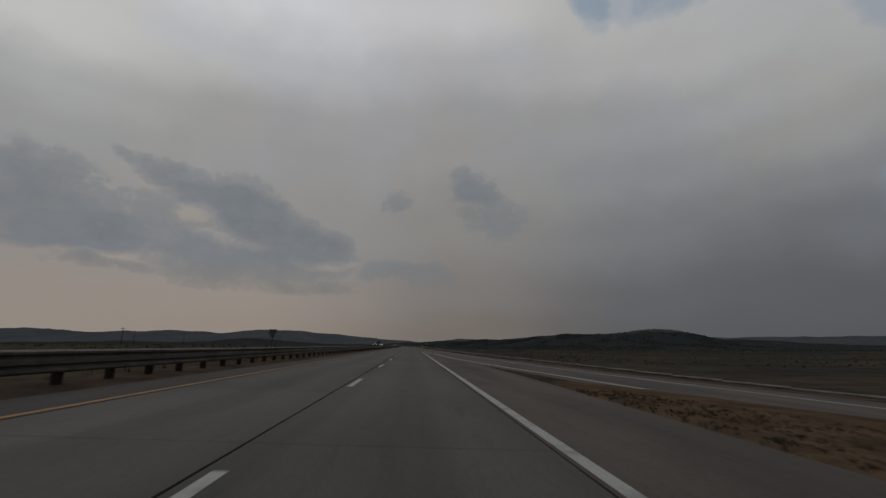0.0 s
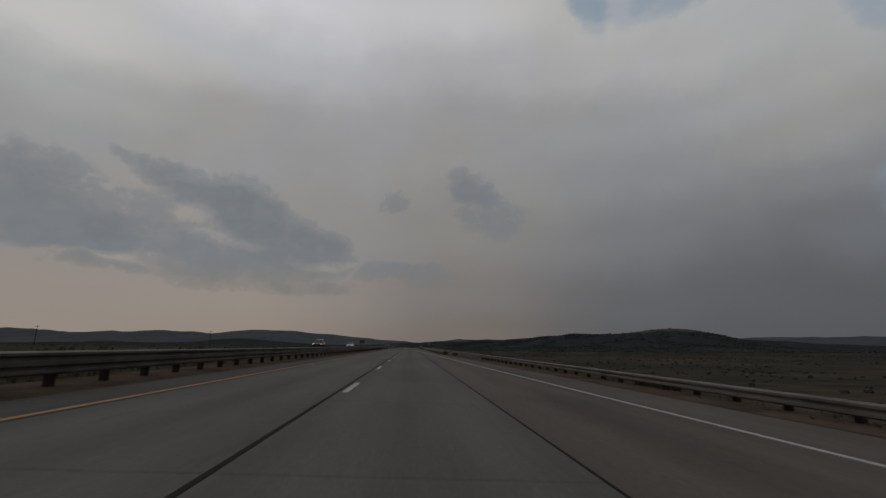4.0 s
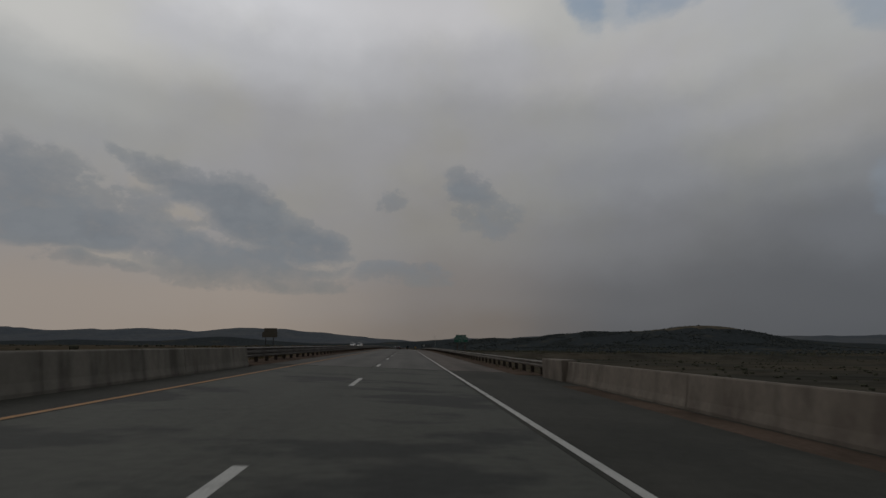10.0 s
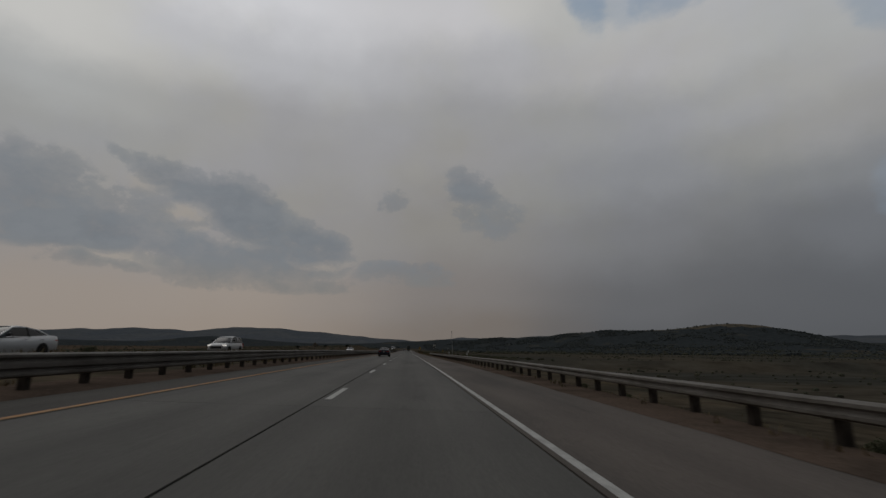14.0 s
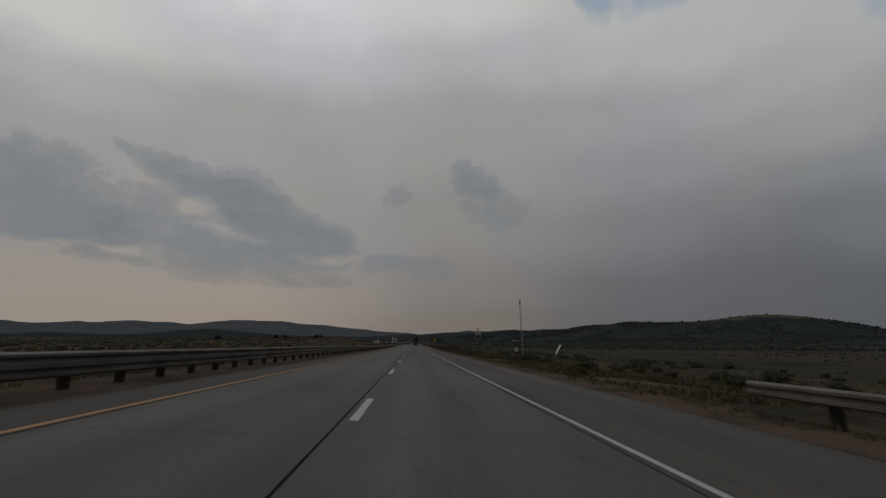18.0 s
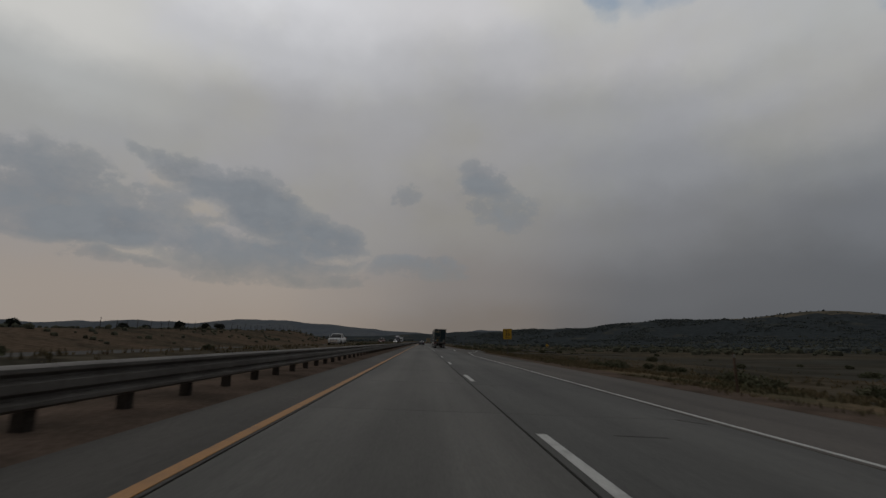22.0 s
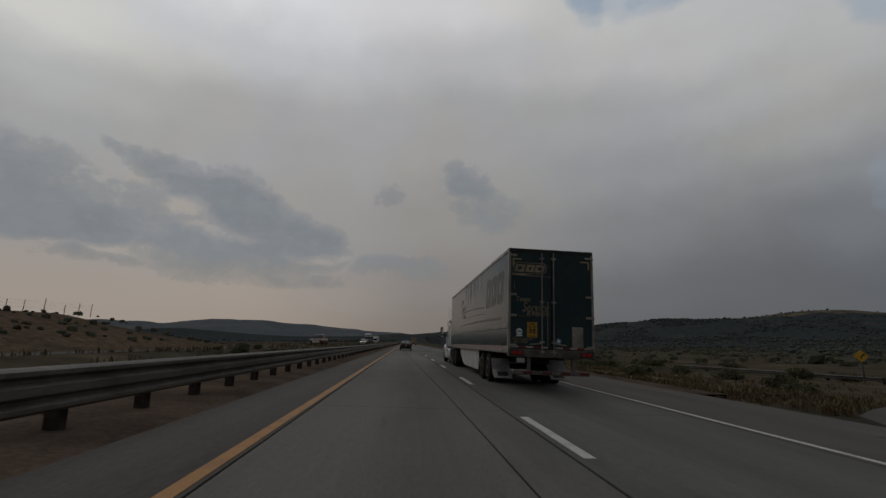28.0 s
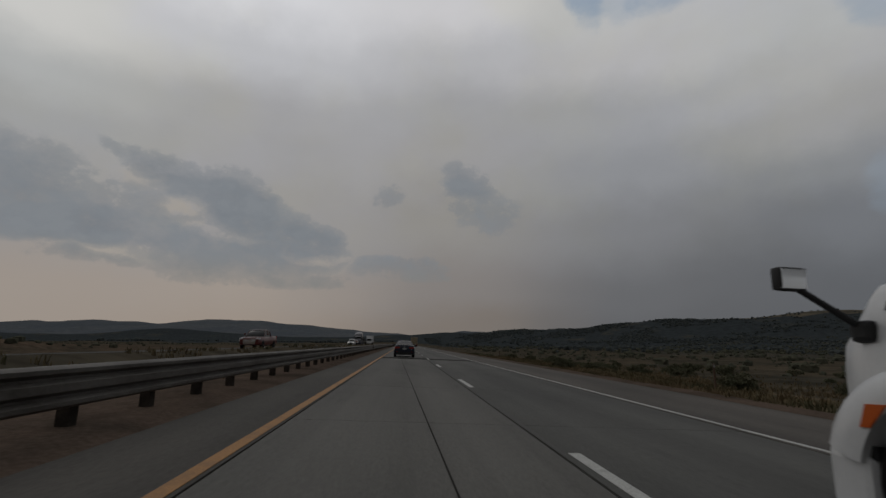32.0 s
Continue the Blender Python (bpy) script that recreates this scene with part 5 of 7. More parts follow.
def juniper(x, y, h, seed):
    rnd = random.Random(seed)
    s = base("juniper_tree", pose(x, y, ground_z(x, y)), "dark rounded juniper tree on the grassy bank", "tree", "junipers on the bank")
    bm = bmesh.new()
    bm_tube(bm, (0, 0, -0.3), (0.1, 0, h * 0.5), 0.16, 0.08, 8)
    for k in range(6):
        a = k * 1.05
        bm_tube(bm, (0.03, 0, h * 0.15 + 0.05 * k), (math.cos(a) * h * 0.4, math.sin(a) * h * 0.4, h * rnd.uniform(0.45, 0.75)), 0.07, 0.03, 5)
    part("trunk", bm, BARK, s)
    bm = bmesh.new()
    for k in range(13):
        a, r = rnd.uniform(0, 6.28), rnd.uniform(0.1, 0.6) * h
        foliage(bm, (math.cos(a) * r, math.sin(a) * r, h * rnd.uniform(0.2, 0.75) * (1.05 - 0.5 * r / h)), h * 0.33, h * 0.33, h * 0.24, 260, 0.11, rnd)
    part("crown", bm, JUNIPER, s)


for k, (x, y, h) in enumerate(((-45, 838, 1.6), (-47, 853, 1.6), (-46, 857.5, 1.8), (-62, 850, 1.6), (-75, 880, 1.8), (-70, 790, 1.7), (-58, 820, 1.5))):
    juniper(x, y, h, 40 + k)


def clump_shapes(n):
    """Ragged rounded crowns, flattened below."""
    rnd, out = random.Random(77), []
    for k in range(n):
        bm = bmesh.new()
        bmesh.ops.create_icosphere(bm, subdivisions=2 if k < 2 else 1, radius=1.0)
        for v in bm.verts:
            v.co *= rnd.uniform(0.72, 1.2) * (1 + 0.35 * noise.noise(v.co * 1.7 + Vector((k * 9, 0, 0))))
            v.co.z = v.co.z * 0.62 + 0.42 if v.co.z > -0.4 else -0.1
        bm.verts.index_update()
        out.append((np.array([v.co[:] for v in bm.verts]), np.array([[v.index for v in f.verts] for f in bm.faces])))
        bm.free()
    return out


CLUMPS = clump_shapes(7)


def far_clumps(name, spots, lo, hi, mat, label, seed):
    rnd = random.Random(seed)
    vs, fs, o = [], [], 0
    for x, y in spots:
        v, f = CLUMPS[rnd.randrange(len(CLUMPS)) if hi > 1 else rnd.randrange(2, len(CLUMPS))]
        r, a = rnd.uniform(lo, hi), rnd.uniform(0, 6.28)
        c, sn, h = math.cos(a) * r, math.sin(a) * r, r * rnd.uniform(0.85, 1.35)
        vs.append(np.stack([v[:, 0] * c - v[:, 1] * sn + x, v[:, 0] * sn + v[:, 1] * c + y, v[:, 2] * h + ground_z(x, y)], 1))
        fs.append(f + o)
        o += len(v)
    tagged(raw(name, np.concatenate(vs).tolist(), np.concatenate(fs).tolist(), mat), label, "trees", kind="stuff")


rh = random.Random(9)
spots = []
while len(spots) < 12000:
    x, y = rh.uniform(60, 1700), rh.uniform(900, 2400)
    z = ground_z(x, y)
    if (x < 170 and y < 1150) or (z < 2 and rh.random() < 0.75) or noise.noise((x * 0.011, y * 0.007, 1)) + 0.5 * noise.noise((x * 0.04, y * 0.03, 3)) < rh.uniform(-0.15, 0.25) or (z > 56 and x > 700 and rh.random() < 0.93):
        continue
    spots.append((x, y))
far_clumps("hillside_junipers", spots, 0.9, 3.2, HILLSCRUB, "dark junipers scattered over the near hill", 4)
spots = []
while len(spots) < 3600:
    x, y = rh.uniform(50, 760), rh.uniform(880, 1700)
    if noise.noise((x * 0.015, y * 0.015, 2)) < rh.uniform(-0.4, 0.4) or ground_z(x, y) > 12:
        continue
    spots.append((x, y))
far_clumps("foot_scrub", spots, 0.5, 1.7, OLIVE, "low dark scrub thinning out at the foot of the hill", 8)
spots = []
while len(spots) < 2600:
    x, y = rh.uniform(-1500, -30), rh.uniform(1450, 2100)
    if noise.noise((x * 0.008, y * 0.004, 1)) < 0.05:
        continue
    spots.append((x, y))
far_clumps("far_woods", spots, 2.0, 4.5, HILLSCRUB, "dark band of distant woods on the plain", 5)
spots = []
while len(spots) < 9000:
    x, y = rh.choice((-1, 1, 1)) * rh.uniform(36, 420), rh.uniform(100, 1500)
    if noise.noise((x * 0.02, y * 0.02, 1)) < -0.1 or (x < 140 and x > 0 and 780 < y < 960):
        continue
    spots.append((x, y))
far_clumps("prairie_scrub", spots, 0.2, 0.6, OLIVE, "low dark scrub dotting the prairie", 6)
spots = []
while len(spots) < 3000:
    x, y = rh.uniform(-130, -29), rh.uniform(640, 940)
    if noise.noise((x * 0.05, y * 0.05, 4)) > rh.uniform(-0.5, 0.3):
        spots.append((x, y))
far_clumps("bank_scrub", spots, 0.14, 0.45, OLIVE, "small olive scrub dotting the brown bank", 12)

# ---- vehicles ----
GLASS = material("tinted_glass", (0.012, 0.012, 0.012), 0.08, spec=0.16, grain=0)
# opaque pane; the sky showing through the cab is painted in as paleness
CABGLASS = material("sky_pale_cab_glass", (0.085, 0.10, 0.102), 0.05, spec=0.5, grain=0)
TYRE = material("tyre_rubber", (0.014, 0.0135, 0.013), 0.95, grain=0.2, spec=0.12)
ALLOY = material("alloy_rim", (0.42, 0.42, 0.43), 0.35, 0.9, grain=0.1)
CHROME = material("chrome", (0.65, 0.65, 0.66), 0.12, 1.0, grain=0)
BLACK = material("black_plastic", (0.022, 0.022, 0.023), 0.6, spec=0.3, grain=0.15)
CHASSIS = material("dirty_chassis", (0.03, 0.029, 0.027), 0.95, grain=0.3, spec=0.1)
NAVY = material("dark_navy_paint", (0.017, 0.021, 0.036), 0.3, spec=0.3, coat=0.12, grain=0.03)
WHITE = material("white_paint", (0.68, 0.69, 0.70), 0.3, coat=0.3, second=(0.62, 0.63, 0.64), scale=1.2, fine=14, grain=0.04)
SILVER = material("silver_paint", (0.45, 0.46, 0.47), 0.3, 0.5, coat=0.4, grain=0.03)
DKGREEN = material("dark_green_paint", (0.018, 0.026, 0.018), 0.25, coat=0.5, grain=0.03)
PLUM = material("dark_plum_paint", (0.02, 0.018, 0.03), 0.3, coat=0.4, grain=0.03)
TAILRED = material("tail_lamp_red", (0.33, 0.018, 0.014), 0.25, coat=0.5, grain=0)
LAMPGLASS = material("headlamp", (0.75, 0.76, 0.78), 0.15, coat=0.5, grain=0)
LAMPLIT = material("lit_headlamp", (0.9, 0.9, 0.9), 0.3, grain=0, glow=((1.0, 0.95, 0.85), 0.5))
ORANGE = material("amber_lens", (0.55, 0.10, 0.01), 0.3, grain=0)
PLATE = material("plate", (0.34, 0.35, 0.35), 0.5, grain=0.05)
TRAILER = material("dark_green_trailer_panel", (0.015, 0.029, 0.030), 0.19, spec=0.14, second=(0.021, 0.038, 0.038), scale=0.8, fine=7, grain=0.15, bump=0.06, bump_scale=1.1)
DOORPAINT = material("dark_navy_door", (0.016, 0.034, 0.042), 0.45, spec=0.25, second=(0.024, 0.042, 0.047), scale=1.2, fine=9, grain=0.12)
ALU = material("dull_aluminium", (0.33, 0.305, 0.27), 0.5, 0.5, second=(0.22, 0.2, 0.175), scale=2.0, fine=16, grain=0.15)
TAN = material("faded_tan_vinyl", (0.32, 0.26, 0.17), 0.6, second=(0.19, 0.155, 0.10), scale=3, grain=0.15)
GHOST = material("faded_dark_vinyl", (0.017, 0.020, 0.012), 0.3, spec=0.11, second=(0.013, 0.023, 0.020), scale=1.5, grain=0.15, bump=0.06, bump_scale=1.1)
RUN = material("pale_dirt_run", (0.036, 0.046, 0.050), 0.4, spec=0.15, second=(0.019, 0.034, 0.034), scale=1.5, grain=0.2)
GHOSTLINE = material("faded_outline", (0.029, 0.036, 0.034), 0.35, spec=0.15, second=(0.014, 0.026, 0.025), scale=2.0, grain=0.2)
TAPE_R = material("red_tape", (0.20, 0.022, 0.02), 0.5, grain=0.15)
TAPE_W = material("white_tape", (0.42, 0.38, 0.35), 0.5, grain=0.15)
SKIRT = material("dirty_white_skirt", (0.50, 0.49, 0.465), 0.55, second=(0.37, 0.36, 0.34), scale=1.0, fine=10, grain=0.1)
LOGOGREEN = material("logo_green", (0.04, 0.20, 0.06), 0.5, grain=0.04)
LOGOPURPLE = material("logo_slate", (0.13, 0.10, 0.11), 0.5, grain=0.04)
STICKY = material("yellow_sticker", (0.50, 0.27, 0.02), 0.5, grain=0.08)
STICKB = material("blue_sticker", (0.10, 0.20, 0.32), 0.5, grain=0.08)
MIRROR = material("mirror_glass", (0.75, 0.76, 0.77), 0.04, 1.0, grain=0)


DISC = material("grimy_wheel_disc", (0.06, 0.052, 0.042), 0.8, second=(0.035, 0.032, 0.03), scale=4, grain=0.25)
LIP = material("dull_rim_edge", (0.125, 0.105, 0.075), 0.6, 0.2, second=(0.05, 0.044, 0.034), scale=7, grain=0.3)
SPOKE = material("silver_spoke", (0.62, 0.62, 0.63), 0.35, 0.2, grain=0.05)


def wheel(parent, x, y, r, w, side, nuts=0, dish=0.06, rimr=0.62, rim=None):
    """A tyre with its rim; side +1 shows its outer face to the right."""
    rim = rim or ALLOY
    h = w / 2
    bm = bmesh.new()
    bm_lathe(bm, [(-h, r * rimr), (-h, r * 0.86), (-h * 0.86, r * 0.96), (-h * 0.5, r), (h * 0.5, r), (h * 0.86, r * 0.96), (h, r * 0.86), (h, r * rimr)], 28, "X", (x, y, r))
    t = part("wheel", bm, TYRE, parent, smooth=True)
    bm = bmesh.new()
    o = side * h
    prof = [(x + o * 0.98, r * rimr * 1.03), (x + o * 1.02, r * rimr * 0.98), (x + o - side * dish, r * rimr * 0.86), (x + o - side * dish * 1.15, r * 0.26), (x + o - side * dish * 0.2, r * 0.24), (x + o + side * 0.01, r * 0.15), (x + o + side * 0.01, r * 0.02)]
    bm_lathe(bm, [(a - x, q) for a, q in prof], 28, "X", (x, y, r))
    part("rim", bm, DISC if nuts and dish > 0 else rim, t, smooth=True)
    if nuts and dish > 0:
        bm = bmesh.new()
        lip = [(o * 1.0, r * rimr * 1.05), (o + side * 0.012, r * rimr * 1.0), (o + side * 0.004, r * rimr * 0.92), (o - side * dish * 0.25, r * rimr * 0.90), (o - side * dish * 0.97, r * rimr * 0.85), (o - side * dish * 0.97, r * rimr * 0.82)]
        bm_lathe(bm, lip, 32, "X", (x, y, r), closed=False)
        part("rim_lip", bm, LIP, t, "dull bright rim edge", True)
        bm = bmesh.new()
        bm_lathe(bm, [(o - side * dish, r * 0.2), (o - side * 0.05, r * 0.17), (o - side * 0.03, r * 0.12), (o - side * 0.025, r * 0.02)], 20, "X", (x, y, r))
        part("hub_cap", bm, DISC, t, smooth=True)
    if nuts:
        for k in range(nuts):
            a = 2 * math.pi * k / nuts
            bm = bmesh.new()
            cy, cz = y + r * 0.40 * math.cos(a), r + r * 0.40 * math.sin(a)
            bm_tube(bm, (x + o - side * dish * 1.12, cy, cz), (x + o - side * dish * 1.02, cy, cz), r * 0.075, n=8)
            part("hand_hole", bm, BLACK, t)
        for k in range(10):
            a = 2 * math.pi * (k + 0.5) / 10
            bm = bmesh.new()
            cy, cz = y + r * 0.2 * math.cos(a), r + r * 0.2 * math.sin(a)
            bm_tube(bm, (x + o - side * abs(dish) * 0.5, cy, cz), (x + o - side * abs(dish) * 0.1, cy, cz), 0.014, n=6)
            part("wheel_nut", bm, ALLOY, t)
    return t


def car_spokes(parent, x, y, r, side):
    bm = bmesh.new()
    for k in range(5):
        a = 2 * math.pi * k / 5 + 0.3
        c, s = math.cos(a), math.sin(a)
        p, q = 0.10 * r, 0.60 * r
        d = 0.085 * r
        poly = [(c * p - s * d, s * p + c * d), (c * p + s * d, s * p - c * d), (c * q + s * d * 1.5, s * q - c * d * 1.5), (c * q - s * d * 1.5, s * q + c * d * 1.5)]
        bm_prism(bm, [(y + u, r + v) for u, v in poly], "X", x + side * 0.100, x + side * 0.118)
    bm_tube(bm, (x + side * 0.10, y, r), (x + side * 0.122, y, r), 0.14 * r, n=12)
    bm_lathe(bm, [(0.108, 0.63 * r), (0.118, 0.63 * r), (0.118, 0.56 * r), (0.108, 0.56 * r)] if side > 0 else [(-0.108, 0.63 * r), (-0.118, 0.63 * r), (-0.118, 0.56 * r), (-0.108, 0.56 * r)], 24, "X", (x, y, r), closed=False)
    part("spokes", bm, SPOKE, parent)


# stations from the tail: y, bottom, top, half width; then the cabin: y, top, half width at belt, at roof
SEDAN = dict(L=4.92, W=0.935, r=0.335, axles=(1.05, 3.96),
                  body=[(0.0, 0.40, 0.86, 0.80), (0.03, 0.33, 0.98, 0.865), (0.10, 0.28, 1.06, 0.90), (0.3, 0.24, 1.08, 0.92), (0.8, 0.2, 1.06, 0.932), (1.6, 0.19, 1.0, 0.935), (2.6, 0.18, 0.965, 0.935), (3.4, 0.18, 0.95, 0.93), (3.75, 0.19, 0.93, 0.925), (4.3, 0.2, 0.84, 0.90), (4.7, 0.23, 0.73, 0.83), (4.92, 0.32, 0.6, 0.66)],
                  cab=[(0.50, 1.05, 0.80, 0.72), (0.85, 1.21, 0.82, 0.68), (1.25, 1.36, 0.84, 0.625), (1.75, 1.445, 0.85, 0.59), (2.2, 1.455, 0.85, 0.59), (2.6, 1.42, 0.86, 0.60), (3.1, 1.21, 0.87, 0.68), (3.62, 0.945, 0.87, 0.78)], pillars=(1.3, 2.25))
SUV = dict(L=4.85, W=0.95, r=0.37, axles=(0.95, 3.85),
                body=[(0.0, 0.5, 0.95, 0.82), (0.08, 0.4, 1.08, 0.9), (0.4, 0.3, 1.13, 0.94), (1.6, 0.26, 1.12, 0.95), (2.8, 0.26, 1.1, 0.95), (3.5, 0.26, 1.08, 0.94), (4.2, 0.28, 1.02, 0.91), (4.7, 0.33, 0.9, 0.84), (4.85, 0.42, 0.75, 0.7)],
                cab=[(0.08, 1.1, 0.84, 0.80), (0.3, 1.55, 0.86, 0.70), (0.6, 1.70, 0.87, 0.66), (1.6, 1.75, 0.88, 0.66), (2.3, 1.72, 0.88, 0.66), (2.7, 1.62, 0.88, 0.68), (3.55, 1.09, 0.88, 0.80)], pillars=(1.0, 2.0))
PICKUP = dict(L=5.9, W=1.0, r=0.41, axles=(1.15, 4.85),
                   body=[(0.0, 0.55, 1.3, 0.92), (0.05, 0.5, 1.36, 0.99), (0.6, 0.45, 1.36, 1.0), (2.0, 0.42, 1.36, 1.0), (2.05, 0.4, 1.28, 1.0), (3.6, 0.4, 1.26, 1.0), (4.2, 0.4, 1.24, 1.0), (5.3, 0.42, 1.2, 0.98), (5.75, 0.45, 1.12, 0.94), (5.9, 0.5, 0.95, 0.88)],
                   cab=[(2.02, 1.3, 0.90, 0.88), (2.12, 1.82, 0.88, 0.76), (2.4, 1.92, 0.88, 0.74), (3.3, 1.93, 0.89, 0.74), (3.6, 1.88, 0.89, 0.75), (4.3, 1.25, 0.90, 0.84)], pillars=(2.9, 3.0))
CARS = {"sedan": SEDAN, "suv": SUV, "pickup": PICKUP}


def car(kind, paint, m, label, lit=True, rims=True):
    c = CARS[kind]
    s = base({"sedan": "sedan_car", "suv": "sport_utility_vehicle", "pickup": "pickup_truck"}[kind], m, label, {"pickup": "pickup truck"}.get(kind, "car"))
    L_, W = c["L"], c["W"]
    bm = bmesh.new()
    loops = []
    for y, zb, zt, w in c["body"]:
        h = zt - zb
        half = [(w * 0.86, zb), (w * 0.97, zb + 0.1 * h), (w, zb + 0.38 * h), (w * 0.985, zb + 0.68 * h), (w * 0.955, zb + 0.88 * h), (w * 0.88, zt - 0.012), (w * 0.5, zt + 0.012)]
        loops.append([(x, y, z) for x, z in half] + [(-x, y, z) for x, z in half[::-1]])
    bm_loft(bm, loops)
    part("body", bm, paint, s, smooth=True)
    bm = bmesh.new()
    loops = []
    for y, zt, wb, wt in c["cab"]:
        zb = float(np.interp(y, [q[0] for q in c["body"]], [q[2] for q in c["body"]])) - 0.06
        zt = max(zt, zb + 0.05)
        half = [(wb, zb), (wb + (wt - wb) * 0.5 + 0.015, zb + (zt - zb) * 0.5), (wt, zb + (zt - zb) * 0.94), (wt * 0.8, zt)]
        loops.append([(x, y, z) for x, z in half] + [(-x, y, z) for x, z in half[::-1]])
    bm_loft(bm, loops)
    part("glasshouse", bm, GLASS, s, smooth=True)
    # roof skin and pillars
    bm = bmesh.new()
    zmax = max(q[1] for q in c["cab"])
    top = [q for q in c["cab"] if q[1] > zmax - 0.14]
    loops = []
    for y, zt, wb, wt in top:
        half = [(wt + 0.02, zt - 0.06), (wt + 0.012, zt - 0.015), (wt * 0.8, zt + 0.014), (wt * 0.3, zt + 0.022)]
        loops.append([(x, y, z) for x, z in half] + [(-x, y, z) for x, z in half[::-1]])
    bm_loft(bm, loops)
    part("roof", bm, paint, s, smooth=True)
    for sd in (-1, 1):
        bm = bmesh.new()
        a, b = c["cab"][-1], top[-1]
        bm_tube(bm, (sd * a[2] * 0.98, a[0], a[1] - 0.03), (sd * (b[3] + 0.005), b[0], b[1] - 0.04), 0.035, n=6)
        part("front_pillar", bm, paint, s)
        bm = bmesh.new()
        a, b = c["cab"][0], top[0]
        bm_tube(bm, (sd * (a[2] - 0.01), a[0] + 0.03, a[1] - 0.03), (sd * (b[3] + 0.005), b[0], b[1] - 0.04), 0.06 if kind != "sedan" else 0.05, n=6)
        part("rear_pillar", bm, paint, s)
        bm = bmesh.new()
        y = sum(c["pillars"]) / 2
        wb, wt, zt = (float(np.interp(y, [q[0] for q in c["cab"]], [q[k] for q in c["cab"]])) for k in (2, 3, 1))
        bm_tube(bm, (sd * wb, y + 0.08, zmax - 0.48), (sd * (wt + 0.012), y, zt - 0.04), 0.03, n=6)
        part("centre_pillar", bm, paint if kind != "sedan" else BLACK, s)
        bm = bmesh.new()
        ym = c["cab"][-1][0] - 0.42
        bm_box(bm, *sorted((sd * (W + 0.0), sd * (W + 0.19))), ym - 0.06, ym + 0.06, zmax - 0.5, zmax - 0.35, 0.03)
        part("door_mirror", bm, paint if kind == "pickup" else BLACK, s)
        # lamps
        bm = bmesh.new()
        y0 = L_ - 0.36
        w = float(np.interp(y0, [q[0] for q in c["body"]], [q[3] for q in c["body"]]))
        zt = float(np.interp(L_ - 0.2, [q[0] for q in c["body"]], [q[2] for q in c["body"]]))
        bm_box(bm, *sorted((sd * (w - 0.34), sd * (w - 0.02))), L_ - 0.35, L_ - 0.06, zt - 0.17, zt - 0.03, 0.03)
        part("headlamp", bm, LAMPLIT if lit else LAMPGLASS, s)
        bm = bmesh.new()
        z = c["body"][1][2] - 0.08
        if kind == "sedan":
            bm_loft(bm, [[(sd * (px + wide), yy, z + pz - 0.03) for px, pz in ((0.40, -0.02), (0.47, -0.085), (0.79, -0.105), (0.805, -0.03), (0.78, 0.045), (0.44, 0.03))] for yy, wide in ((-0.004, 0.0), (0.02, 0.045), (0.12, 0.082), (0.30, 0.105))])
        else:
            bm_box(bm, *sorted((sd * (W - 0.16), sd * (W - 0.015))), -0.015, 0.15, z - 0.32, z + 0.06, 0.02)
        part("tail_lamp", bm, TAILRED, s)
        for y in c["axles"]:
            bm = bmesh.new()
            bm_lathe(bm, [(-0.003, c["r"] * 1.13), (0.003, c["r"] * 1.1)], 24, "X", (sd * W, y, c["r"] + 0.01))
            part("wheel_arch", bm, BLACK, s)
            t = wheel(s, sd * (W - 0.095), y, c["r"], 0.225, sd, dish=0.006, rim=BLACK if rims else LIP)
            if rims:
                car_spokes(t, sd * (W - 0.095), y, c["r"], sd)
        for yh in c["pillars"]:
            bm = bmesh.new()
            bm_box(bm, *sorted((sd * (W - 0.02), sd * (W + 0.02))), yh - 0.2, yh - 0.03, c["body"][5][2] - 0.15, c["body"][5][2] - 0.12, 0.008)
            part("door_handle", bm, CHROME if kind == "sedan" else paint, s)
    bm = bmesh.new(); bm_box(bm, -W * 0.78, W * 0.78, -0.03, 0.25, 0.3, 0.46 if kind == "sedan" else 0.62, 0.03); part("rear_bumper", bm, BLACK if kind != "pickup" else CHROME, s)
    bm = bmesh.new(); bm_box(bm, -0.17, 0.17, -0.035, 0.03, c["body"][1][2] - 0.30, c["body"][1][2] - 0.16, 0.005); part("number_plate", bm, PLATE, s)
    bm = bmesh.new(); bm_box(bm, -W * 0.55, W * 0.55, L_ - 0.12, L_ + 0.005, 0.38 if kind == "sedan" else 0.5, c["body"][-1][2] - 0.02, 0.02); part("grille", bm, BLACK if kind != "pickup" else CHROME, s)
    if kind == "sedan":
        bm = bmesh.new()
        for k in range(4):
            bm_lathe(bm, [(-0.006, 0.034), (0.004, 0.034), (0.004, 0.026), (-0.006, 0.026)], 14, "Y", (-0.066 + 0.044 * k, -0.0, c["body"][1][2] - 0.07), closed=False)
        part("badge", bm, SPOKE, s)
        bm = bmesh.new(); bm_box(bm, -0.80, 0.80, -0.012, 0.04, 0.555, 0.567); part("bumper_seam", bm, BLACK, s)
        bm = bmesh.new(); bm_box(bm, -0.62, 0.62, -0.036, 0.05, 0.27, 0.36, 0.02); part("diffuser", bm, BLACK, s)
        for sd in (-1, 1):
            bm = bmesh.new(); bm_box(bm, *sorted((sd * 0.56, sd * 0.74)), -0.016, 0.02, 0.475, 0.50, 0.004); part("reflector", bm, TAILRED, s)
            bm = bmesh.new(); bm_box(bm, *sorted((sd * 0.60, sd * 0.68)), -0.006, 0.01, 0.70, 0.715, 0.002); part("model_badge", bm, SPOKE, s)
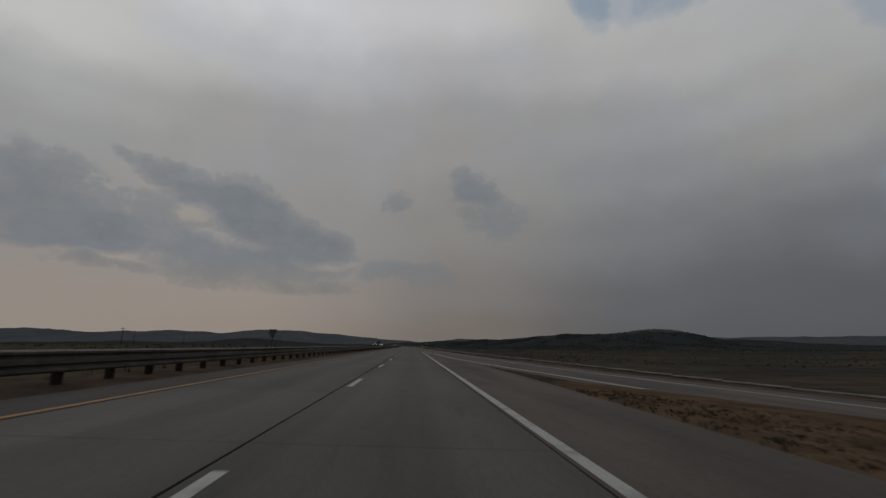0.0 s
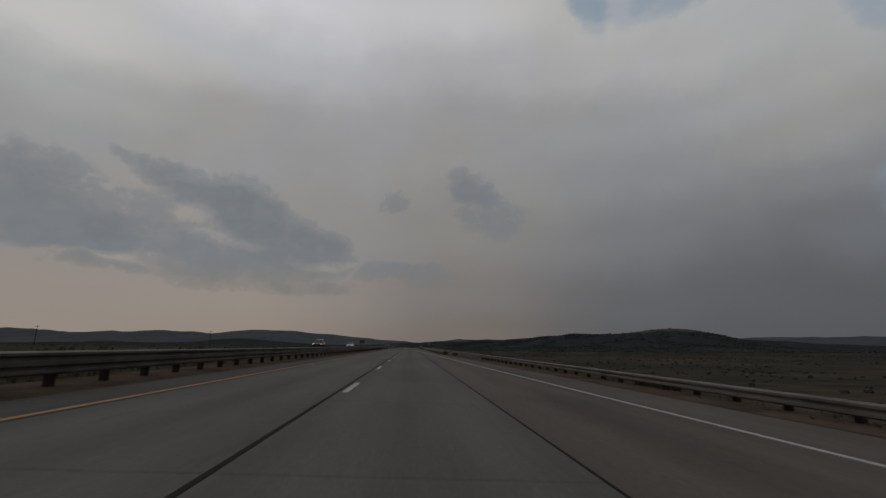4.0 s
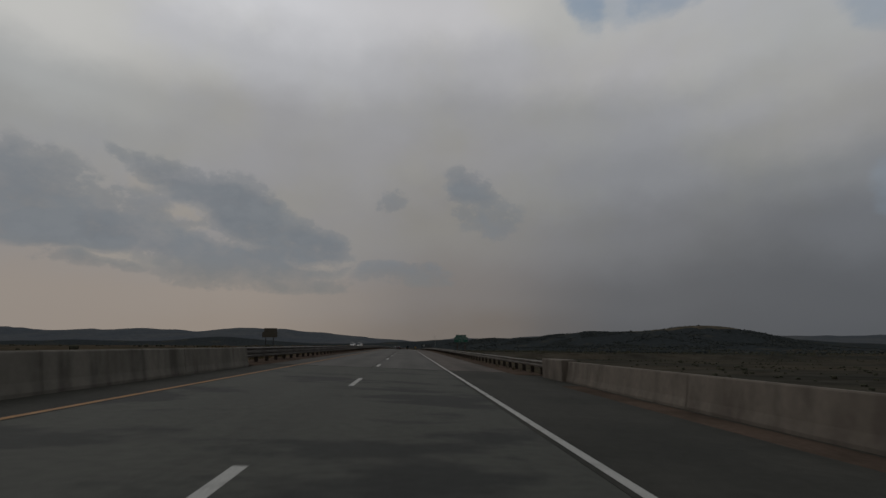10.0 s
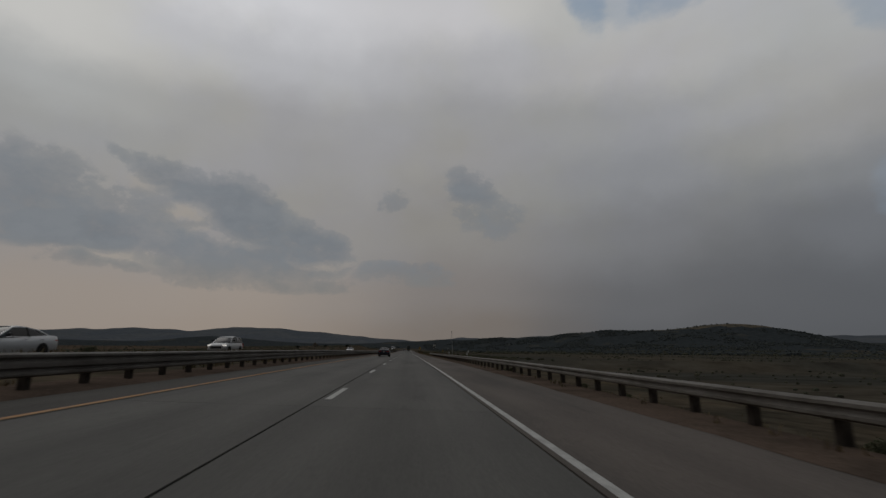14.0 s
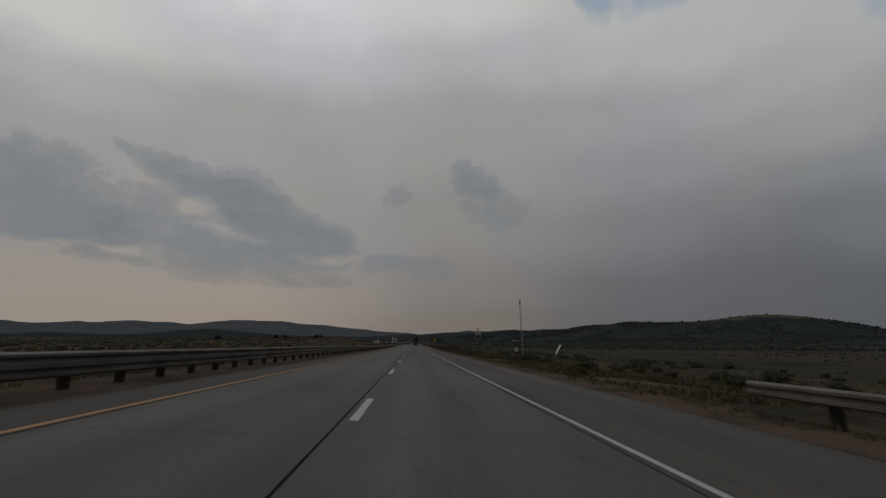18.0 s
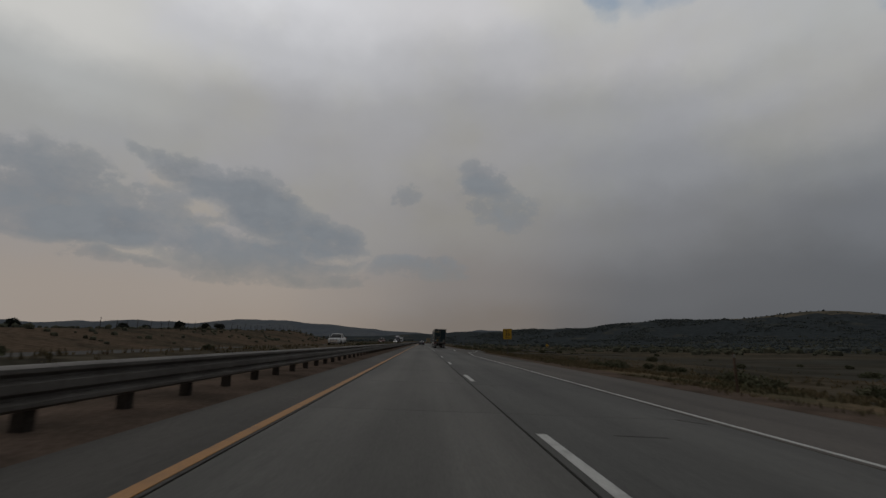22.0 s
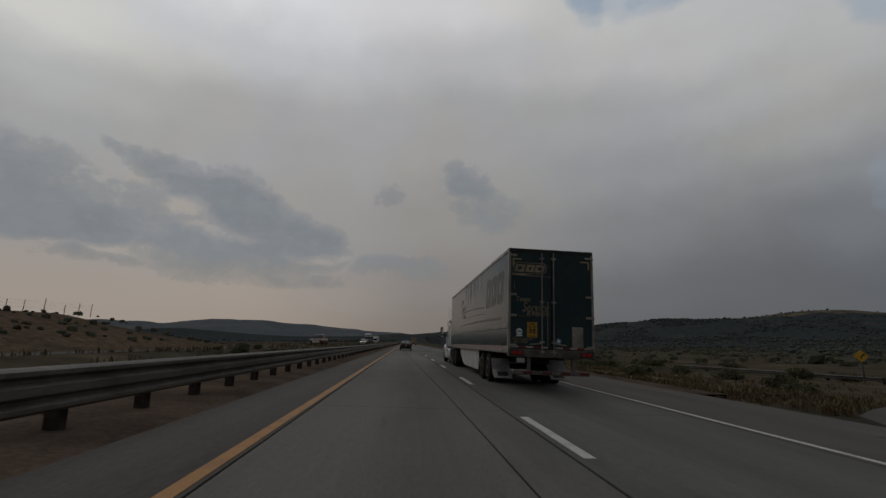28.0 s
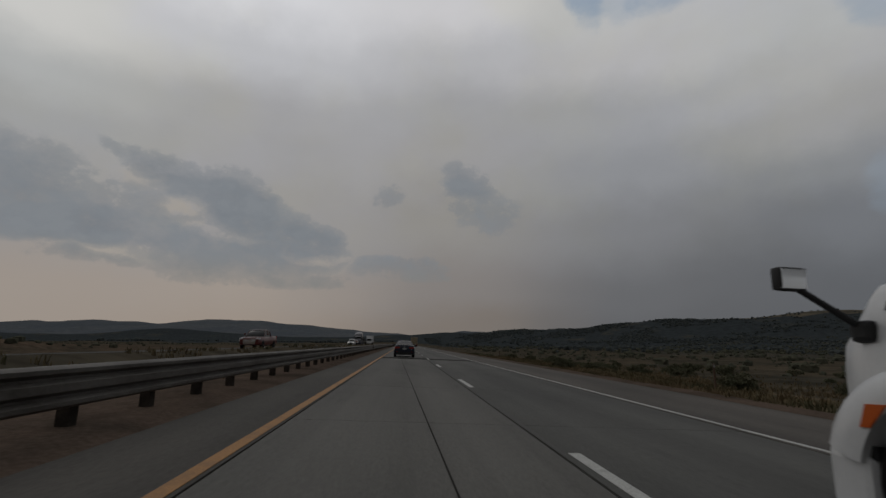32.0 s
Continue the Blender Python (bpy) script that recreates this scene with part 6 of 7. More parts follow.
        bm = bmesh.new(); bm_prism(bm, [(1.55, 1.45), (1.72, 1.46), (1.60, 1.53)], "X", -0.02, 0.02); part("antenna_fin", bm, paint, s)
        for sd in (-1, 1):
            bm = bmesh.new(); bm_tube(bm, (sd * 0.6, -0.03, 0.33), (sd * 0.6, 0.15, 0.33), 0.045, n=12); part("exhaust_tip", bm, CHROME, s)
            bm = bmesh.new()
            pts = [(sd * (q[2] + 0.012), q[0], float(np.interp(q[0], [b[0] for b in c["body"]], [b[2] for b in c["body"]])) - 0.01) for q in c["cab"][1:-1]]
            for a, b in zip(pts, pts[1:]):
                bm_tube(bm, a, b, 0.011, n=4)
            part("window_trim", bm, CHROME, s)
    if kind == "pickup":
        bm = bmesh.new(); bm_box(bm, -0.84, 0.84, 0.08, 1.98, 1.30, 1.385); part("bed_cover", bm, BLACK, s)
        for z in (0.72, 0.86, 1.0):
            bm = bmesh.new(); bm_box(bm, -0.62, 0.62, L_ - 0.02, L_ + 0.03, z - 0.03, z + 0.03, 0.01); part("grille_bar", bm, CHROME, s)
    return s


OPP = 180.0
car("sedan", NAVY, on_road(-2.17, 555.9), "dark navy executive sedan with red tail lamps in the passing lane", False)
car("sedan", NAVY, on_road(-2.05, 919.0), "dark navy sedan far ahead in the passing lane", False)


def oncoming(kind, paint, x, y, label, lit=True):
    car(kind, paint, pose(x, y, OPP_Z + grade(y) + 0.03, -slope(y), 0, OPP), label, lit, False)


oncoming("suv", DKGREEN, -16.6, 234.0, "dark green sport utility vehicle coming the other way")
oncoming("sedan", WHITE, -16.6, 284.0, "white sedan coming the other way with lamps lit")
oncoming("sedan", SILVER, -16.6, 503.0, "silver-white sedan coming the other way")
oncoming("suv", SILVER, -16.8, 530.0, "pale sport utility vehicle with lit headlamps beyond the guardrail")
oncoming("sedan", SILVER, -16.6, 632.0, "silver sedan with lit headlamps beyond the guardrail")
oncoming("pickup", WHITE, -15.8, 834.4, "white crew-cab pickup truck coming the other way", False)
MAROON = material("maroon_paint", (0.10, 0.016, 0.014), 0.3, spec=0.4, coat=0.3, grain=0.04)
oncoming("pickup", MAROON, -16.6, 928.0, "maroon pickup truck with a chrome grille coming the other way", False)
oncoming("suv", WHITE, -16.6, 1012.0, "white sport utility vehicle with lit headlamps beyond the guardrail")
car("suv", SILVER, on_road(-2.0, 1005.0), "silver sport utility vehicle far ahead in the passing lane", False)


def box_truck(m, paint, label, turn_lit=False):
    s = base("box_truck", m, label, "truck")
    bm = bmesh.new(); bm_box(bm, -1.25, 1.25, 0, 7.0, 1.0, 3.7, 0.05); part("cargo_box", bm, paint, s)
    bm = bmesh.new(); bm_prism(bm, [(7.1, 0.6), (9.2, 0.6), (9.2, 1.5), (8.7, 2.5), (7.1, 2.6)], "X", -1.05, 1.05, 0.06); part("cab", bm, WHITE, s)
    bm = bmesh.new(); bm_prism(bm, [(9.17, 1.58), (9.22, 1.6), (8.78, 2.42), (8.72, 2.42)], "X", -0.95, 0.95); part("windscreen", bm, GLASS, s)
    bm = bmesh.new(); bm_box(bm, -0.5, 0.5, 0.2, 8.8, 0.55, 0.95); part("chassis", bm, CHASSIS, s)
    for sd in (-1, 1):
        for y in (1.6, 8.1):
            wheel(s, sd * 0.98, y, 0.46, 0.3, sd)
        bm = bmesh.new(); bm_box(bm, *sorted((sd * 0.8, sd * 1.2)), -0.02, 0.05, 0.75, 0.95, 0.01); part("tail_lamp", bm, TAILRED, s)
    return s


box_truck(on_road(1.95, 1062.0), TAN, "brown box truck far ahead in the outer lane")
box_truck(pose(-16.6, 1085, OPP_Z + 0.03, 0, 0, 180), WHITE, "white motor home coming the other way far off")


# ---- semi trailer ----
TR = on_road(2.09, 858.2, 0.5)
TL = 15.8


TAN_OLD = material("worn_tan_vinyl", (0.15, 0.125, 0.085), 0.7, second=(0.06, 0.055, 0.045), scale=9, grain=0.2)
TAN_DULL = material("sun_faded_tan_vinyl", (0.24, 0.20, 0.135), 0.7, second=(0.13, 0.11, 0.075), scale=6, grain=0.2)
FLAP = material("scuffed_white_flap", (0.38, 0.38, 0.385), 0.7, second=(0.23, 0.23, 0.235), scale=2.5, grain=0.2)
GRIME = material("grimy_steel", (0.13, 0.12, 0.11), 0.75, second=(0.06, 0.055, 0.05), scale=3, grain=0.25)
TAPE_WD = material("grimy_white_tape", (0.17, 0.155, 0.145), 0.7, second=(0.08, 0.075, 0.07), scale=5, grain=0.2)
TAPE_RD = material("grimy_red_tape", (0.14, 0.02, 0.018), 0.7, second=(0.06, 0.02, 0.018), scale=5, grain=0.2)
TAPE_Y = material("faded_yellow_tape", (0.36, 0.30, 0.17), 0.6, grain=0.2)


def slant_block(y0, y1, z0, z1, lean, r):
    """A rounded block in the y-z plane, its top leaning forward."""
    pts = []
    for cy, cz, a0 in ((y1 - r, z1 - r, 0), (y0 + r, z1 - r, 90), (y0 + r, z0 + r, 180), (y1 - r, z0 + r, 270)):
        for k in range(4):
            a = radians(a0 + 30 * k)
            yy, zz = cy + r * math.cos(a), cz + r * math.sin(a)
            pts.append((yy - lean * (zz - z0) / (z1 - z0), zz))
    return pts


def sorted_poly(sd, a, b, z0, z1):
    x0, x1 = sorted((sd * a, sd * b))
    return [(x0, z0), (x1, z0), (x1, z1), (x0, z1)]


def trailer():
    s = base("semi_trailer", TR, "long dark green box semi-trailer with aluminium rails and white side skirts", "trailer")
    x = 1.3
    bm = bmesh.new(); bm_box(bm, -x + 0.012, x - 0.012, 0.04, TL - 0.02, 1.26, 4.14); part("box_body", bm, TRAILER, s)
    # side sheets with riveted seams
    k, n = 0, 13
    for sd in (-1, 1):
        for i in range(n):
            y0 = 0.1 + i * (TL - 0.2) / n
            y1 = 0.1 + (i + 1) * (TL - 0.2) / n - 0.008
            bm = bmesh.new(); bm_box(bm, *sorted((sd * (x - 0.012), sd * (x - 0.004))), y0, y1, 1.91, 4.08); part("side_sheet", bm, TRAILER, s)
        bm = bmesh.new(); bm_box(bm, *sorted((sd * (x - 0.012), sd * (x - 0.004))), 0.1, TL - 0.1, 1.27, 1.775); part("lower_sheet", bm, TRAILER, s)
        for i, w in enumerate((0.13, 0.13, 0.15, 0.12, 0.13, 0.12)):
            bm = bmesh.new(); bm_box(bm, *sorted((sd * (x + 0.016), sd * (x + 0.018))), TL - 1.3 + 0.17 * i, TL - 1.3 + 0.17 * i + w, 1.165, 1.185); part("stencil_bar", bm, BLACK, s)
        bm = bmesh.new(); bm_box(bm, *sorted((sd * (x - 0.004), sd * (x + 0.004))), TL - 0.28, TL - 0.1, 1.30, 1.48); part("placard", bm, PLATE, s)
        bm = bmesh.new(); bm_box(bm, *sorted((sd * (x - 0.004), sd * (x + 0.004))), TL - 0.2, TL - 0.1, 1.62, 1.68); part("placard", bm, PLATE, s)
        bm = bmesh.new(); bm_box(bm, *sorted((sd * (x - 0.03), sd * (x + 0.02))), TL + 0.03, TL + 0.2, 2.35, 2.62, 0.01); part("document_box", bm, PLATE, s)
    for sd in (-1, 1):
        for i in range(1, n):
            y = 0.1 + i * (TL - 0.2) / n
            bm = bmesh.new()
            z = 1.98
            while z < 4.06:
                bm_box(bm, *sorted((sd * (x - 0.005), sd * (x + 0.003))), y - 0.03, y - 0.02, z, z + 0.01)
                z += 0.105
            tagged(part("riveted_seam", bm, ALU, s), kind="stuff")
        bm = bmesh.new()
        y = 0.2
        while y < TL - 0.2:
            bm_box(bm, *sorted((sd * (x - 0.005), sd * (x + 0.003))), y, y + 0.011, 1.30, 1.311)
            y += 0.14
        tagged(part("riveted_seam", bm, ALU, s), kind="stuff")
        bm = bmesh.new(); bm_prism(bm, [(sd * (x - 0.02), 4.08), (sd * (x + 0.012), 4.08), (sd * (x + 0.012), 4.18), (sd * (x - 0.03), 4.195)], "Y", 0.0, TL); part("top_rail", bm, ALU, s)
        bm = bmesh.new(); bm_prism(bm, [(sd * (x - 0.02), 1.78), (sd * (x + 0.008), 1.78), (sd * (x + 0.022), 1.81), (sd * (x + 0.012), 1.83), (sd * (x + 0.022), 1.855), (sd * (x + 0.022), 1.885), (sd * (x - 0.02), 1.905)], "Y", 0.02, TL - 0.02); part("rub_rail", bm, ALU, s)
        bm = bmesh.new(); bm_prism(bm, [(sd * (x - 0.03), 1.05), (sd * (x + 0.006), 1.05), (sd * (x + 0.016), 1.08), (sd * (x + 0.016), 1.25), (sd * (x - 0.03), 1.265)], "Y", 0.02, TL - 1.4); part("bottom_rail", bm, ALU, s)
        bm = bmesh.new(); bm_prism(bm, [(sd * (x - 0.03), 1.15), (sd * (x + 0.016), 1.15), (sd * (x + 0.016), 1.25), (sd * (x - 0.03), 1.265)], "Y", TL - 1.4, TL - 0.02); part("bottom_rail", bm, ALU, s)
        y, i = 0.4, 0
        while y < TL - 0.5:
            ln = 0.32 if i % 2 else 0.21
            bm = bmesh.new(); bm_box(bm, *sorted((sd * (x + 0.016), sd * (x + 0.019))), y, y + ln, 1.195, 1.245); part("tape", bm, TAPE_R if i % 2 else TAPE_W, s)
            y, i = y + ln + 0.004, i + 1
        # faded plain shapes where a painted name has worn off, with their worn outlines
        for ya, yb in ((2.92, 3.74), (1.92, 2.74), (0.82, 1.74)):
            for grow, mt, px in ((0.035, GHOSTLINE, 0.0005), (0.0, GHOST, 0.0012)):
                bm = bmesh.new()
                bm_prism(bm, slant_block(ya - grow, yb + grow, 2.62 - grow, 3.58 + grow, 0.16, 0.16), "X", *sorted((sd * (x - 0.004), sd * (x - 0.004 + px))))
                part("faded_shape", bm, mt, s)
            bm = bmesh.new()
            bm_prism(bm, slant_block(ya + 0.3, yb - 0.3, 2.9, 3.3, 0.06, 0.06), "X", *sorted((sd * (x - 0.004), sd * (x - 0.0022))))
            part("faded_shape", bm, TRAILER, s)
        for y0, y1, z0, z1, tall in ((4.2, 10.4, 2.68, 2.80, 0.07), (1.0, 11.6, 2.10, 2.17, 0.085), (4.0, 9.5, 2.42, 2.44, 0.018)):
            bm = bmesh.new()
            top = [(y0 + (y1 - y0) * k / 16, z0 + (z1 - z0) * k / 16 + 0.06 * math.sin(math.pi * k / 16) + tall * (1 - (k / 16) ** 3) / 2) for k in range(17)]
            bot = [(yy, zz - tall * (1 - (k / 16) ** 3) - 0.004) for k, (yy, zz) in enumerate(top)]
            bm_loft(bm, [[(sd * (x - 0.004), *p), (sd * (x - 0.003), *p), (sd * (x - 0.003), *q), (sd * (x - 0.004), *q)] for p, q in zip(top, bot)])
            part("faded_stripe", bm, GHOST if tall > 0.03 else GHOSTLINE, s)
        if sd < 0:
            for words, size, yy, zz, wd in (("Team", 0.36, 10.62, 3.40, 0.95), ("Service", 0.72, 10.0, 3.0, 1.75), ("d'\u00e9quipe", 0.30, 9.75, 2.62, 1.1)):
                text_mesh(words, size, GHOST, s, pose(-(x - 0.005), yy, zz) @ pose(0, 0, 0, 0, 0, -90) @ FACE, bold=0.008, shear=0.25, width=wd)
        # dirt run down from the roof edge
        runs = random.Random(31 + sd)
        for _ in range(26):
            yy, w, ln = runs.uniform(4.3, 9.5), runs.uniform(0.02, 0.09), runs.uniform(0.4, 1.3)
            bm = bmesh.new()
            bm_prism(bm, [(yy, 4.075), (yy + w, 4.075), (yy + w * 0.8, 4.075 - ln * 0.7), (yy + w * 0.5, 4.075 - ln), (yy + w * 0.2, 4.075 - ln * 0.8)], "X", *sorted((sd * (x - 0.004), sd * (x - 0.0036))))
            part("dirt_run", bm, RUN, s)
        # side skirt
        bm = bmesh.new()
        bm_prism(bm, [(5.80, 0.27), (5.74, 0.40), (5.69, 0.6), (5.68, 0.85), (5.70, 1.07), (11.75, 1.07), (11.4, 0.75), (10.4, 0.35), (9.6, 0.28)], "X", *sorted((sd * (x - 0.12), sd * (x - 0.095))), 0.006)
        sk = part("side_skirt", bm, SKIRT, s, "dented dirty white side skirt")
        for yy in (7.3, 8.9, 10.3):
            bm = bmesh.new(); bm_box(bm, *sorted((sd * (x - 0.5), sd * (x - 0.121))), yy - 0.04, yy + 0.04, 0.9, 1.05); part("skirt_bracket", bm, CHASSIS, sk)
        bm = bmesh.new(); bm_box(bm, *sorted((sd * (x - 0.097), sd * (x - 0.09))), 5.95, 6.2, 0.86, 0.91); part("label_bar", bm, BLACK, sk)
        bm = bmesh.new(); bm_box(bm, *sorted((sd * (x - 0.02), sd * (x + 0.03))), 8.9, 9.05, 1.0, 1.05, 0.01); part("marker_lamp", bm, ORANGE, s)
        # wheels: duals
        for y in (3.27, 4.48):
            wheel(s, sd * (x - 0.16), y, 0.505, 0.27, sd, nuts=8, dish=0.17)
            wheel(s, sd * (x - 0.48), y, 0.505, 0.27, sd, dish=0.02)
        # mud flaps
        bm = bmesh.new(); bm_prism(bm, [(2.55, 0.84), (2.58, 0.84), (2.52, 0.62), (2.36, 0.42), (2.05, 0.20), (2.03, 0.22), (2.33, 0.44), (2.49, 0.63)], "X", *sorted((sd * (x - 0.02), sd * (x - 0.64)))); fl = part("mud_flap", bm, FLAP, s, "pale bent mud flap")
        bm = bmesh.new(); bm_prism(bm, [(2.10, 0.28), (2.27, 0.404), (2.275, 0.39), (2.105, 0.266)], "X", *sorted((sd * (x - 0.16), sd * (x - 0.52)))); part("flap_mark", bm, STEELDARK, fl)
        bm = bmesh.new(); bm_box(bm, *sorted((sd * (x - 0.01), sd * (x - 0.68))), 2.54, 2.62, 0.83, 0.90, 0.01); part("flap_hanger", bm, CHASSIS, fl)
        # landing gear
        bm = bmesh.new(); bm_box(bm, *sorted((sd * 0.75, sd * 0.9)), 12.2, 12.38, 0.35, 1.1, 0.01); bm_box(bm, *sorted((sd * 0.66, sd * 0.98)), 12.1, 12.48, 0.28, 0.36, 0.01); part("landing_leg", bm, CHASSIS, s)
    for y in (3.27, 4.48):
        bm = bmesh.new(); bm_tube(bm, (-1.0, y, 0.52), (1.0, y, 0.52), 0.07, n=10); part("axle", bm, CHASSIS, s)
    bm = bmesh.new(); bm_box(bm, -0.55, 0.55, 1.9, 6.2, 0.72, 1.05, 0.02); part("bogie_frame", bm, CHASSIS, s)
    bm = bmesh.new(); bm_box(bm, -1.25, 1.25, -0.03, 0.03, 1.1, 1.24)
    cross = finish("crossmember", bm, CHASSIS)
    for i in range(25):
        piece("crossmember", cross, s, pose(0, 0.6 + 0.6 * i, 0))
    bm = bmesh.new(); bm_box(bm, -x + 0.01, x - 0.01, 0.02, TL, 4.14, 4.18, 0.01); part("roof", bm, ALU, s)
    bm = bmesh.new(); bm_box(bm, -x, x, TL - 0.05, TL + 0.02, 1.2, 4.16, 0.02); part("front_wall", bm, ALU, s)
    # rear frame
    for sd in (-1, 1):
        bm = bmesh.new(); bm_box(bm, *sorted((sd * (x - 0.06), sd * (x + 0.012))), -0.05, 0.06, 0.98, 4.13, 0.012); part("corner_post", bm, ALU, s)
        bm = bmesh.new(); bm_box(bm, *sorted((sd * 0.012, sd * (x - 0.065))), -0.045, 0.03, 1.2, 4.07, 0.01); dr = part("rear_door", bm, DOORPAINT, s)
        for z in (1.29, 2.16, 2.78, 3.97):
            bm = bmesh.new(); bm_box(bm, *sorted((sd * (x - 0.24), sd * (x + 0.016))), -0.07, -0.04, z - 0.035, z + 0.035, 0.01); part("hinge", bm, ALU, dr)
        for xx in ((-0.30,) if sd < 0 else (0.06,)):
            bm = bmesh.new(); bm_tube(bm, (xx, -0.085, 1.02), (xx, -0.085, 4.08), 0.019, n=8); part("lock_rod", bm, ALU, dr, smooth=True)
            for z in (1.12, 1.4, 2.58, 3.9):
                bm = bmesh.new(); bm_box(bm, xx - 0.07, xx + 0.07, -0.1, -0.044, z - 0.025, z + 0.025, 0.008); part("rod_keeper", bm, ALU, dr)
            bm = bmesh.new(); bm_tube(bm, (xx, -0.11, 1.36), (xx + 0.38 * sd, -0.1, 1.33), 0.016, n=6); part("lock_handle", bm, ALU, dr)
        for i in range(5):
            a = 0.12 + i * 0.22
            bm = bmesh.new(); bm_box(bm, *sorted((sd * a, sd * (a + 0.215))), -0.052, -0.046, 1.225, 1.275); part("tape", bm, TAPE_R if i % 2 else TAPE_W, dr)
        bm = bmesh.new(); bm_box(bm, *sorted((sd * 0.86, sd * 1.24)), -0.075, -0.04, 1.0, 1.15, 0.012); tl_ = part("tail_lamp_box", bm, BLACK, s)
        for k in range(2):
            bm = bmesh.new(); bm_box(bm, *sorted((sd * (0.90 + 0.17 * k), sd * (1.03 + 0.17 * k))), -0.09, -0.074, 1.02, 1.13, 0.01); part("tail_lamp", bm, TAILRED, tl_)
        bm = bmesh.new(); bm_box(bm, *sorted((sd * 0.62, sd * 0.72)), 0.0, 0.08, 0.5, 0.98, 0.01); part("guard_strut", bm, GRIME, s)
    for xx in (-0.13,):
        bm = bmesh.new(); bm_tube(bm, (xx, -0.075, 1.3), (xx, -0.075, 2.6), 0.012, n=6); part("lock_rod", bm, ALU, s)
    bm = bmesh.new(); bm_box(bm, -x, x, -0.055, 0.08, 4.07, 4.19, 0.012); part("rear_header", bm, BLACK, s)
    bm = bmesh.new(); bm_box(bm, -x, x, -0.06, 0.1, 0.96, 1.19, 0.015); part("rear_sill", bm, GRIME, s)
    bm = bmesh.new(); bm_box(bm, -1.15, 1.15, -0.02, 0.1, 0.46, 0.58, 0.015); ug = part("underride_guard", bm, GRIME, s)
    for i in range(8):
        bm = bmesh.new(); bm_box(bm, -1.13 + 0.283 * i, -1.13 + 0.283 * i + 0.27, -0.026, -0.021, 0.485, 0.555); part("tape", bm, TAPE_RD if i % 2 else TAPE_WD, ug)
    # plain shapes for the painted name, script words, stickers and vent door
    def slab(name, poly, mt, y0=-0.049, y1=-0.046, label=""):
        bm = bmesh.new(); bm_prism(bm, poly, "Y", y0, y1)
        return part(name, bm, mt, s, label)
    slab("painted_shape", [(-1.21, 3.40), (-0.24, 3.42), (-0.16, 3.50), (-0.13, 3.70), (-0.22, 3.76), (-1.10, 3.76), (-1.16, 3.70)], TAN, label="faded tan painted emblem")
    slab("painted_shape", [(-1.19, 3.42), (-0.25, 3.44), (-0.18, 3.51), (-0.15, 3.69), (-0.23, 3.74), (-1.09, 3.74), (-1.145, 3.69)], DOORPAINT, -0.051, -0.0485)
    for xa, w in ((-1.15, 0.30), (-0.81, 0.25), (-0.53, 0.29)):
        slab("painted_shape", [(xa, 3.47), (xa + w, 3.47), (xa + w + 0.06, 3.70), (xa + 0.06, 3.70)], TAN, -0.053, -0.0505)
        slab("painted_shape", [(xa + 0.11, 3.54), (xa + w - 0.07, 3.54), (xa + w - 0.04, 3.63), (xa + 0.13, 3.63)], DOORPAINT, -0.055, -0.0525)
    slab("painted_stripe", [(-1.21, 3.36), (-0.01, 3.34), (-0.01, 3.352), (-0.6, 3.375), (-1.0, 3.41), (-1.21, 3.40)], TAN)
    for sd in (-1, 1):
        slab("corner_tape", sorted_poly(sd, 0.92, 1.19, 3.84, 3.88), TAPE_Y)
        slab("corner_tape", sorted_poly(sd, 1.15, 1.19, 3.62, 3.835), TAPE_Y)
    text_mesh("Team", 0.2, TAN_DULL, s, pose(-0.87, -0.05, 2.64) @ FACE, bold=0.003, width=0.43, shear=0.15)
    text_mesh("Service", 0.40, TAN_DULL, s, pose(-0.50, -0.05, 2.40) @ FACE, bold=0.004, shear=0.35, width=0.82)
    text_mesh("d'\u00e9quipe", 0.2, TAN_DULL, s, pose(-0.42, -0.05, 2.235) @ FACE, bold=0.006, shear=0.2, width=0.68)
    slab("painted_stripe", [(-1.0, 2.145), (-0.62, 2.145), (-0.62, 2.153), (-1.0, 2.153)], TAN)
    slab("painted_stripe", [(-1.14, 2.95), (-1.132, 2.95), (-1.132, 3.16), (-1.14, 3.16)], TAN)
    st = slab("sticker", [(-0.74, 1.53), (-0.44, 1.53), (-0.44, 1.97), (-0.74, 1.97)], STICKY, -0.05, -0.045, "yellow notice with small dark print")
    for xa, xb, za, zb in ((-0.68, -0.5, 1.905, 1.94), (-0.72, -0.46, 1.85, 1.875), (-0.71, -0.61, 1.80, 1.825), (-0.57, -0.47, 1.80, 1.825), (-0.70, -0.48, 1.72, 1.76), (-0.70, -0.48, 1.66, 1.69),
                           (-0.665, -0.64, 1.60, 1.80), (-0.545, -0.52, 1.60, 1.80), (-0.71, -0.47, 1.555, 1.575)):
        bm = bmesh.new(); bm_box(bm, xa, xb, -0.053, -0.05, za, zb); part("print_bar", bm, BLACK, st)
    bm = bmesh.new(); bm_lathe(bm, [(-0.05, 0.095), (-0.045, 0.095)], 20, "Y", (-0.98, 0, 1.69)); st = part("sticker", bm, SIGN_WHITE, s, "round white and blue sticker")
    bm = bmesh.new(); bm_box(bm, -1.05, -0.91, -0.053, -0.05, 1.67, 1.71); part("print_bar", bm, STICKB, st)
    slab("sticker", [(-1.07, 1.55), (-0.89, 1.55), (-0.89, 1.595), (-1.07, 1.595)], SIGN_WHITE, -0.05, -0.045)
    bm = bmesh.new(); bm_lathe(bm, [(-0.05, 0.085), (-0.045, 0.085)], 20, "Y", (0.21, 0, 1.45)); st = part("sticker", bm, STICKB, s, "round blue sticker with a white rim")
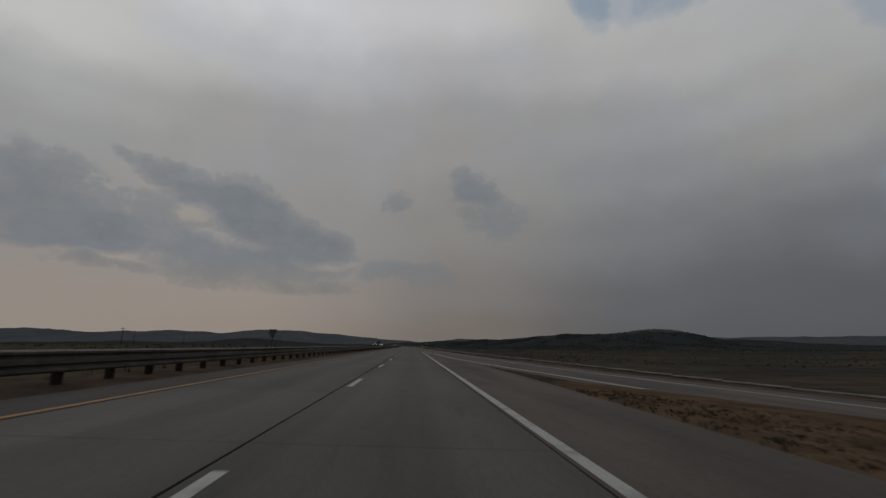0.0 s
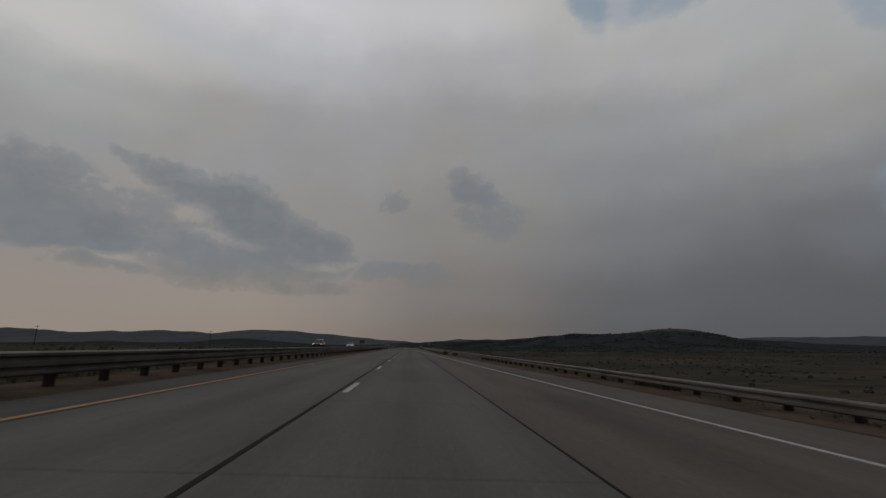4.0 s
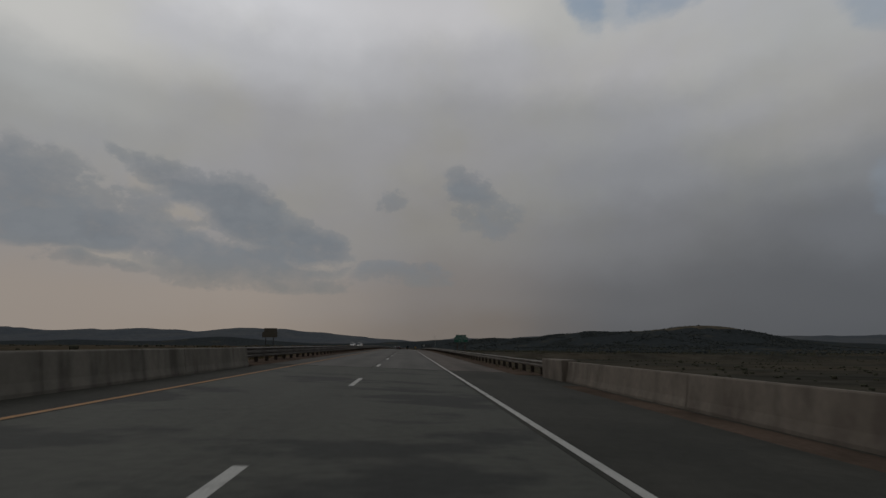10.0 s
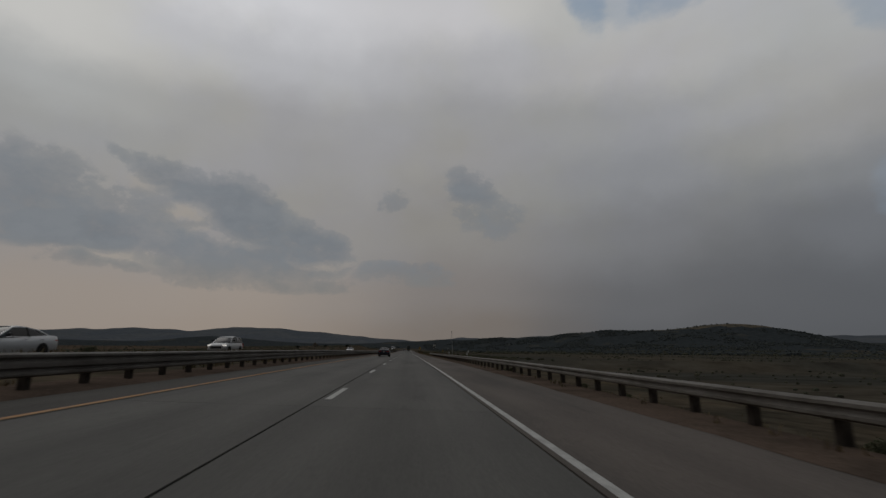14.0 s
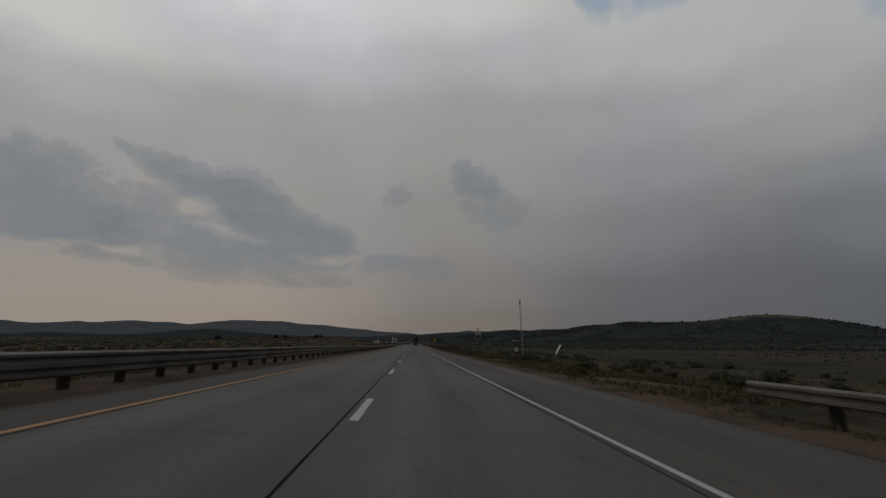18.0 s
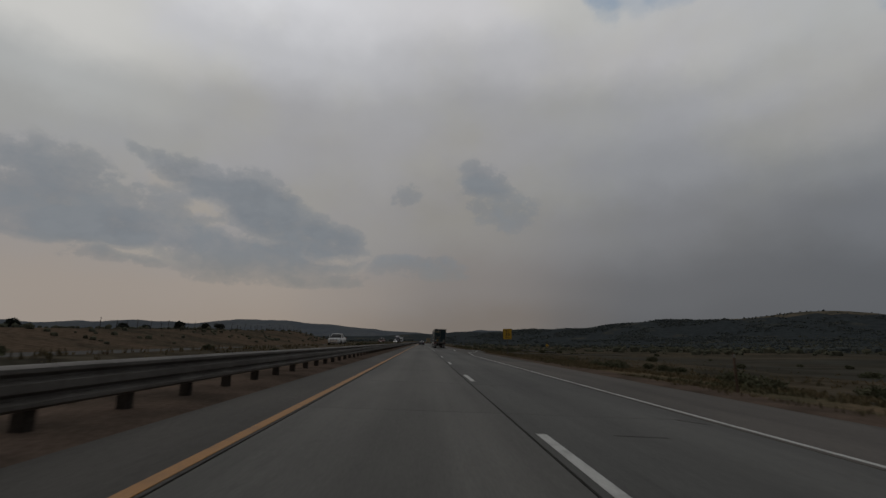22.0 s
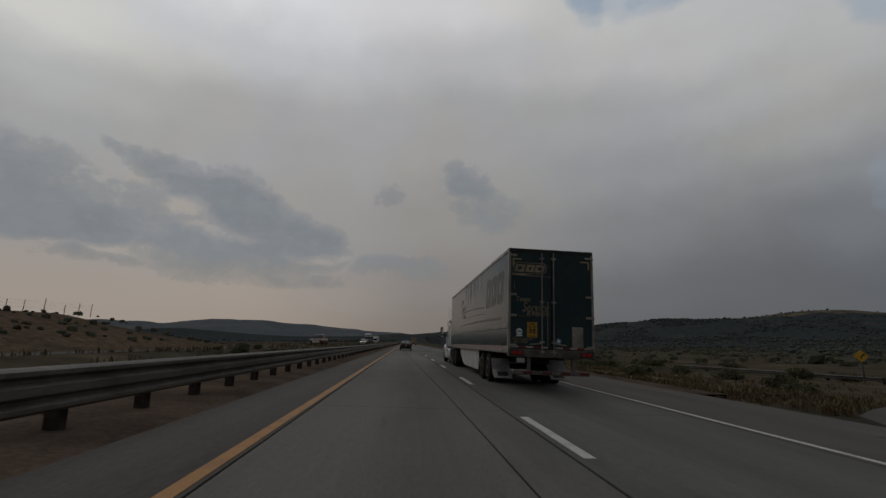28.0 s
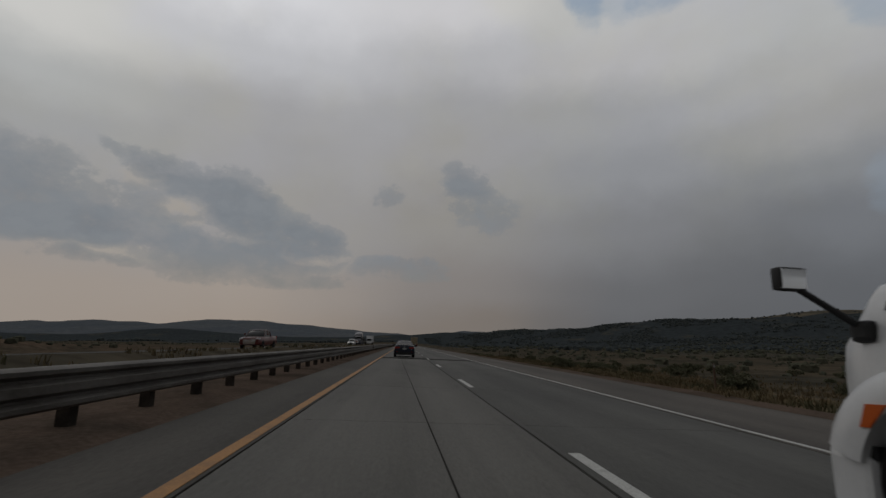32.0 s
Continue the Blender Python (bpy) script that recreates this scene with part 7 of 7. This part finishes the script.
    bm = bmesh.new(); bm_lathe(bm, [(-0.053, 0.045), (-0.05, 0.045)], 16, "Y", (0.21, 0, 1.45)); part("print_disc", bm, SIGN_WHITE, st)
    text_mesh("2089", 0.2, TAN_OLD, s, pose(-0.88, -0.05, 1.42) @ FACE, bold=0.006, width=0.60, name="fleet_number")
    bm = bmesh.new(); bm_box(bm, 0.62, 0.96, -0.062, -0.044, 1.28, 1.88, 0.012); vd = part("vent_door", bm, ALU, s)
    bm = bmesh.new(); bm_box(bm, 0.66, 0.92, -0.066, -0.060, 1.33, 1.83, 0.003); part("vent_panel", bm, ALU, vd)
    bm = bmesh.new(); bm_box(bm, 0.64, 0.80, -0.085, -0.062, 1.60, 1.63, 0.006); part("latch", bm, CHROME, vd)
    bm = bmesh.new(); bm_box(bm, -1.06, -0.82, -0.068, -0.06, 0.80, 0.93); part("number_plate", bm, PLATE, s)


def arc(cx, cz, r, a0, a1, n):
    return [(cx + r * math.cos(radians(a0 + (a1 - a0) * k / n)), cz + r * math.sin(radians(a0 + (a1 - a0) * k / n))) for k in range(n + 1)]


def tractor(m, paint, label, detailed=True):
    """A conventional sleeper tractor; y as along the trailer, from its rear."""
    s = base("truck_tractor", m, label, "truck")
    W = 1.24
    # sleeper with roof fairing
    bm = bmesh.new()
    st = [(16.3, 1.1, 4.0, 1.235, 1.13), (16.9, 1.1, 3.96, 1.24, 1.12), (17.7, 1.1, 3.75, 1.24, 1.1), (18.3, 1.1, 3.50, 1.23, 1.08), (18.66, 1.1, 3.31, 1.22, 1.06), (18.82, 1.1, 3.12, 1.215, 1.03), (18.9, 1.1, 2.84, 1.21, 0.98)]
    loops = []
    for y, zb, zt, wb, wt in st:
        zs = 2.72
        half = [(wb - 0.03, zb), (wb, zb + 0.08), (wb, zs), (wb - 0.03 - (wb - wt) * 0.4, zs + (zt - zs) * 0.6), (wt - 0.04, zt - 0.07), (wt - 0.2, zt), (0.3, zt + 0.03)]
        loops.append([(a, y, z) for a, z in half] + [(-a, y, z) for a, z in half[::-1]])
    bm_loft(bm, loops)
    part("sleeper", bm, paint, s, smooth=True)
    # cab
    bm = bmesh.new()
    st = [(18.91, 0.95, 2.99, 1.20, 1.07), (19.15, 0.9, 2.86, 1.19, 1.06), (19.38, 0.9, 2.66, 1.17, 1.05), (19.75, 0.9, 2.14, 1.12, 1.0), (19.95, 0.9, 1.92, 1.06, 0.94)]
    loops = []
    for y, zb, zt, wb, wt in st:
        zs = min(1.72, zt - 0.1)
        half = [(wb - 0.02, zb), (wb, zb + 0.06), (wb, zs), (wb - (wb - wt) * 0.75, zt - 0.12), (wt - 0.05, zt - 0.02), (0.3, zt + 0.02)]
        loops.append([(a, y, z) for a, z in half] + [(-a, y, z) for a, z in half[::-1]])
    bm_loft(bm, loops)
    part("cab", bm, paint, s, smooth=True)
    bm = bmesh.new()
    bm_loft(bm, [[(-0.86, 19.96, 1.95), (-0.9, 19.78, 2.14), (-0.84, 19.38, 2.60), (0.84, 19.38, 2.60), (0.9, 19.78, 2.14), (0.86, 19.96, 1.95)],
                 [(-0.86, 20.0, 1.97), (-0.9, 19.81, 2.17), (-0.84, 19.41, 2.64), (0.84, 19.41, 2.64), (0.9, 19.81, 2.17), (0.86, 20.0, 1.97)]])
    part("windscreen", bm, GLASS, s)
    bm = bmesh.new(); bm_prism(bm, [(19.2, 2.70), (19.65, 2.60), (19.68, 2.63), (19.25, 2.79)], "X", -0.95, 0.95, 0.01); part("sun_visor", bm, paint, s)
    # hood
    bm = bmesh.new()
    loops = []
    for y, zb, zt, wb, wt in [(19.9, 0.95, 1.93, 1.05, 0.86), (20.3, 0.95, 1.90, 1.02, 0.84), (20.8, 0.95, 1.85, 1.0, 0.82), (21.35, 0.9, 1.80, 1.02, 0.85), (21.68, 0.85, 1.60, 0.86, 0.63), (21.86, 0.8, 1.2, 0.66, 0.46)]:
        half = [(wb, zb), (wb, zb + (zt - zb) * 0.42), (wb - 0.03, zb + (zt - zb) * 0.66), (wt + 0.09, zt - 0.13), (wt + 0.01, zt - 0.05), (wt - 0.12, zt - 0.01), (0.2, zt + 0.03)]
        loops.append([(a, y, z) for a, z in half] + [(-a, y, z) for a, z in half[::-1]])
    bm_loft(bm, loops)
    part("hood", bm, paint, s, smooth=True)
    bm = bmesh.new(); bm_box(bm, -0.46, 0.46, 21.76, 21.90, 0.75, 1.46, 0.04); part("grille", bm, CHROME, s)
    bm = bmesh.new(); bm_prism(bm, [(-1.22, 21.25), (-1.2, 21.45), (-1.12, 21.62), (-0.95, 21.76), (-0.6, 21.88), (0, 21.94), (0.6, 21.88), (0.95, 21.76), (1.12, 21.62), (1.2, 21.45), (1.22, 21.25), (0.9, 21.22), (-0.9, 21.22)], "Z", 0.30, 0.68, 0.05); part("bumper", bm, paint, s)
    bm = bmesh.new(); bm_prism(bm, [(-1.19, 21.22), (-1.16, 21.44), (-1.08, 21.6), (-0.92, 21.72), (0.92, 21.72), (1.08, 21.6), (1.16, 21.44), (1.19, 21.22)], "Z", 0.66, 0.74); part("bumper_gap", bm, BLACK, s)
    bm = bmesh.new(); bm_box(bm, -0.42, 0.42, 16.4, 20.5, 0.55, 0.95, 0.02); part("chassis_frame", bm, CHASSIS, s)
    bm = bmesh.new(); bm_box(bm, -0.42, 0.42, 12.1, 16.4, 0.6, 0.92, 0.02); part("chassis_frame", bm, CHASSIS, s)
    bm = bmesh.new(); bm_box(bm, -0.5, 0.5, 13.5, 14.5, 0.92, 1.1, 0.03); part("fifth_wheel", bm, CHASSIS, s)
    bm = bmesh.new(); bm_box(bm, -1.0, 1.0, 16.1, 16.29, 1.2, 3.6, 0.05); part("rear_wall", bm, CHASSIS, s)
    for sd in (-1, 1):
        # fender as a swept arch, swelling towards the headlamp
        def swell(r, a):
            return 0.56 + (r - 0.56) * (1 + 1.2 * max(0.0, math.cos(a)))
        bm = bmesh.new()
        prof = [(0.80, 0.56), (0.80, 0.70), (1.06, 0.71), (1.16, 0.695), (1.225, 0.655), (1.25, 0.60), (1.245, 0.56)]
        loops = []
        for k in range(25):
            th = radians(12 + 178 * k / 24)
            loops.append([(sd * px, 20.74 + swell(rr_, th) * math.cos(th), 0.52 + swell(rr_, th) * math.sin(th)) for px, rr_ in prof])
        bm_loft(bm, loops)
        part("fender", bm, paint, s, smooth=True)
        bm = bmesh.new(); bm_prism(bm, arc(20.74, 0.52, 0.58, 0, 360, 24)[:-1], "X", *sorted((sd * 0.78, sd * 0.80))); part("wheel_well", bm, CHASSIS, s)
        bm = bmesh.new(); bm_box(bm, *sorted((sd * 0.75, sd * 1.12)), 21.02, 21.46, 0.74, 1.06, 0.08); part("headlamp_pod", bm, LAMPGLASS, s)
        bm = bmesh.new(); bm_prism(bm, [(21.25, 0.85), (21.19, 0.855), (21.07, 1.0), (21.2, 0.99)], "X", *sorted((sd * 1.22, sd * 1.258))); part("marker_lamp", bm, ORANGE, s)
        if detailed and sd < 0:
            text_mesh("19", 0.10, BLACK, s, pose(-0.978, 21.2, 1.6) @ pose(0, 0, 0, 0, 18, 0) @ pose(0, 0, 0, 0, 0, -90) @ FACE, bold=0.003, shear=0.15, name="fleet_number")
        wheel(s, sd * 1.06, 20.74, 0.52, 0.28, sd, nuts=10 if detailed else 0, dish=-0.05, rim=DISC)
        for y in (13.72, 15.07):
            wheel(s, sd * 1.09, y, 0.52, 0.27, sd, nuts=8 if detailed else 0, dish=0.10)
            wheel(s, sd * 0.77, y, 0.52, 0.27, sd, dish=0.02)
        bm = bmesh.new(); bm_prism(bm, [(12.5, 0.95), (12.55, 0.95), (12.41, 0.35), (12.36, 0.35)], "X", *sorted((sd * 0.62, sd * 1.24))); part("mud_flap", bm, BLACK, s)
        # door panel, windows
        xd = sorted((sd * 1.19, sd * 1.212))
        bm = bmesh.new(); bm_prism(bm, [(18.80, 1.02), (19.62, 1.02), (19.72, 1.3), (19.70, 1.75), (18.80, 1.75)], "X", *xd, 0.006); dr = part("door", bm, paint, s)
        frame_pts = [(1.205, 18.87, 1.76), (1.165, 19.74, 1.72), (1.15, 19.74, 2.02), (1.12, 19.42, 2.53), (1.135, 18.87, 2.64)]
        bm = bmesh.new(); bm_loft(bm, [[(sd * (px + e), py, pz) for px, py, pz in frame_pts] for e in (-0.06, 0.004)]); part("window_frame", bm, paint, dr)
        pane_pts = [(1.205, 18.96, 1.90), (1.17, 19.64, 1.80), (1.158, 19.66, 1.99), (1.132, 19.38, 2.44), (1.142, 18.97, 2.54)]
        bm = bmesh.new(); bm_loft(bm, [[(sd * (px + e), py + 0.02 * (1 if py > 19.3 else -1), pz + 0.02 * (1 if pz > 2.1 else -1)) for px, py, pz in pane_pts] for e in (-0.03, 0.007)]); part("window_seal", bm, BLACK, dr)
        bm = bmesh.new(); bm_loft(bm, [[(sd * (px + e), py, pz) for px, py, pz in pane_pts] for e in (-0.03, 0.011)]); part("window", bm, CABGLASS, dr)
        bm = bmesh.new(); bm_box(bm, *sorted((sd * 1.20, sd * 1.235)), 18.92, 19.12, 1.30, 1.36, 0.01); part("handle", bm, BLACK, dr)
        bm = bmesh.new(); bm_prism(bm, [(19.45, 1.38), (19.56, 1.30), (19.58, 1.33), (19.48, 1.42)], "X", *sorted((sd * 1.2, sd * 1.218))); part("side_marker", bm, ORANGE, dr)
        for k in range(9):
            bm = bmesh.new(); bm_box(bm, *sorted((sd * 1.2, sd * 1.216)), 18.86 + 0.065 * k, 18.905 + 0.065 * k, 1.12, 1.165); part("number_bar", bm, BLACK, dr)
        # seams
        bm = bmesh.new()
        bm_box(bm, *sorted((sd * 1.225, sd * 1.245)), 18.77, 18.79, 1.05, 2.75)
        bm_box(bm, *sorted((sd * 1.22, sd * 1.2445)), 16.4, 18.77, 2.70, 2.712)
        part("seam", bm, BLACK, s)
        # bunk door and window
        def rr(y0, y1, z0, z1, r):
            return [(y1 - r + r * math.cos(radians(a)), z1 - r + r * math.sin(radians(a))) for a in (0, 30, 60, 90)] + [(y0 + r + r * math.cos(radians(a)), z1 - r + r * math.sin(radians(a))) for a in (90, 120, 150, 180)] + \
                   [(y0 + r + r * math.cos(radians(a)), z0 + r + r * math.sin(radians(a))) for a in (180, 210, 240, 270)] + [(y1 - r + r * math.cos(radians(a)), z0 + r + r * math.sin(radians(a))) for a in (270, 300, 330, 360)]
        bm = bmesh.new(); bm_prism(bm, rr(16.98, 17.72, 1.22, 2.60, 0.12), "X", *sorted((sd * 1.235, sd * 1.243))); bd = part("bunk_door_seam", bm, BLACK, s)
        bm = bmesh.new(); bm_prism(bm, rr(16.995, 17.705, 1.235, 2.585, 0.11), "X", *sorted((sd * 1.236, sd * 1.248))); part("bunk_door", bm, paint, bd)
        bm = bmesh.new(); bm_prism(bm, rr(17.08, 17.62, 2.05, 2.50, 0.1), "X", *sorted((sd * 1.24, sd * 1.253))); part("bunk_window", bm, GLASS, bd)
        bm = bmesh.new(); bm_prism(bm, rr(17.06, 17.18, 1.34, 1.58, 0.04), "X", *sorted((sd * 1.24, sd * 1.254))); part("latch", bm, BLACK, bd)
        if detailed:
            bm = bmesh.new(); bm_prism(bm, [(18.625, 1.42), *arc(18.26, 1.82, 0.36, 0, 280, 22)], "X", *sorted((sd * 1.241, sd * 1.250))); lg = part("painted_emblem", bm, LOGOPURPLE, s)
            bm = bmesh.new(); bm_prism(bm, [(18.60, 1.447), *arc(18.26, 1.82, 0.335, 0, 279, 22)], "X", *sorted((sd * 1.245, sd * 1.252))); part("emblem_field", bm, LOGOGREEN, lg)
            for a in ((18.56, 1.72, 18.2, 2.06, 0.05), (18.5, 1.46, 18.14, 2.05, 0.05)):
                bm = bmesh.new(); bm_prism(bm, [(a[0], a[1]), (a[0] - 0.07, a[1]), (a[2], a[3]), (a[2] + 0.015, a[3])], "X", *sorted((sd * 1.247, sd * 1.2545))); part("emblem_ray", bm, WHITE, lg)
            for y0, y1, mt in ((18.02, 18.35, LOGOPURPLE), (17.75, 18.03, LOGOPURPLE), (17.40, 17.76, LOGOGREEN)):
                for grow, px, m_ in ((0.028, 1.256, LOGOPURPLE), (0.018, 1.258, WHITE), (0.0, 1.260, mt)):
                    bm = bmesh.new(); bm_prism(bm, slant_block(y0 - grow, y1 + grow, 1.66 - grow, 1.93 + grow, 0.05, 0.07), "X", *sorted((sd * 1.25, sd * px))); part("emblem_block", bm, m_, lg)
                bm = bmesh.new(); bm_prism(bm, slant_block(y0 + 0.12, y1 - 0.11, 1.75, 1.84, 0.02, 0.03), "X", *sorted((sd * 1.25, sd * 1.262))); part("emblem_block", bm, WHITE, lg)
            for k in range(4):
                bm = bmesh.new(); bm_box(bm, *sorted((sd * 1.24, sd * 1.2455)), 18.22, 18.56, 1.36 - 0.055 * k, 1.385 - 0.055 * k); part("number_bar", bm, BLACK, s)
            bm = bmesh.new(); bm_box(bm, *sorted((sd * 1.24, sd * 1.2455)), 17.9, 18.12, 1.155, 1.225); part("sticker", bm, STICKB, s)
            bm = bmesh.new(); bm_box(bm, *sorted((sd * 1.24, sd * 1.2455)), 18.46, 18.54, 1.13, 1.21); part("sticker", bm, TAPE_R, s)
        # side extender and roof fin
        bm = bmesh.new(); bm_prism(bm, [(16.08, 1.02), (16.298, 1.02), (16.298, 4.02), (16.24, 4.08), (16.18, 4.0), (16.14, 3.4), (16.08, 2.6)], "X", *sorted((sd * 1.20, sd * 1.232)), 0.008); part("side_extender", bm, paint, s)
        bm = bmesh.new(); bm_lathe(bm, [(-0.06, 0.02), (-0.05, 0.08), (0.05, 0.09), (0.06, 0.03)], 14, "Y", (sd * 1.30, 16.5, 2.68)); bm_tube(bm, (sd * 1.2, 16.5, 2.72), (sd * 1.3, 16.5, 2.70), 0.02, n=6); part("work_lamp", bm, CHROME, s)
        # tank fairing, steps
        bm = bmesh.new(); bm_prism(bm, [(sd * 0.75, 0.95), (sd * 1.17, 0.95), (sd * 1.22, 0.88), (sd * 1.235, 0.72), (sd * 1.215, 0.54), (sd * 1.15, 0.38), (sd * 1.03, 0.28), (sd * 0.75, 0.27)], "Y", 16.45, 18.62, 0.025); tf = part("tank_fairing", bm, paint, s, smooth=True)
        bm = bmesh.new(); bm_loft(bm, [[(sd * (px + fl * (0.03 + 0.05 * (0.95 - pz))), yy, pz) for px, pz in ((1.13, 0.97), (1.19, 0.97), (1.235, 0.86), (1.245, 0.6), (1.2, 0.34), (1.1, 0.25), (1.04, 0.27), (1.14, 0.38), (1.18, 0.6), (1.17, 0.84))] for yy, fl in ((16.34, 1.0), (16.42, 0.5), (16.52, 0.0))]); part("fairing_end", bm, paint, tf, smooth=True)
        bm = bmesh.new(); bm_box(bm, *sorted((sd * 0.76, sd * 1.15)), 16.43, 16.447, 0.32, 0.93); part("fairing_back", bm, CHASSIS, tf)
        bm = bmesh.new(); bm_prism(bm, rr(18.12, 18.36, 0.66, 0.88, 0.05), "X", *sorted((sd * 1.21, sd * 1.238))); part("filler_recess", bm, BLACK, tf)
        bm = bmesh.new(); bm_prism(bm, [(sd * 0.8, 1.0), (sd * 1.16, 1.0), (sd * 1.2, 0.86), (sd * 1.23, 0.6), (sd * 1.25, 0.32), (sd * 0.8, 0.32)], "Y", 18.66, 20.12, 0.02); sp = part("step_fairing", bm, paint, s, smooth=True)
        for z in (0.36, 0.88):
            bm = bmesh.new(); bm_box(bm, *sorted((sd * 1.18, sd * (1.27 if z < 0.5 else 1.225))), 18.85, 19.75, z - 0.03, z + 0.03, 0.015); part("step", bm, BLACK, sp)
        bm = bmesh.new(); bm_prism(bm, rr(18.98, 19.6, 0.48, 0.78, 0.04), "X", *sorted((sd * 1.20, sd * 1.236))); part("hatch", bm, paint, sp)
        bm = bmesh.new(); bm_box(bm, *sorted((sd * 1.05, sd * 1.2)), 18.7, 19.9, 0.99, 1.05); part("sill_gap", bm, BLACK, s)
        # hood vent
        bm = bmesh.new(); bm_prism(bm, [(20.1, 1.42), (20.42, 1.40), (20.35, 1.56), (20.12, 1.66)], "X", *sorted((sd * 0.9, sd * 1.02))); part("hood_vent", bm, BLACK, s)
        # mirrors
        bm = bmesh.new(); bm_box(bm, *sorted((sd * 1.44, sd * 1.66)), 19.66, 19.78, 1.88, 2.42, 0.05); mr = part("door_mirror", bm, BLACK, s, smooth=True)
        bm = bmesh.new(); bm_box(bm, *sorted((sd * 1.46, sd * 1.64)), 19.652, 19.66, 1.92, 2.38, 0.002); part("mirror_glass", bm, MIRROR, mr)
        bm = bmesh.new(); bm_tube(bm, (sd * 1.15, 19.62, 1.68), (sd * 1.5, 19.72, 1.92), 0.035, n=8); bm_tube(bm, (sd * 1.15, 19.62, 1.80), (sd * 1.5, 19.72, 1.95), 0.025, n=8); bm_box(bm, *sorted((sd * 1.1, sd * 1.2)), 19.5, 19.7, 1.62, 1.86, 0.02); part("mirror_arm", bm, BLACK, mr)
        bm = bmesh.new(); bm_box(bm, *sorted((sd * 1.26, sd * 1.47)), 21.48, 21.57, 1.705, 1.875, 0.03); hm = part("hood_mirror", bm, BLACK, s, smooth=True)
        bm = bmesh.new(); bm_prism(bm, [(21.480, 1.72), (21.470, 1.86), (21.482, 1.86), (21.482, 1.72)], "X", *sorted((sd * 1.275, sd * 1.455))); part("mirror_glass", bm, MIRROR, hm)
        bm = bmesh.new(); bm_tube(bm, (sd * 1.01, 21.39, 1.47), (sd * 1.32, 21.52, 1.73), 0.024, n=8); bm_box(bm, *sorted((sd * 0.88, sd * 1.04)), 21.29, 21.45, 1.36, 1.51, 0.04); part("mirror_arm", bm, BLACK, hm)
        bm = bmesh.new(); bm_tube(bm, (sd * 1.08, 19.25, 2.62), (sd * 1.08, 19.2, 3.7), 0.008, n=5); bm_tube(bm, (sd * 1.08, 19.25, 2.5), (sd * 1.08, 19.25, 2.72), 0.03, n=8); part("antenna", bm, BLACK, s)
    bm = bmesh.new(); bm_prism(bm, [(16.14, 3.6), (16.296, 3.6), (16.296, 4.02), (16.14, 4.08)], "X", -1.15, 1.15, 0.02); part("roof_fin", bm, paint, s)
    return s


trailer()
tractor(TR, WHITE, "white aerodynamic sleeper tractor pulling the dark semi-trailer")


def flatbed_rig():
    """The oncoming tractor with its flatbed and load."""
    x = -16.4
    m = pose(x, 1045.0, OPP_Z + 0.03, 0, 0, 180)
    tractor(m, PLUM, "dark plum sleeper tractor with a chrome grille pulling a flatbed", False)
    s = base("flatbed_trailer", m, "long low flatbed trailer carrying dark steel frames", "trailer")
    bm = bmesh.new(); bm_box(bm, -1.25, 1.25, 1.5, 16.0, 1.15, 1.32, 0.02); part("deck", bm, ALU, s)
    bm = bmesh.new(); bm_box(bm, -0.5, 0.5, 1.8, 15.6, 0.75, 1.15, 0.02); part("beam", bm, CHASSIS, s)
    for sd in (-1, 1):
        for y in (3.0, 4.3):
            wheel(s, sd * 1.12, y, 0.52, 0.27, sd)
    for k in range(9):
        y = 3.0 + 1.45 * k
        ld = base("steel_frame", m @ pose(0, y, 1.32), "dark tapered steel frame strapped upright on the flatbed", "cargo", "steel frames on the flatbed")
        bm = bmesh.new()
        for sd in (-1, 1):
            bm_tube(bm, (sd * 0.75, -0.2, 0), (sd * 0.3, 0, 1.25 + 0.15 * (k % 2)), 0.07, n=6)
            bm_tube(bm, (sd * 0.75, 0.4, 0), (sd * 0.3, 0.2, 1.25), 0.05, n=6)
        part("legs", bm, CHASSIS, ld)
        bm = bmesh.new(); bm_box(bm, -0.5, 0.5, -0.15, 0.35, 1.2, 1.34, 0.02); part("cap", bm, CHASSIS, ld)


flatbed_rig()
